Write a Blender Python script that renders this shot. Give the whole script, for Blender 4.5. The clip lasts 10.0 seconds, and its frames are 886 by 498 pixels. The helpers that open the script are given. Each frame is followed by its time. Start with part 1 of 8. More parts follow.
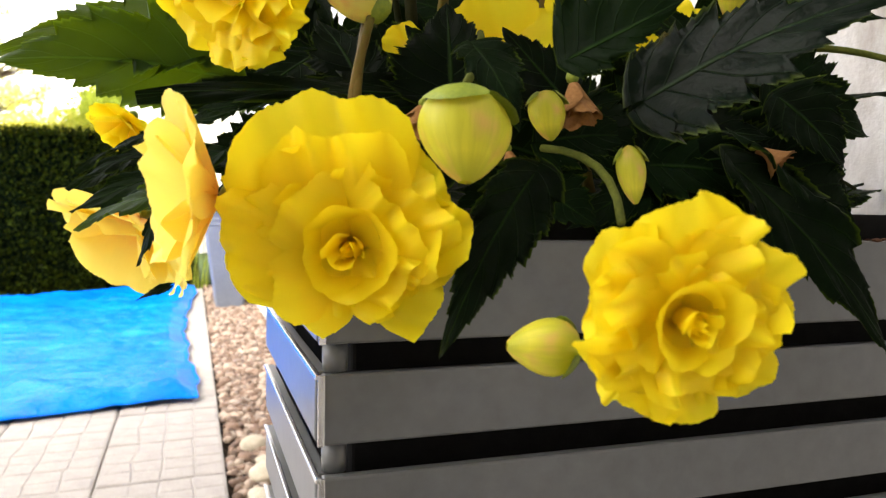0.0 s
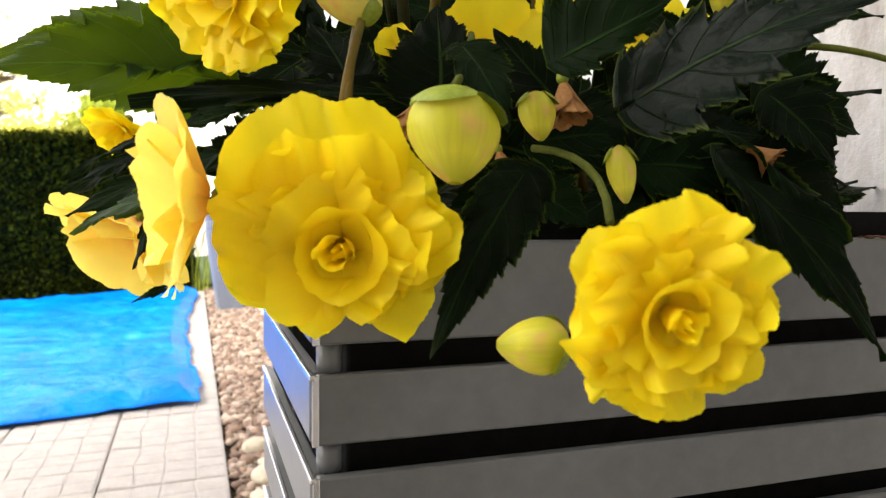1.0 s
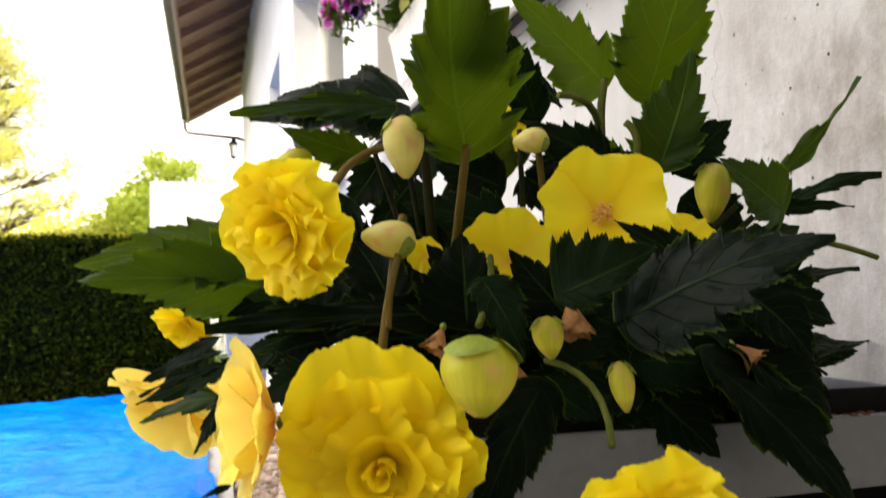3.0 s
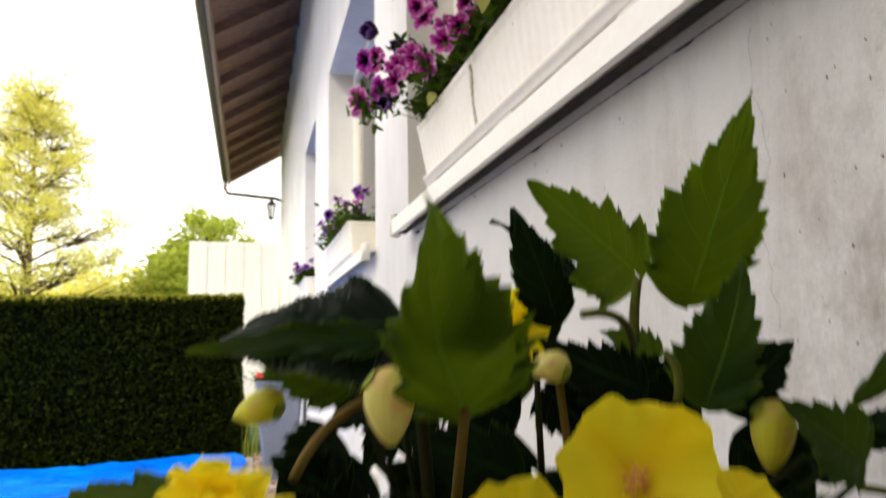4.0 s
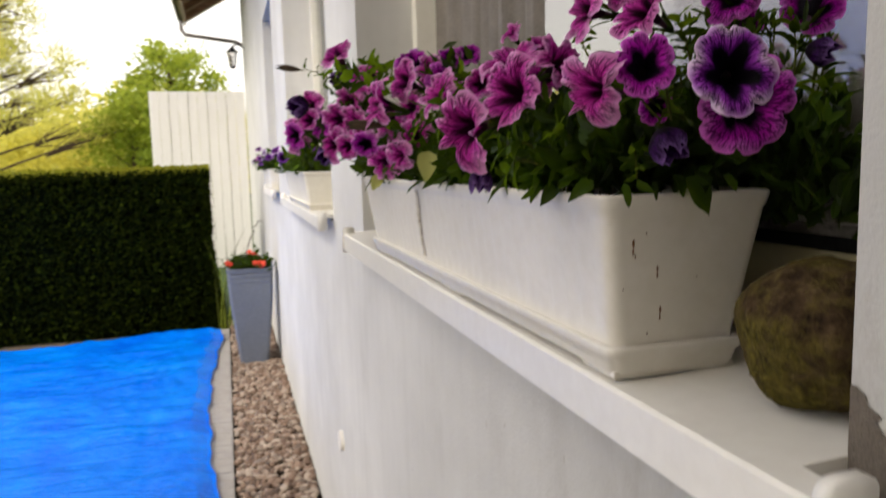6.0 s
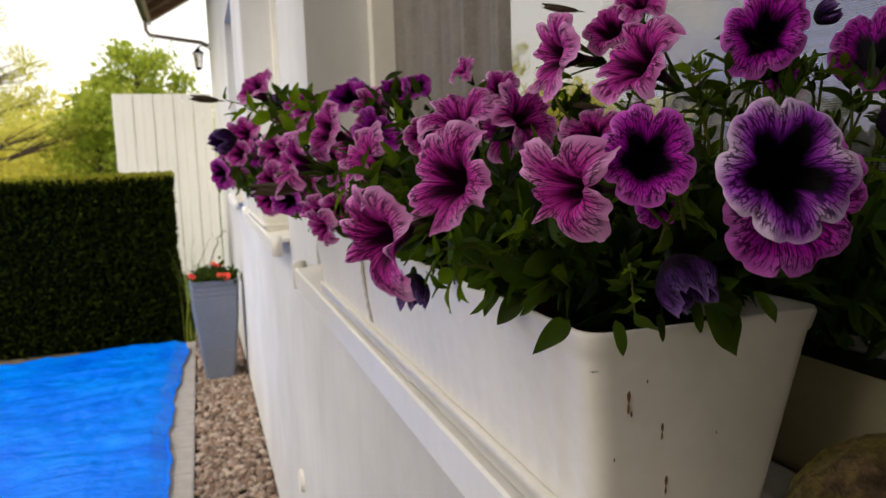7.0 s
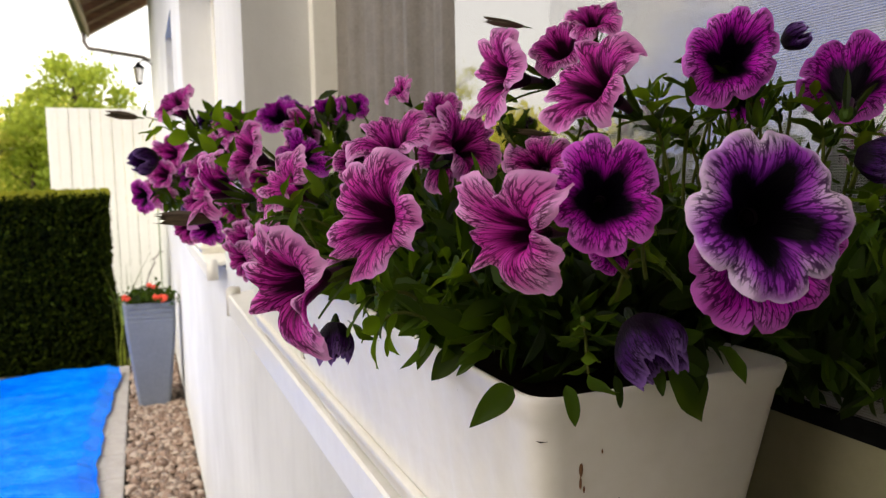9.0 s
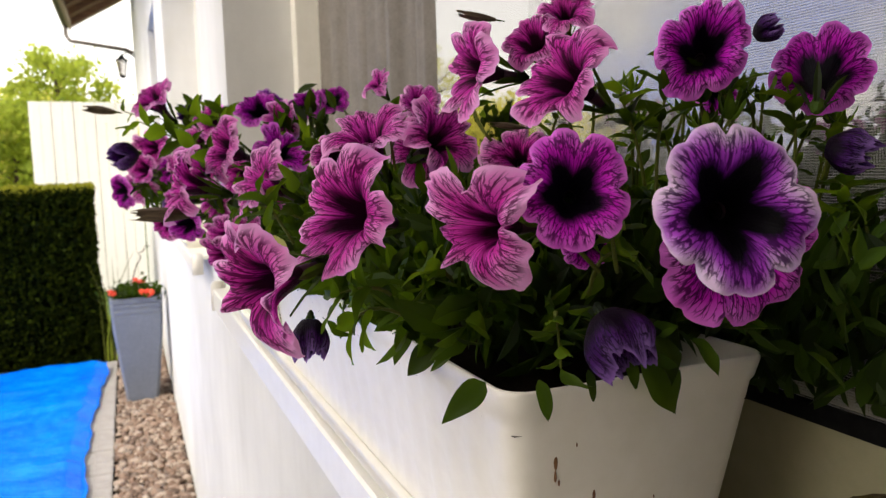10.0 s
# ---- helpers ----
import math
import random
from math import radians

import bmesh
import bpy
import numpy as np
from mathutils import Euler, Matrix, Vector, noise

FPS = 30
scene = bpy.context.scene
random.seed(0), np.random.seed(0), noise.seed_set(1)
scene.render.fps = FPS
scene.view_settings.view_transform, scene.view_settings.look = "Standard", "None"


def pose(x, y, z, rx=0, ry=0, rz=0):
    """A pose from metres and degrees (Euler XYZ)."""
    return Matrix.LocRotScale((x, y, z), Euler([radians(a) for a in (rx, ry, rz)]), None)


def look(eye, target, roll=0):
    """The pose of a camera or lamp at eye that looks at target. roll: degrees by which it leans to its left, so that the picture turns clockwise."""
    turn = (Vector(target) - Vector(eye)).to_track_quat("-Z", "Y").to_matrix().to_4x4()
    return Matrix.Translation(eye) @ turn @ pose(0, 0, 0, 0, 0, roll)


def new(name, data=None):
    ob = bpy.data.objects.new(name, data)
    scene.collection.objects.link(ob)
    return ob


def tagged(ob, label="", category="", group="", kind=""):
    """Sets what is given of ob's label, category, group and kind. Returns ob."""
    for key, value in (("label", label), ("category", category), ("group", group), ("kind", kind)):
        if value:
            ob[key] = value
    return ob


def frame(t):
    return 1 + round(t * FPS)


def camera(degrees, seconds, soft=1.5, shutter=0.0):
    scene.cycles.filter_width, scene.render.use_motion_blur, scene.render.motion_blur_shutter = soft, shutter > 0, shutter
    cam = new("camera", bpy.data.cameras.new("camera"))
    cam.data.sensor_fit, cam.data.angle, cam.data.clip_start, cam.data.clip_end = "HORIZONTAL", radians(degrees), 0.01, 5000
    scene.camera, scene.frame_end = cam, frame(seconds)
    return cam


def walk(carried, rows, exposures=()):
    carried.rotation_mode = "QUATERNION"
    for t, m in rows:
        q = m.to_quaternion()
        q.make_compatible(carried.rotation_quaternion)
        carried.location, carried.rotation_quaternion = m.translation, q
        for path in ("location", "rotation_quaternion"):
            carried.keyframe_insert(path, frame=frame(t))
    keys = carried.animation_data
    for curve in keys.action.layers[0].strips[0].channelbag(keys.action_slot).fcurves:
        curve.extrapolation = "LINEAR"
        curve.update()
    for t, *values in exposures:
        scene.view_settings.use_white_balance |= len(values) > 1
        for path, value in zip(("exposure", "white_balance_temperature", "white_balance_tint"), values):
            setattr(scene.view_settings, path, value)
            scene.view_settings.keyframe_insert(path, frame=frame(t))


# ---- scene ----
cam = camera(62.4, 10.0, 1.3, 0.45)
cam.data.dof.use_dof, cam.data.dof.focus_distance, cam.data.dof.aperture_fstop = True, 0.38, 19.0
PATH = [
    (0, (0.563, 0.562, 0.946), (1.209, 2.449, 0.804), -0.3),
    (0.5, (0.564, 0.557, 0.947), (1.203, 2.447, 0.803), -0.7),
    (1, (0.566, 0.559, 0.946), (1.209, 2.448, 0.806), -0.8),
    (1.5, (0.566, 0.556, 0.949), (1.203, 2.448, 0.826), -0.7),
    (2, (0.558, 0.545, 0.961), (1.21, 2.434, 0.88), -0.5),
    (2.2, (0.552, 0.534, 0.968), (1.208, 2.423, 0.919), -0.4),
    (3.3, (0.546, 0.509, 1.018), (1.141, 2.412, 1.168), -1.8),
    (3.5, (0.553, 0.518, 1.031), (1.156, 2.418, 1.202), -1.6),
    (3.7, (0.566, 0.528, 1.054), (1.132, 2.433, 1.273), -1.5),
    (4, (0.587, 0.567, 1.11), (1.097, 2.484, 1.372), -1.0),
    (4.2, (0.603, 0.59, 1.161), (1.107, 2.505, 1.442), -1.0),
    (4.4, (0.597, 0.595, 1.221), (1.116, 2.512, 1.455), 0.3),
    (4.6, (0.617, 0.618, 1.31), (1.125, 2.551, 1.391), -0.4),
    (4.8, (0.628, 0.627, 1.401), (1.153, 2.555, 1.332), -0.2),
    (5, (0.647, 0.634, 1.476), (1.171, 2.56, 1.353), -0.2),
    (5.2, (0.665, 0.639, 1.551), (1.179, 2.563, 1.37), -1.1),
    (5.5, (0.683, 0.65, 1.62), (1.169, 2.576, 1.382), -1.2),
    (5.8, (0.693, 0.686, 1.673), (1.207, 2.604, 1.43), -0.9),
    (6, (0.699, 0.714, 1.707), (1.257, 2.619, 1.465), -1.5),
    (6.2, (0.715, 0.75, 1.731), (1.289, 2.65, 1.494), -1.8),
    (7.3, (0.818, 0.931, 1.78), (1.457, 2.808, 1.516), -1.7),
    (7.5, (0.824, 0.939, 1.781), (1.48, 2.809, 1.508), -1.5),
    (8, (0.828, 0.954, 1.785), (1.56, 2.797, 1.526), -1.2),
    (8.5, (0.831, 0.964, 1.775), (1.606, 2.791, 1.522), -0.8),
    (9, (0.829, 0.956, 1.782), (1.586, 2.797, 1.585), -1.0),
    (9.5, (0.837, 0.955, 1.784), (1.628, 2.781, 1.581), -0.9),
    (10, (0.837, 0.954, 1.784), (1.621, 2.781, 1.562), -1.5),
]
walk(cam, [(t, look(eye, target, roll)) for t, eye, target, roll in PATH], exposures=[(0.0, 2.08), (2.2, 1.96), (3.5, 1.36), (4.0, 1.06), (4.5, 0.66), (5.0, 0.90), (5.5, 0.78), (6.2, 0.56), (7.4, 0.42), (8.0, 0.70), (9.0, 0.95), (10.0, 1.12)])

# ---- sky, sun ----
world = bpy.data.worlds.new("sky")
scene.world = world
world.use_nodes = True
wn, wl = world.node_tree.nodes, world.node_tree.links
bg = wn["Background"]
sky = wn.new("ShaderNodeTexSky")
sky.sky_type = "NISHITA"
sky.sun_disc = False
sky.sun_elevation = radians(42)
sky.sun_rotation = radians(-132)
sky.dust_density, sky.air_density, sky.ozone_density = 4.0, 1.0, 1.0
sky_gain = wn.new("ShaderNodeVectorMath")
sky_gain.operation = "SCALE"
sky_gain.inputs["Scale"].default_value = 0.05
wl.new(sky.outputs[0], sky_gain.inputs[0])
# bright cloud over the whole sky but for a break in the west
sky_dir, lean_to = wn.new("ShaderNodeTexCoord"), wn.new("ShaderNodeVectorMath")
lean_to.operation = "DOT_PRODUCT"
lean_to.inputs[1].default_value = (-0.76, 0.62, 0.17)
wl.new(sky_dir.outputs["Generated"], lean_to.inputs[0])
gap = wn.new("ShaderNodeMath")
gap.operation, gap.use_clamp = "MAXIMUM", True
gap.inputs[1].default_value = 0.0
wl.new(lean_to.outputs["Value"], gap.inputs[0])
west = wn.new("ShaderNodeMath")
west.operation = "POWER"
west.inputs[1].default_value = 7.0
wl.new(gap.outputs[0], west.inputs[0])
billow = wn.new("ShaderNodeTexNoise")
billow.inputs["Scale"].default_value, billow.inputs["Detail"].default_value, billow.inputs["Roughness"].default_value = 3.4, 5.0, 0.55
wl.new(sky_dir.outputs["Generated"], billow.inputs["Vector"])
cover = wn.new("ShaderNodeMath")
cover.operation = "MULTIPLY_ADD"
cover.inputs[1].default_value = -0.42
wl.new(west.outputs[0], cover.inputs[0])
wl.new(billow.outputs["Fac"], cover.inputs[2])
cover_ramp = wn.new("ShaderNodeValToRGB")
cover_ramp.color_ramp.elements[0].position, cover_ramp.color_ramp.elements[0].color = 0.10, (0.34, 0.40, 0.78, 1)
cover_ramp.color_ramp.elements[1].position, cover_ramp.color_ramp.elements[1].color = 0.24, (0.98, 0.895, 0.785, 1)
wl.new(cover.outputs[0], cover_ramp.inputs[0])
cloud = wn.new("ShaderNodeVectorMath")
cloud.operation = "ADD"
wl.new(sky_gain.outputs[0], cloud.inputs[0])
wl.new(cover_ramp.outputs[0], cloud.inputs[1])
wl.new(cloud.outputs[0], bg.inputs[0])
bg.inputs[1].default_value = 1.0

sun_data = bpy.data.lights.new("sun", "SUN")
sun_data.energy, sun_data.angle, sun_data.color = 1.25, radians(11), (1.0, 0.94, 0.84)
sun = new("sun", sun_data)
sun.matrix_world = look((-10, -9, 12), (0, 0, 0))


# ---- materials ----
def material(name, rough=0.6, metal=0.0):
    m = bpy.data.materials.new(name)
    m.use_nodes = True
    b = m.node_tree.nodes["Principled BSDF"]
    b.inputs["Roughness"].default_value, b.inputs["Metallic"].default_value = rough, metal
    return m, m.node_tree.nodes, m.node_tree.links, b


def coords(n, l, scale=(1, 1, 1), kind="Object"):
    tc, mp = n.new("ShaderNodeTexCoord"), n.new("ShaderNodeMapping")
    mp.inputs["Scale"].default_value = scale
    l.new(tc.outputs[kind], mp.inputs[0])
    return mp.outputs[0]


def noise_tex(n, l, vec, scale, detail=4.0, rough=0.6):
    t = n.new("ShaderNodeTexNoise")
    t.inputs["Scale"].default_value, t.inputs["Detail"].default_value, t.inputs["Roughness"].default_value = scale, detail, rough
    l.new(vec, t.inputs["Vector"])
    return t.outputs["Fac"]


def ramp(n, l, fac, stops):
    r = n.new("ShaderNodeValToRGB")
    e = r.color_ramp.elements
    while len(e) < len(stops):
        e.new(0.5)
    for k, (p, c) in zip(e, stops):
        k.position, k.color = p, (*c, 1) if len(c) == 3 else c
    l.new(fac, r.inputs[0])
    return r.outputs[0]


def mix(n, l, fac, a, b, blend="MIX"):
    m = n.new("ShaderNodeMix")
    m.data_type, m.blend_type = "RGBA", blend
    for v, s in ((fac, m.inputs[0]), (a, m.inputs[6]), (b, m.inputs[7])):
        if isinstance(v, (int, float)):
            s.default_value = v
        elif isinstance(v, tuple):
            s.default_value = (*v, 1)
        else:
            l.new(v, s)
    return m.outputs[2]


def maths(n, l, op, a, b=0.0, clamp=False):
    m = n.new("ShaderNodeMath")
    m.operation, m.use_clamp = op, clamp
    for v, s in ((a, m.inputs[0]), (b, m.inputs[1])):
        if isinstance(v, (int, float)):
            s.default_value = v
        else:
            l.new(v, s)
    return m.outputs[0]


def bump(n, l, b, height, strength=0.3, distance=0.002):
    k = n.new("ShaderNodeBump")
    k.inputs["Strength"].default_value, k.inputs["Distance"].default_value = strength, distance
    l.new(height, k.inputs["Height"])
    l.new(k.outputs[0], b.inputs["Normal"])


def simple(name, c1, c2, scale, rough=0.6, bump_s=0.2, bump_d=0.002, metal=0.0, stretch=(1, 1, 1), fine=0.5, spec=0.4):
    """Two colours mixed by coarse and fine noise, with fine relief."""
    m, n, l, b = material(name, rough, metal)
    v = coords(n, l, stretch)
    a, f = noise_tex(n, l, v, scale, 5), noise_tex(n, l, v, scale * 9, 4)
    both = maths(n, l, "ADD", maths(n, l, "MULTIPLY", a, 1 - fine), maths(n, l, "MULTIPLY", f, fine))
    l.new(ramp(n, l, both, [(0.32, c1), (0.68, c2)]), b.inputs["Base Color"])
    b.inputs["Specular IOR Level"].default_value = spec
    bump(n, l, b, f, bump_s, bump_d)
    return m


def uv_split(n, l):
    u = n.new("ShaderNodeUVMap")
    s = n.new("ShaderNodeSeparateXYZ")
    l.new(u.outputs[0], s.inputs[0])
    return s.outputs[0], s.outputs[1]


def translucent(n, l, b, colour, share):
    """Let light shine through a thin sheet."""
    t, mx = n.new("ShaderNodeBsdfTranslucent"), n.new("ShaderNodeMixShader")
    mx.inputs[0].default_value = share
    if isinstance(colour, tuple):
        t.inputs[0].default_value = (*colour, 1)
    else:
        l.new(colour, t.inputs[0])
    out = n["Material Output"]
    l.new(b.outputs[0], mx.inputs[1])
    l.new(t.outputs[0], mx.inputs[2])
    l.new(mx.outputs[0], out.inputs[0])


def plaster_material():
    m, n, l, b = material("old_white_plaster", 0.85)
    v = coords(n, l)
    big = noise_tex(n, l, v, 1.3, 5)
    streak = noise_tex(n, l, coords(n, l, (11, 11, 0.8)), 1.0, 4)
    fine = noise_tex(n, l, v, 90, 3)
    c = ramp(n, l, big, [(0.3, (0.55, 0.545, 0.52)), (0.7, (0.72, 0.715, 0.69))])
    c = mix(n, l, maths(n, l, "MULTIPLY", ramp(n, l, streak, [(0.45, (0, 0, 0)), (0.75, (1, 1, 1))]), 0.15), c, (0.38, 0.37, 0.35))
    spots = ramp(n, l, noise_tex(n, l, v, 31, 4), [(0.72, (0, 0, 0)), (0.76, (1, 1, 1))])
    c = mix(n, l, maths(n, l, "MULTIPLY", spots, 0.4), c, (0.30, 0.25, 0.20))
    # shade by the planter put into grey tone, mixed with grey and brown weathering
    sp = n.new("ShaderNodeSeparateXYZ")
    l.new(v, sp.inputs[0])
    shade_worn = maths(n, l, "ADD", ramp(n, l, maths(n, l, "MULTIPLY", maths(n, l, "SUBTRACT", sp.outputs[1], 0.8), 1.1), [(0.0, (1, 1, 1)), (0.30, (0.75, 0.75, 0.75)), (1.0, (0, 0, 0))]), maths(n, l, "SUBTRACT", noise_tex(n, l, v, 4.5, 5), 0.5), True)
    c = mix(n, l, maths(n, l, "MULTIPLY", shade_worn, 0.30), c, (0.40, 0.395, 0.37))
    patches = maths(n, l, "MULTIPLY", shade_worn, ramp(n, l, noise_tex(n, l, coords(n, l, (1, 1, 0.45)), 9, 7, 0.72), [(0.48, (0, 0, 0)), (0.66, (1, 1, 1))]))
    c = mix(n, l, maths(n, l, "MULTIPLY", patches, 0.55), c, (0.24, 0.20, 0.155))
    # brown damp stains low on the stretch behind the planter
    low = ramp(n, l, maths(n, l, "ABSOLUTE", maths(n, l, "SUBTRACT", sp.outputs[2], 1.14)), [(0.0, (1, 1, 1)), (0.16, (0.7, 0.7, 0.7)), (0.30, (0, 0, 0))])
    near = ramp(n, l, maths(n, l, "ABSOLUTE", maths(n, l, "SUBTRACT", sp.outputs[1], 1.0)), [(0.0, (1, 1, 1)), (0.12, (0.6, 0.6, 0.6)), (0.24, (0, 0, 0))])
    damp = maths(n, l, "MULTIPLY", maths(n, l, "MULTIPLY", low, near), ramp(n, l, noise_tex(n, l, coords(n, l, (1, 1, 0.6)), 13, 7, 0.75), [(0.42, (0, 0, 0)), (0.62, (1, 1, 1))]))
    c = mix(n, l, maths(n, l, "MULTIPLY", damp, 0.7), c, (0.20, 0.165, 0.13))
    l.new(c, b.inputs["Base Color"])
    grit = noise_tex(n, l, v, 260, 2)
    bump(n, l, b, maths(n, l, "ADD", fine, maths(n, l, "MULTIPLY", grit, 0.6)), 0.45, 0.0025)
    return m


def tarp_material():
    m, n, l, b = material("blue_tarpaulin", 0.38)
    v = coords(n, l)
    f = noise_tex(n, l, v, 2.2, 4)
    l.new(ramp(n, l, f, [(0.3, (0.0, 0.125, 0.80)), (0.7, (0.0, 0.22, 0.92))]), b.inputs["Base Color"])
    b.inputs["Specular IOR Level"].default_value = 0.13
    b.inputs["Roughness"].default_value = 0.24
    folds = noise_tex(n, l, coords(n, l, (2.2, 8.0, 1)), 1.6, 4)
    ripple = noise_tex(n, l, coords(n, l, (0.7, 11.0, 1)), 1.0, 2)
    bump(n, l, b, maths(n, l, "ADD", maths(n, l, "ADD", noise_tex(n, l, v, 9, 5), maths(n, l, "MULTIPLY", ripple, 0.7)), maths(n, l, "MULTIPLY", folds, 1.5)), 0.6, 0.03)
    return m


def wood_material(name, c1, c2):
    m, n, l, b = material(name, 0.7)
    v = coords(n, l, (1.5, 14, 14))
    f = noise_tex(n, l, v, 2.0, 6)
    l.new(ramp(n, l, f, [(0.3, c1), (0.7, c2)]), b.inputs["Base Color"])
    bump(n, l, b, f, 0.3, 0.003)
    return m


def pebble_material():
    m, n, l, b = material("mixed_gravel", 0.75)
    o = n.new("ShaderNodeObjectInfo")
    g = n.new("ShaderNodeNewGeometry")
    r = maths(n, l, "FRACT", maths(n, l, "ADD", o.outputs["Random"], g.outputs["Random Per Island"]))
    c = ramp(n, l, r, [(0.0, (0.09, 0.05, 0.032)), (0.3, (0.21, 0.125, 0.085)), (0.55, (0.33, 0.225, 0.165)), (0.8, (0.52, 0.43, 0.35)), (1.0, (0.15, 0.105, 0.085))])
    f = noise_tex(n, l, coords(n, l), 60, 4)
    l.new(mix(n, l, maths(n, l, "MULTIPLY", f, 0.5), c, (0.12, 0.10, 0.08)), b.inputs["Base Color"])
    bump(n, l, b, f, 0.3, 0.002)
    return m


PLASTER = plaster_material()
WHITE_PVC = simple("aged_white_plastic", (0.78, 0.745, 0.65), (0.87, 0.84, 0.76), 6, 0.38, 0.05, 0.0005)
SILL_WHITE = simple("white_sill_coating", (0.80, 0.775, 0.71), (0.88, 0.86, 0.80), 5, 0.35, 0.05, 0.0005)
FRAME_WHITE = simple("white_window_profile", (0.78, 0.755, 0.66), (0.86, 0.835, 0.75), 4, 0.4, 0.05, 0.0005)
# dimmer yellowish copy for the lower bars, with their shade in the colour
FRAME_YELLOW = simple("dim_yellow_window_profile", (0.40, 0.37, 0.22), (0.52, 0.485, 0.31), 4, 0.4, 0.05, 0.0005)
GREY_METAL = simple("grey_coated_metal", (0.100, 0.105, 0.108), (0.142, 0.149, 0.154), 9, 0.33, 0.05, 0.0005, 0.0)
BRIGHT_METAL = simple("bright_metal_edge", (0.62, 0.62, 0.62), (0.78, 0.78, 0.78), 20, 0.25, 0.05, 0.0005, 0.9)
BLACK = simple("black_liner", (0.006, 0.006, 0.006), (0.014, 0.014, 0.014), 12, 0.8, 0.2, 0.002, spec=0.05)
SOIL = simple("dark_potting_soil", (0.010, 0.007, 0.005), (0.045, 0.032, 0.022), 60, 0.95, 0.8, 0.006, spec=0.05)
POT_GREY = simple("blue_grey_pot_plastic", (0.125, 0.143, 0.185), (0.165, 0.187, 0.235), 5, 0.45, 0.05, 0.001)
TARP = tarp_material()
PAVER = simple("pale_concrete_paver", (0.29, 0.27, 0.26), (0.40, 0.38, 0.36), 14, 0.8, 0.4, 0.002)
JOINT = simple("sandy_joint", (0.30, 0.27, 0.24), (0.40, 0.37, 0.33), 40, 0.95, 0.5, 0.003)
PEBBLE = pebble_material()
GROUND = simple("bare_ground", (0.09, 0.07, 0.05), (0.17, 0.14, 0.10), 3, 0.95, 0.5, 0.01)
GRASS = simple("lawn", (0.03, 0.06, 0.015), (0.08, 0.13, 0.03), 4, 0.9, 0.6, 0.02)
EAVE_WOOD = wood_material("stained_eave_boards", (0.13, 0.065, 0.035), (0.26, 0.14, 0.08))
FASCIA = wood_material("weathered_fascia", (0.30, 0.22, 0.14), (0.42, 0.32, 0.22))
ROOF_TILE = simple("brown_roof_tiles", (0.12, 0.07, 0.05), (0.20, 0.12, 0.09), 5, 0.8, 0.4, 0.01)
GUTTER = simple("brown_gutter_metal", (0.06, 0.045, 0.035), (0.10, 0.08, 0.06), 8, 0.45, 0.1, 0.001)
FENCE_WHITE = simple("white_painted_boards", (0.70, 0.69, 0.66), (0.80, 0.79, 0.77), 3, 0.5, 0.1, 0.002, 0.0, (6, 6, 0.6))


def stone_material():
    """Brown stone with moss in uneven patches and fine pits."""
    m, n, l, b = material("mossy_stone", 0.95)
    v = coords(n, l)
    pits, grain = noise_tex(n, l, v, 55, 6, 0.7), noise_tex(n, l, v, 160, 4)
    rock = ramp(n, l, pits, [(0.30, (0.012, 0.008, 0.005)), (0.50, (0.075, 0.048, 0.024)), (0.75, (0.17, 0.12, 0.065))])
    moss = ramp(n, l, grain, [(0.3, (0.035, 0.030, 0.004)), (0.7, (0.19, 0.165, 0.022))])
    patch = ramp(n, l, maths(n, l, "ADD", maths(n, l, "MULTIPLY", noise_tex(n, l, v, 16, 5, 0.65), 0.75), maths(n, l, "MULTIPLY", pits, 0.25)), [(0.44, (0, 0, 0)), (0.56, (1, 1, 1))])
    l.new(mix(n, l, maths(n, l, "MULTIPLY", patch, 0.68), rock, moss), b.inputs["Base Color"])
    b.inputs["Specular IOR Level"].default_value = 0.1
    bump(n, l, b, maths(n, l, "ADD", pits, maths(n, l, "MULTIPLY", grain, 0.5)), 1.0, 0.010)
    return m


STONE = stone_material()
LEFTOVER = simple("bare_render", (0.10, 0.085, 0.070), (0.19, 0.16, 0.13), 40, 0.95, 0.7, 0.004)
RUST = simple("brown_rust", (0.10, 0.045, 0.018), (0.24, 0.12, 0.05), 160, 0.9, 0.4, 0.001)
DIRT = simple("brown_dirt", (0.07, 0.03, 0.015), (0.13, 0.06, 0.03), 60, 0.9, 0.4, 0.001)
CURTAIN = simple("grey_curtain", (0.16, 0.145, 0.125), (0.24, 0.215, 0.185), 20, 0.9, 0.2, 0.002)
# dark tone on the room's surfaces stands for its unlit inside
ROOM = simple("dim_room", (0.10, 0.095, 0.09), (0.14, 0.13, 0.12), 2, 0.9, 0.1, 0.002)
CRACK = simple("crack_dust", (0.16, 0.15, 0.14), (0.24, 0.22, 0.20), 50, 0.95, 0.3, 0.001)


def glass_material():
    m, n, l, b = material("window_glass", 0.02)
    t, gl, mx, fr = n.new("ShaderNodeBsdfTransparent"), n.new("ShaderNodeBsdfGlossy"), n.new("ShaderNodeMixShader"), n.new("ShaderNodeFresnel")
    fr.inputs[0].default_value = 2.6
    gl.inputs["Roughness"].default_value = 0.0
    l.new(maths(n, l, "MAXIMUM", fr.outputs[0], 0.46), mx.inputs[0])
    l.new(t.outputs[0], mx.inputs[1])
    l.new(gl.outputs[0], mx.inputs[2])
    l.new(mx.outputs[0], n["Material Output"].inputs[0])
    return m


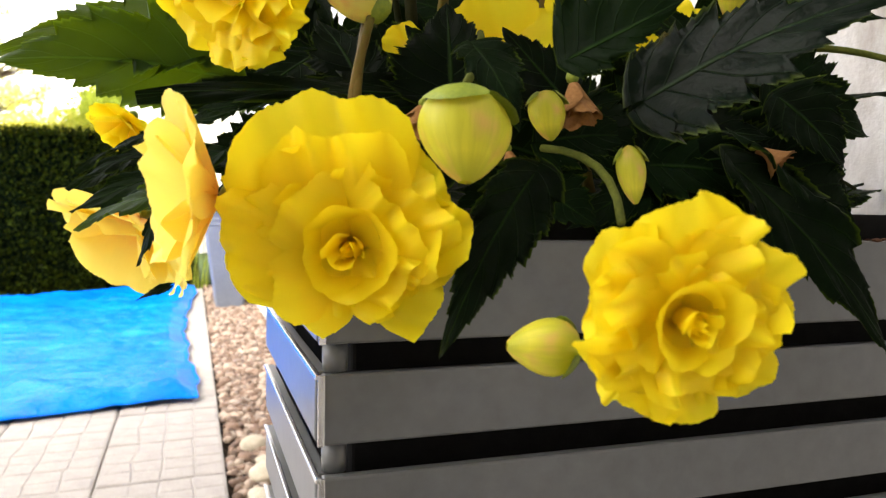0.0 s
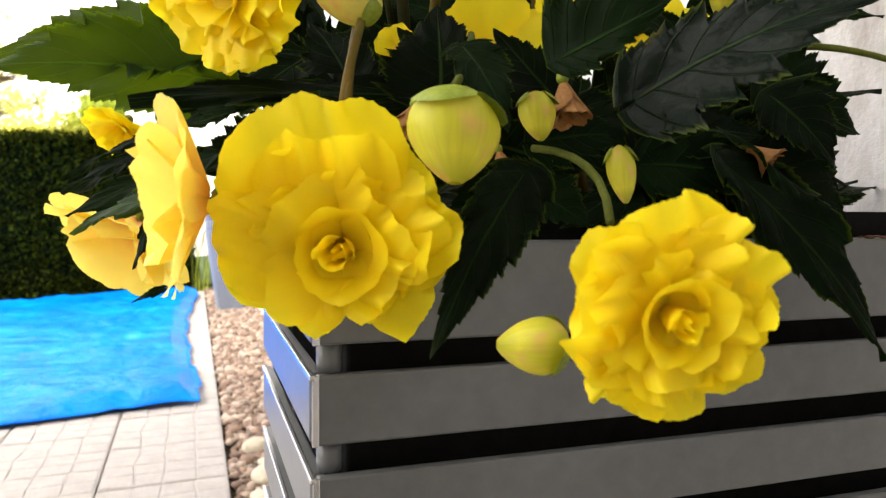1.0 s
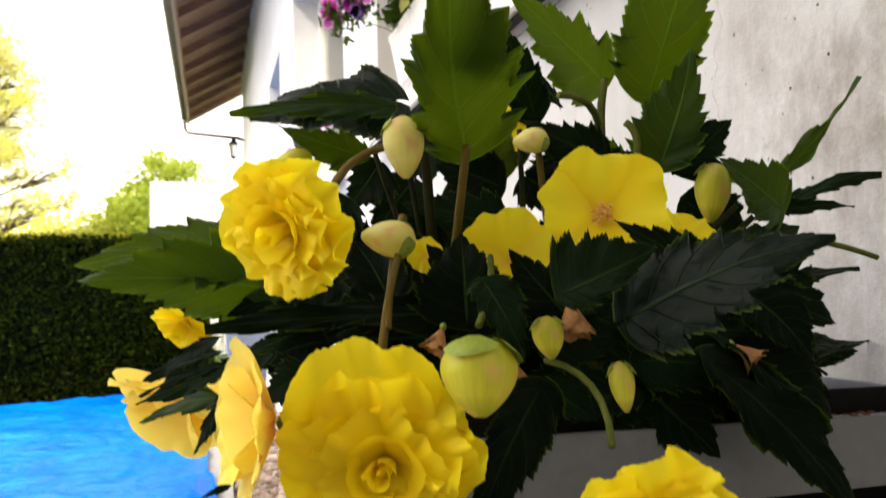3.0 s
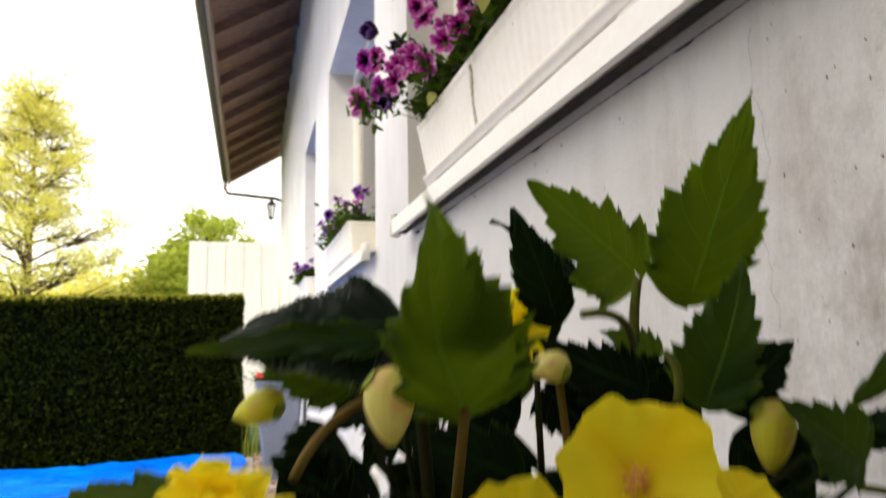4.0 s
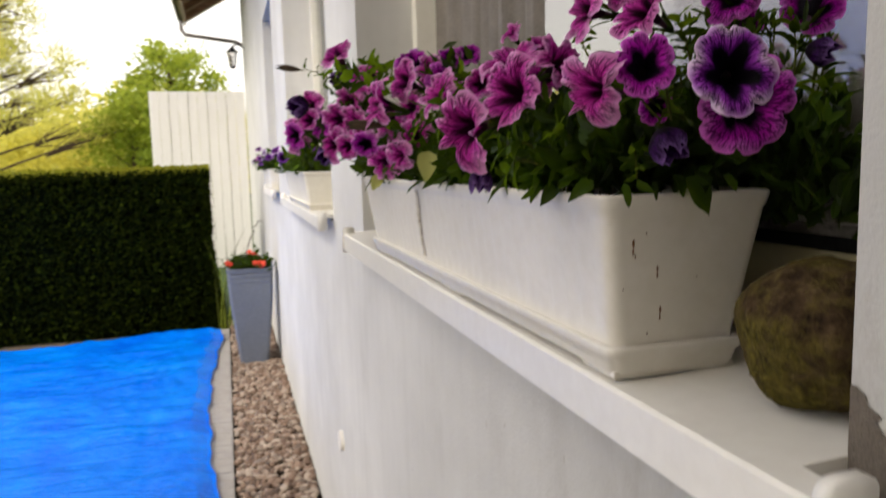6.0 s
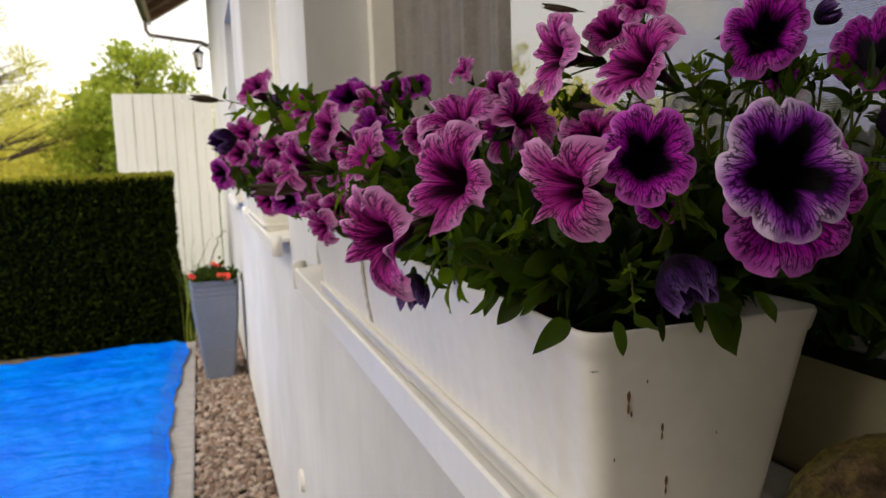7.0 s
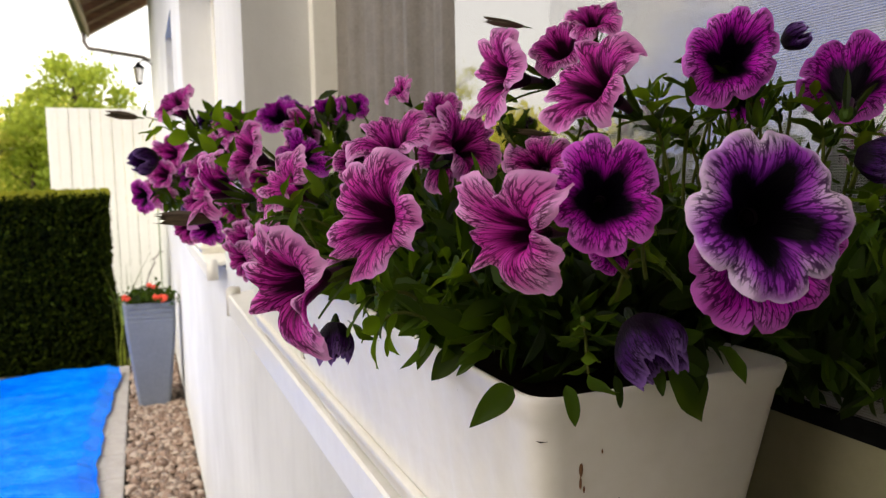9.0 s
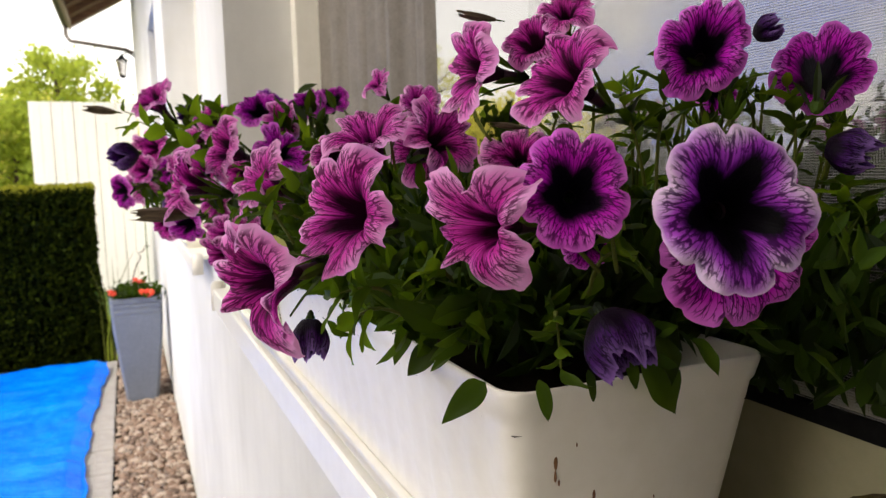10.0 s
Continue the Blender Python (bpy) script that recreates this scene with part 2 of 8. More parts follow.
def screen_material():
    """Insect screen: fine grey wires with gaps."""
    m, n, l, b = material("insect_screen", 0.6)
    b.inputs["Base Color"].default_value = (0.50, 0.485, 0.46, 1)
    tc, s = n.new("ShaderNodeTexCoord"), n.new("ShaderNodeSeparateXYZ")
    l.new(tc.outputs["Object"], s.inputs[0])
    fy = maths(n, l, "FRACT", maths(n, l, "MULTIPLY", s.outputs[1], 560.0))
    fz = maths(n, l, "FRACT", maths(n, l, "MULTIPLY", s.outputs[2], 560.0))
    wire = maths(n, l, "MAXIMUM", maths(n, l, "LESS_THAN", fy, 0.11), maths(n, l, "LESS_THAN", fz, 0.11))
    t, mx = n.new("ShaderNodeBsdfTransparent"), n.new("ShaderNodeMixShader")
    l.new(wire, mx.inputs[0])
    l.new(t.outputs[0], mx.inputs[1])
    l.new(b.outputs[0], mx.inputs[2])
    l.new(mx.outputs[0], n["Material Output"].inputs[0])
    return m


GLASS, SCREEN = glass_material(), screen_material()


# ---- building blocks ----
def link(name, bm, mat, parent=None, label="", smooth=False, local=None):
    me = bpy.data.meshes.new(name)
    bm.to_mesh(me)
    bm.free()
    for mt in (mat if isinstance(mat, (list, tuple)) else [mat]):
        me.materials.append(mt)
    if smooth:
        for p in me.polygons:
            p.use_smooth = True
    ob = new(name, me)
    if parent is not None:
        ob.parent = parent
    if local is not None:
        ob.matrix_basis = local
    if label:
        ob["label"] = label
    return ob


part = link


def empty(name, place, label, category, group=""):
    e = new(name)
    e.empty_display_size = 0.1
    e.location = place
    return tagged(e, label, category, group)


def add_box(bm, a, b, bevel=0.0):
    """A box between two corners, its edges rounded by bevel."""
    a, b = Vector(a), Vector(b)
    got = bmesh.ops.create_cube(bm, size=1.0, matrix=Matrix.Translation((a + b) / 2) @ Matrix.Diagonal((*(b - a), 1)))
    if bevel:
        edges = {e for v in got["verts"] for e in v.link_edges}
        bmesh.ops.bevel(bm, geom=list(edges), offset=bevel, segments=2, affect="EDGES", profile=0.5)
    return bm


def box(a, b, bevel=0.0):
    return add_box(bmesh.new(), a, b, bevel)


def tube(points, radii, sides=8, caps=True):
    """A round tube along points, with a radius at each."""
    bm = bmesh.new()
    pts = [Vector(p) for p in points]
    rings = []
    side = None
    for i, p in enumerate(pts):
        d = (pts[min(i + 1, len(pts) - 1)] - pts[max(i - 1, 0)]).normalized()
        if side is None:
            side = d.orthogonal().normalized()
        side = (side - d * side.dot(d)).normalized()
        other = d.cross(side)
        r = radii[i] if isinstance(radii, (list, tuple)) else radii
        rings.append([bm.verts.new(p + r * (math.cos(a) * side + math.sin(a) * other)) for a in [2 * math.pi * k / sides for k in range(sides)]])
    for a, b in zip(rings, rings[1:]):
        for k in range(sides):
            bm.faces.new((a[k], a[(k + 1) % sides], b[(k + 1) % sides], b[k]))
    if caps:
        bm.faces.new(rings[0][::-1])
        bm.faces.new(rings[-1])
    return bm


def bend(a, b, sag, steps=7):
    """Points from a to b that bow by sag, a vector."""
    a, b, sag = Vector(a), Vector(b), Vector(sag)
    return [a.lerp(b, t) + sag * (4 * t * (1 - t)) for t in [k / (steps - 1) for k in range(steps)]]


# ---- ground ----
WALL_X = 1.083
tagged(link("ground", box((-60, -30, -0.25), (60, 90, -0.05)), GROUND), "bare brown earth under the terrace and garden", "ground", kind="structure")
tagged(link("lawn", box((-30, 9.3, -0.06), (30, 60, 0.0)), GRASS), "green lawn behind the clipped hedge", "lawn", kind="structure")
terrace = tagged(link("terrace", box((-6, -1.5, -0.05), (0.648, 8.5, -0.012)), JOINT), "sandy bed under pale square concrete pavers", "terrace", kind="structure")
tagged(link("gravel_bed", box((0.645, -1.5, -0.05), (WALL_X, 9.0, -0.02)), SOIL), "dark soil under the gravel strip", "gravel bed", kind="structure")

# ---- house wall with three window openings ----
OPENINGS = [(1.084, 2.86, 1.505, 2.95), (3.50, 5.36, 1.505, 2.95), (6.36, 7.45, 1.505, 2.95)]
HOUSE_END, WALL_TOP, WALL_BACK = 13.3, 4.9, 1.40


def house_wall():
    bm = bmesh.new()
    y = -2.5
    for y0, y1, z0, z1 in OPENINGS:
        add_box(bm, (WALL_X, y, -0.05), (WALL_BACK, y0, WALL_TOP))
        add_box(bm, (WALL_X, y0, -0.05), (WALL_BACK, y1, z0 - 0.02))
        add_box(bm, (WALL_X, y0, z1), (WALL_BACK, y1, WALL_TOP))
        y = y1
    add_box(bm, (WALL_X, y, -0.05), (WALL_BACK, HOUSE_END, WALL_TOP))
    return bm


tagged(link("wall_south", house_wall(), PLASTER), "old white rendered house wall with streaks and cracks", "wall", kind="structure")
tagged(link("wall_gable", box((WALL_BACK, HOUSE_END - 0.3, -0.05), (9, HOUSE_END, WALL_TOP)), PLASTER), "white rendered gable end of the house", "wall", kind="structure")
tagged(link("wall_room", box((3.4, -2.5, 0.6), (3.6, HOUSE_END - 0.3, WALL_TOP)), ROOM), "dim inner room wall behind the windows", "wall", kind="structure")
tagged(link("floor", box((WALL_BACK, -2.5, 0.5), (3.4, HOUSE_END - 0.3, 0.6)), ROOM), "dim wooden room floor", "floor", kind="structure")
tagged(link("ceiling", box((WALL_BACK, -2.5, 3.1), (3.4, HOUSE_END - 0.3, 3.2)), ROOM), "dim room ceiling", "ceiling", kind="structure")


# unseen wall added behind the viewer, to cut the light from that side
tagged(link("wall_wing", box((-7.0, -2.6, -0.05), (WALL_X, -2.2, 9.0)), simple("unseen_wall_tone", (0.19, 0.17, 0.145), (0.26, 0.23, 0.195), 3, 0.8, 0.3, 0.004)), "unseen wall added behind the viewer to block sky and sun", "wall", kind="structure")


def crack(points, width, name="crack"):
    """A thin dark strip just proud of the plaster."""
    bm = bmesh.new()
    last = None
    for i, (y, z) in enumerate(points):
        w = width * (0.6 + 0.4 * math.sin(i * 2.1)) / 2
        now = (bm.verts.new((WALL_X - 0.0012, y - w, z)), bm.verts.new((WALL_X - 0.0012, y + w, z)))
        if last:
            bm.faces.new((*last, now[1], now[0]))
        last = now
    return tagged(link(name, bm, CRACK), "thin grey crack in the old plaster", "crack", kind="structure")


rng = random.Random(5)
crack([(1.176 + rng.uniform(-0.003, 0.003) + 0.007 * math.sin(k * 0.33) + 0.003 * math.sin(k * 1.1), 1.43 - 0.009 * k) for k in range(36)], 0.0008)
crack([(1.196 + rng.uniform(-0.003, 0.003), 1.12 - 0.02 * k) for k in range(10)], 0.0007)


def spot(y, z, s, mat, label):
    """An uneven flake mark on the wall."""
    bm = bmesh.new()
    r2 = random.Random(int(y * 1000 + z * 77))
    c = bm.verts.new((WALL_X - 0.0016, y, z))
    ring = [bm.verts.new((WALL_X - 0.0010, y + s * r2.uniform(0.5, 1.1) * math.cos(a), z + s * r2.uniform(0.6, 1.5) * math.sin(a))) for a in [2 * math.pi * k / 9 for k in range(9)]]
    for k in range(9):
        bm.faces.new((c, ring[k], ring[(k + 1) % 9]))
    return tagged(link("plaster_flake", bm, mat), label, "plaster flake", kind="structure")


for k in range(34):
    spot(rng.uniform(1.02, 1.20), 0.98 + 0.46 * rng.random(), rng.uniform(0.0007, 0.0020), rng.choice([DIRT, CRACK, LEFTOVER]), "small brown chip in the plaster")
for k in range(16):
    spot(rng.uniform(1.2, 2.7), 1.45 - 0.05 * rng.random() ** 2, rng.uniform(0.001, 0.004), rng.choice([BLACK, CRACK]), "small dark stain below the sill")


def under_sill_band():
    """A ragged near-black band on the plaster just under the sill."""
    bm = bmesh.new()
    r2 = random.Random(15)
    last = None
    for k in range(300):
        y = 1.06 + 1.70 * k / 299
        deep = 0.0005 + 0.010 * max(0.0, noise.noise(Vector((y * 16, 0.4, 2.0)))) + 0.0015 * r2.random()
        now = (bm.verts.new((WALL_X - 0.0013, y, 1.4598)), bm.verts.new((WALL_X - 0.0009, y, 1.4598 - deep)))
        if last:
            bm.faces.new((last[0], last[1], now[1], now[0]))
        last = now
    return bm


tagged(link("mould_stain", under_sill_band(), simple("near_black", (0.015, 0.014, 0.013), (0.07, 0.065, 0.06), 70, 0.95, 0.3, 0.001, spec=0.05)), "ragged black band below the window sill", "mould", kind="structure")


# a near-black strip along the underside of the sill
tagged(link("mould_stain", box((1.0345, 1.05, 1.4572), (1.056, 2.78, 1.4592)), bpy.data.materials["near_black"]), "black strip on the underside of the sill", "mould", kind="structure")


def flaked_patch():
    """Bare render where paint has come off beside the sill."""
    bm = bmesh.new()
    r2 = random.Random(8)
    edge = []
    for k in range(22):
        t = k / 21
        edge.append((1.083 - 0.040 * math.sin(math.pi * t) * (1.0 + 0.35 * r2.uniform(-1, 1)) - 0.004, 1.555 - 0.105 * t))
    c = [bm.verts.new((WALL_X - 0.0012, 1.0835, z)) for _, z in edge]
    o = [bm.verts.new((WALL_X - 0.0012, y, z)) for y, z in edge]
    for k in range(21):
        bm.faces.new((c[k], c[k + 1], o[k + 1], o[k]))
    return bm


tagged(link("bare_render_patch", flaked_patch(), LEFTOVER), "brown bare render where paint has flaked off", "flaked plaster", kind="structure")
vent = empty("vent_cover", (WALL_X, 3.54, 0.60), "small round white plastic cover plate on the wall", "cover plate")
bm = bmesh.new()
bmesh.ops.create_cone(bm, cap_ends=True, segments=24, radius1=0.043, radius2=0.038, depth=0.014, matrix=pose(-0.007, -0.03, 0.012, 0, -90, 0))
part("plate", bm, WHITE_PVC, vent)


# ---- window sills ----
def sill(y0, y1, front=1.022, z=1.46):
    """A white sill: a sloping top, a deep front nose and an end cap on each side."""
    s = empty("window_sill", (front, (y0 + y1) / 2, z), "white coated metal window sill with rounded end caps", "window sill", "window sills along the house wall")
    h = (y1 - y0) / 2
    bm = bmesh.new()
    def run(prof, ya, yb):
        rows = [[bm.verts.new((x, y, z)) for x, z in prof] for y in (ya, yb)]
        for k in range(len(prof)):
            j = (k + 1) % len(prof)
            bm.faces.new((rows[0][k], rows[0][j], rows[1][j], rows[1][k]))
        bm.faces.new(rows[0][::-1])
        bm.faces.new(rows[1])
    run([(0.0, 0.0), (0.0, 0.044), (0.003, 0.047), (0.030, 0.048), (0.030, 0.036), (0.012, 0.036), (0.012, 0.0)], -h + 0.004, h - 0.004)
    run([(0.030, 0.036), (0.030, 0.048), (0.225, 0.055), (0.225, 0.045)], -h + 0.045, h + 0.03)
    bmesh.ops.recalc_face_normals(bm, faces=bm.faces[:])
    part("sill_board", bm, SILL_WHITE, s)
    for sign in (-1, 1):
        bm = bmesh.new()
        arc = [(-0.004 + 0.013 * (1 - math.cos(a)), 0.052 + 0.013 * math.sin(a)) for a in [math.pi / 2 * k / 5 for k in range(6)]]
        prof2 = [(-0.004, -0.006)] + arc + [(0.028, 0.065), (0.031, 0.060), (0.031, -0.003), (0.028, -0.007), (0.0, -0.007)]
        y = sign * h
        a = [bm.verts.new((x, y - 0.013 * (sign < 0) - 0.001, z)) for x, z in prof2]
        b = [bm.verts.new((x, y + 0.013 * (sign > 0) + 0.001, z)) for x, z in prof2]
        for k in range(len(prof2)):
            j = (k + 1) % len(prof2)
            bm.faces.new((a[k], a[j], b[j], b[k]))
        bm.faces.new(a[::-1])
        bm.faces.new(b)
        bmesh.ops.recalc_face_normals(bm, faces=bm.faces[:])
        bmesh.ops.bevel(bm, geom=bm.edges[:], offset=0.0010, segments=2, affect="EDGES")
        part("end_cap", bm, SILL_WHITE, s, "rounded white plastic end cap", smooth=True)
    return s


sill(1.038, 2.795, 1.014, 1.457)
sill(3.47, 5.34)
sill(6.33, 7.42)


# ---- windows ----
def window(number, y0, y1, z0, z1):
    """Frame, two sashes with glass, a curtain behind and an insect screen."""
    w = empty("window_%d" % number, (1.25, (y0 + y1) / 2, z0), "white framed house window with grey curtains", "window")
    w["kind"] = "structure"
    h, top = (y1 - y0) / 2, z1 - z0

    def bar(name, a, b, parent=w, mat=FRAME_WHITE):
        return part(name, box(a, b, 0.004), mat, parent)

    frame_w = 0.045
    bar("window_frame", (0, -h, 0.0), (0.07, h, 0.108), w, FRAME_YELLOW)
    bar("window_frame", (0, -h, top - frame_w), (0.07, h, top))
    bar("window_frame", (0.0, -h, 0.108), (0.07, -h + frame_w, top - frame_w))
    bar("window_frame", (0.0, h - frame_w, 0.108), (0.07, h, top - frame_w))
    # the first window's pane ends early, so its far curtain shows no reflection
    far = 1.99 - (y0 + y1) / 2 if number == 1 else h - frame_w
    p = part("pane", box((0.03, -h + frame_w, 0.108), (0.036, far, top - frame_w)), GLASS, w, "mirror-coated window glass")
    p.visible_shadow = False
    # curtain with folds
    bm = bmesh.new()
    cols = []
    steps = 150
    for k in range(steps + 1):
        y = -h - 0.1 + (2 * h + 0.2) * k / steps
        x = (0.075 if number == 1 else 0.13) + 0.012 * math.sin(k * 0.62) + 0.007 * math.sin(k * 1.7 + 1) + 0.006 * math.sin(k * 0.23)
        cols.append([bm.verts.new((x, y, -0.1)), bm.verts.new((x + 0.003, y, top + 0.1))])
    for a, b in zip(cols, cols[1:]):
        bm.faces.new((a[0], b[0], b[1], a[1]))
    part("curtain", bm, CURTAIN, w, "grey pleated curtain behind the glass", smooth=True)
    return w


for k, o in enumerate(OPENINGS):
    window(k + 1, *o)
screen = empty("insect_screen", (1.238, 1.37, 1.613), "fine grey insect screen on the window", "insect screen")
part("mesh", box((0.0, -0.275, 0.014), (0.001, 0.275, 1.30)), SCREEN, screen)
part("rail", box((-0.004, -0.28, 0.0), (0.006, 0.28, 0.014), 0.002), BLACK, screen, "black rubber screen edge")

# ---- roof edge ----
EAVE_Y0, EAVE_Y1 = -2.5, 14.5


def eave_place(y, x, drop=0.0):
    """A point on the underside of the roof overhang."""
    return Vector((x, y, 4.82 - (WALL_X - x) * 0.60 - drop))


roof = empty("roof_overhang", (WALL_X, 6.0, 4.82), "brown wooden roof overhang with rafters and fascia", "roof")
roof["kind"] = "structure"


def prism(corners_a, corners_b):
    bm = bmesh.new()
    a, b = [bm.verts.new(c) for c in corners_a], [bm.verts.new(c) for c in corners_b]
    n = len(a)
    bm.faces.new(a[::-1])
    bm.faces.new(b)
    for k in range(n):
        bm.faces.new((a[k], a[(k + 1) % n], b[(k + 1) % n], b[k]))
    bmesh.ops.recalc_face_normals(bm, faces=bm.faces[:])
    return bm


def strip(name, y0, y1, x0, x1, below, above, mat):
    """A sloping slab under the roof between two x and two y."""
    o = roof.location
    c = lambda y: [eave_place(y, x0, below) - o, eave_place(y, x1, below) - o, eave_place(y, x1, -above) - o, eave_place(y, x0, -above) - o]
    return part(name, prism(c(y0), c(y1)), mat, roof)


n_boards = 8
for k in range(n_boards):
    a, b = 0.20 + (WALL_X + 0.3 - 0.20) * k / n_boards, 0.20 + (WALL_X + 0.3 - 0.20) * (k + 1) / n_boards
    strip("soffit_board", EAVE_Y0, EAVE_Y1, a, b - 0.006, 0.0, 0.03, EAVE_WOOD)
y = EAVE_Y0 + 0.2
while y < EAVE_Y1:
    strip("rafter", y, y + 0.10, 0.22, WALL_X, 0.11, 0.0, EAVE_WOOD)
    y += 0.72
strip("roof_tiles", EAVE_Y0, EAVE_Y1 + 0.05, 0.10, WALL_X + 3.0, -0.05, 0.11, ROOF_TILE)
strip("verge_board", EAVE_Y1, EAVE_Y1 + 0.03, 0.18, WALL_X + 2.0, 0.10, 0.10, FASCIA)
strip("fascia_board", EAVE_Y0, EAVE_Y1, 0.165, 0.20, 0.14, 0.03, FASCIA)
g = eave_place(0, 0.12)
gut = empty("gutter", (0.12, 6.0, g.z), "dark brown half-round rain gutter and downpipe", "gutter")
bm = bmesh.new()
rows = []
for y in (EAVE_Y0 - 6.0, EAVE_Y1 - 6.0):
    rows.append([bm.verts.new((0.06 * math.cos(a), y, 0.06 * math.sin(a))) for a in [math.pi + math.pi * k / 8 for k in range(9)]])
    rows.append([bm.verts.new((0.055 * math.cos(a), y, 0.055 * math.sin(a))) for a in [math.pi + math.pi * k / 8 for k in range(9)]])
for k in range(8):
    bm.faces.new((rows[0][k], rows[0][k + 1], rows[2][k + 1], rows[2][k]))
    bm.faces.new((rows[1][k], rows[1][k + 1], rows[3][k + 1], rows[3][k]))
part("trough", bm, GUTTER, gut)
dz = -0.06
pipe_pts = [(0, 8.35, dz + 0.02), (0.0, 8.35, dz - 0.14), (0.06, 8.28, dz - 0.24), (0.86, 7.42, dz - 0.48), (1.03, 7.36, dz - 0.56), (1.05, 7.36, -g.z + 0.1)]
part("downpipe", tube(pipe_pts, 0.032, 10), GUTTER, gut, smooth=True)

# wall lantern near the far corner
lamp = empty("wall_lantern", (WALL_X, 12.4, 3.45), "small black wall lantern near the house corner", "wall lantern")
part("bracket", tube([(0, 0, 0), (-0.10, 0, 0.06), (-0.18, 0, 0.02)], 0.012, 6), BLACK, lamp)
part("cap", tube([(-0.18, 0, 0.03), (-0.18, 0, -0.02), (-0.18, 0, -0.06)], [0.01, 0.05, 0.10], 6), BLACK, lamp)
part("cage", tube([(-0.18, 0, -0.06), (-0.18, 0, -0.26)], [0.075, 0.05], 6), GLASS, lamp)
part("foot", tube([(-0.18, 0, -0.26), (-0.18, 0, -0.30)], [0.055, 0.02], 6), BLACK, lamp)

# ---- white board fence ----
fence = empty("board_fence", (0.344, 13.1, 0.0), "tall white vertical board fence behind the hedge", "fence")
n_b = 10
for k in range(n_b):
    a = -0.722 + 1.444 * k / n_b
    part("board", box((a, 0.0 if k % 2 else 0.012, 0.05), (a + 0.141, 0.03, 2.88), 0.004), FENCE_WHITE, fence)
for z in (0.4, 1.6, 2.6):
    part("rail", box((-0.72, 0.03, z), (0.72, 0.07, z + 0.09), 0.004), FENCE_WHITE, fence)

# ---- pool cover ----
def tarp_mesh():
    """A wrinkled sheet over the pool with a wavy hem."""
    bm = bmesh.new()
    nx, ny = 130, 120
    x0, y0, y1 = -4.5, 4.03, 8.25
    grid = []
    for j in range(ny + 1):
        v = j / ny
        yy = y0 + (y1 - y0) * v
        edge = 0.565 - 0.075 * math.sin(math.pi * (yy - 4.3) / 3.6) * (4.3 < yy < 7.9) + 0.010 * math.sin(yy * 7.3) + 0.006 * math.sin(yy * 19)
        row = []
        for i in range(nx + 1):
            u = i / nx
            x = x0 + (edge - x0) * (1 - (1 - u) ** 1.6)
            y = yy + (1 - v) * 0.05 * math.sin(x * 3.1) + v * 0.05 * math.sin(x * 2.0 + 1)
            p = Vector((x, y, 0))
            h = 0.034 + 0.022 * noise.noise(p * 1.3) + 0.026 * noise.noise(Vector((x * 2.2 + y * 1.6, y * 5.5 - x * 3.0, 1.0))) + 0.020 * abs(noise.noise(Vector((x * 7, y * 3.5, 4.0))))
            rim = min(1.0, (edge - x) / 0.10, (yy - y0) / 0.10 + 0.0)
            h = h * max(0.15, rim) + 0.016
            h += 0.05 * max(0.0, v - 0.93) / 0.07 * (0.6 + 0.4 * math.sin(x * 1.9 + 0.6))
            # the near corner is puffed up, with creases that run into it
            h += 0.050 * math.exp(-((x - 0.42) / 0.13) ** 2 - ((y - 4.20) / 0.10) ** 2)
            for cx, cy, slope, wide in ((0.10, 4.16, 0.12, 0.030), (-0.10, 4.34, -0.9, 0.035), (0.28, 4.55, 0.8, 0.030), (-0.55, 4.28, -0.7, 0.04)):
                h += 0.026 * math.exp(-(((y - cy) - slope * (x - cx)) / wide) ** 2 - ((x - cx) / 0.26) ** 2)
            row.append(bm.verts.new((x, y, h)))
        grid.append(row)
    for a, b in zip(grid, grid[1:]):
        for i in range(nx):
            bm.faces.new((a[i], a[i + 1], b[i + 1], b[i]))
    bm.verts.index_update()
    return bm


tarp = empty("pool_cover", (0, 0, 0), "wrinkled bright blue tarpaulin spread over the pool", "tarpaulin")
cover_bm = tarp_mesh()
side_rim = [v.co.copy() for v in cover_bm.verts if v.index % 131 == 130]
front_rim = [v.co.copy() for v in cover_bm.verts if v.index < 131]
sheet = part("sheet", cover_bm, TARP, tarp, smooth=True)
for rim in (side_rim, front_rim):
    part("hem", tube([p + Vector((0, 0, 0.002)) for p in rim], 0.006, 6), TARP, tarp, "rolled blue hem", smooth=True)
sol = sheet.modifiers.new("thickness", "SOLIDIFY")
sol.thickness, sol.offset = 0.003, -1


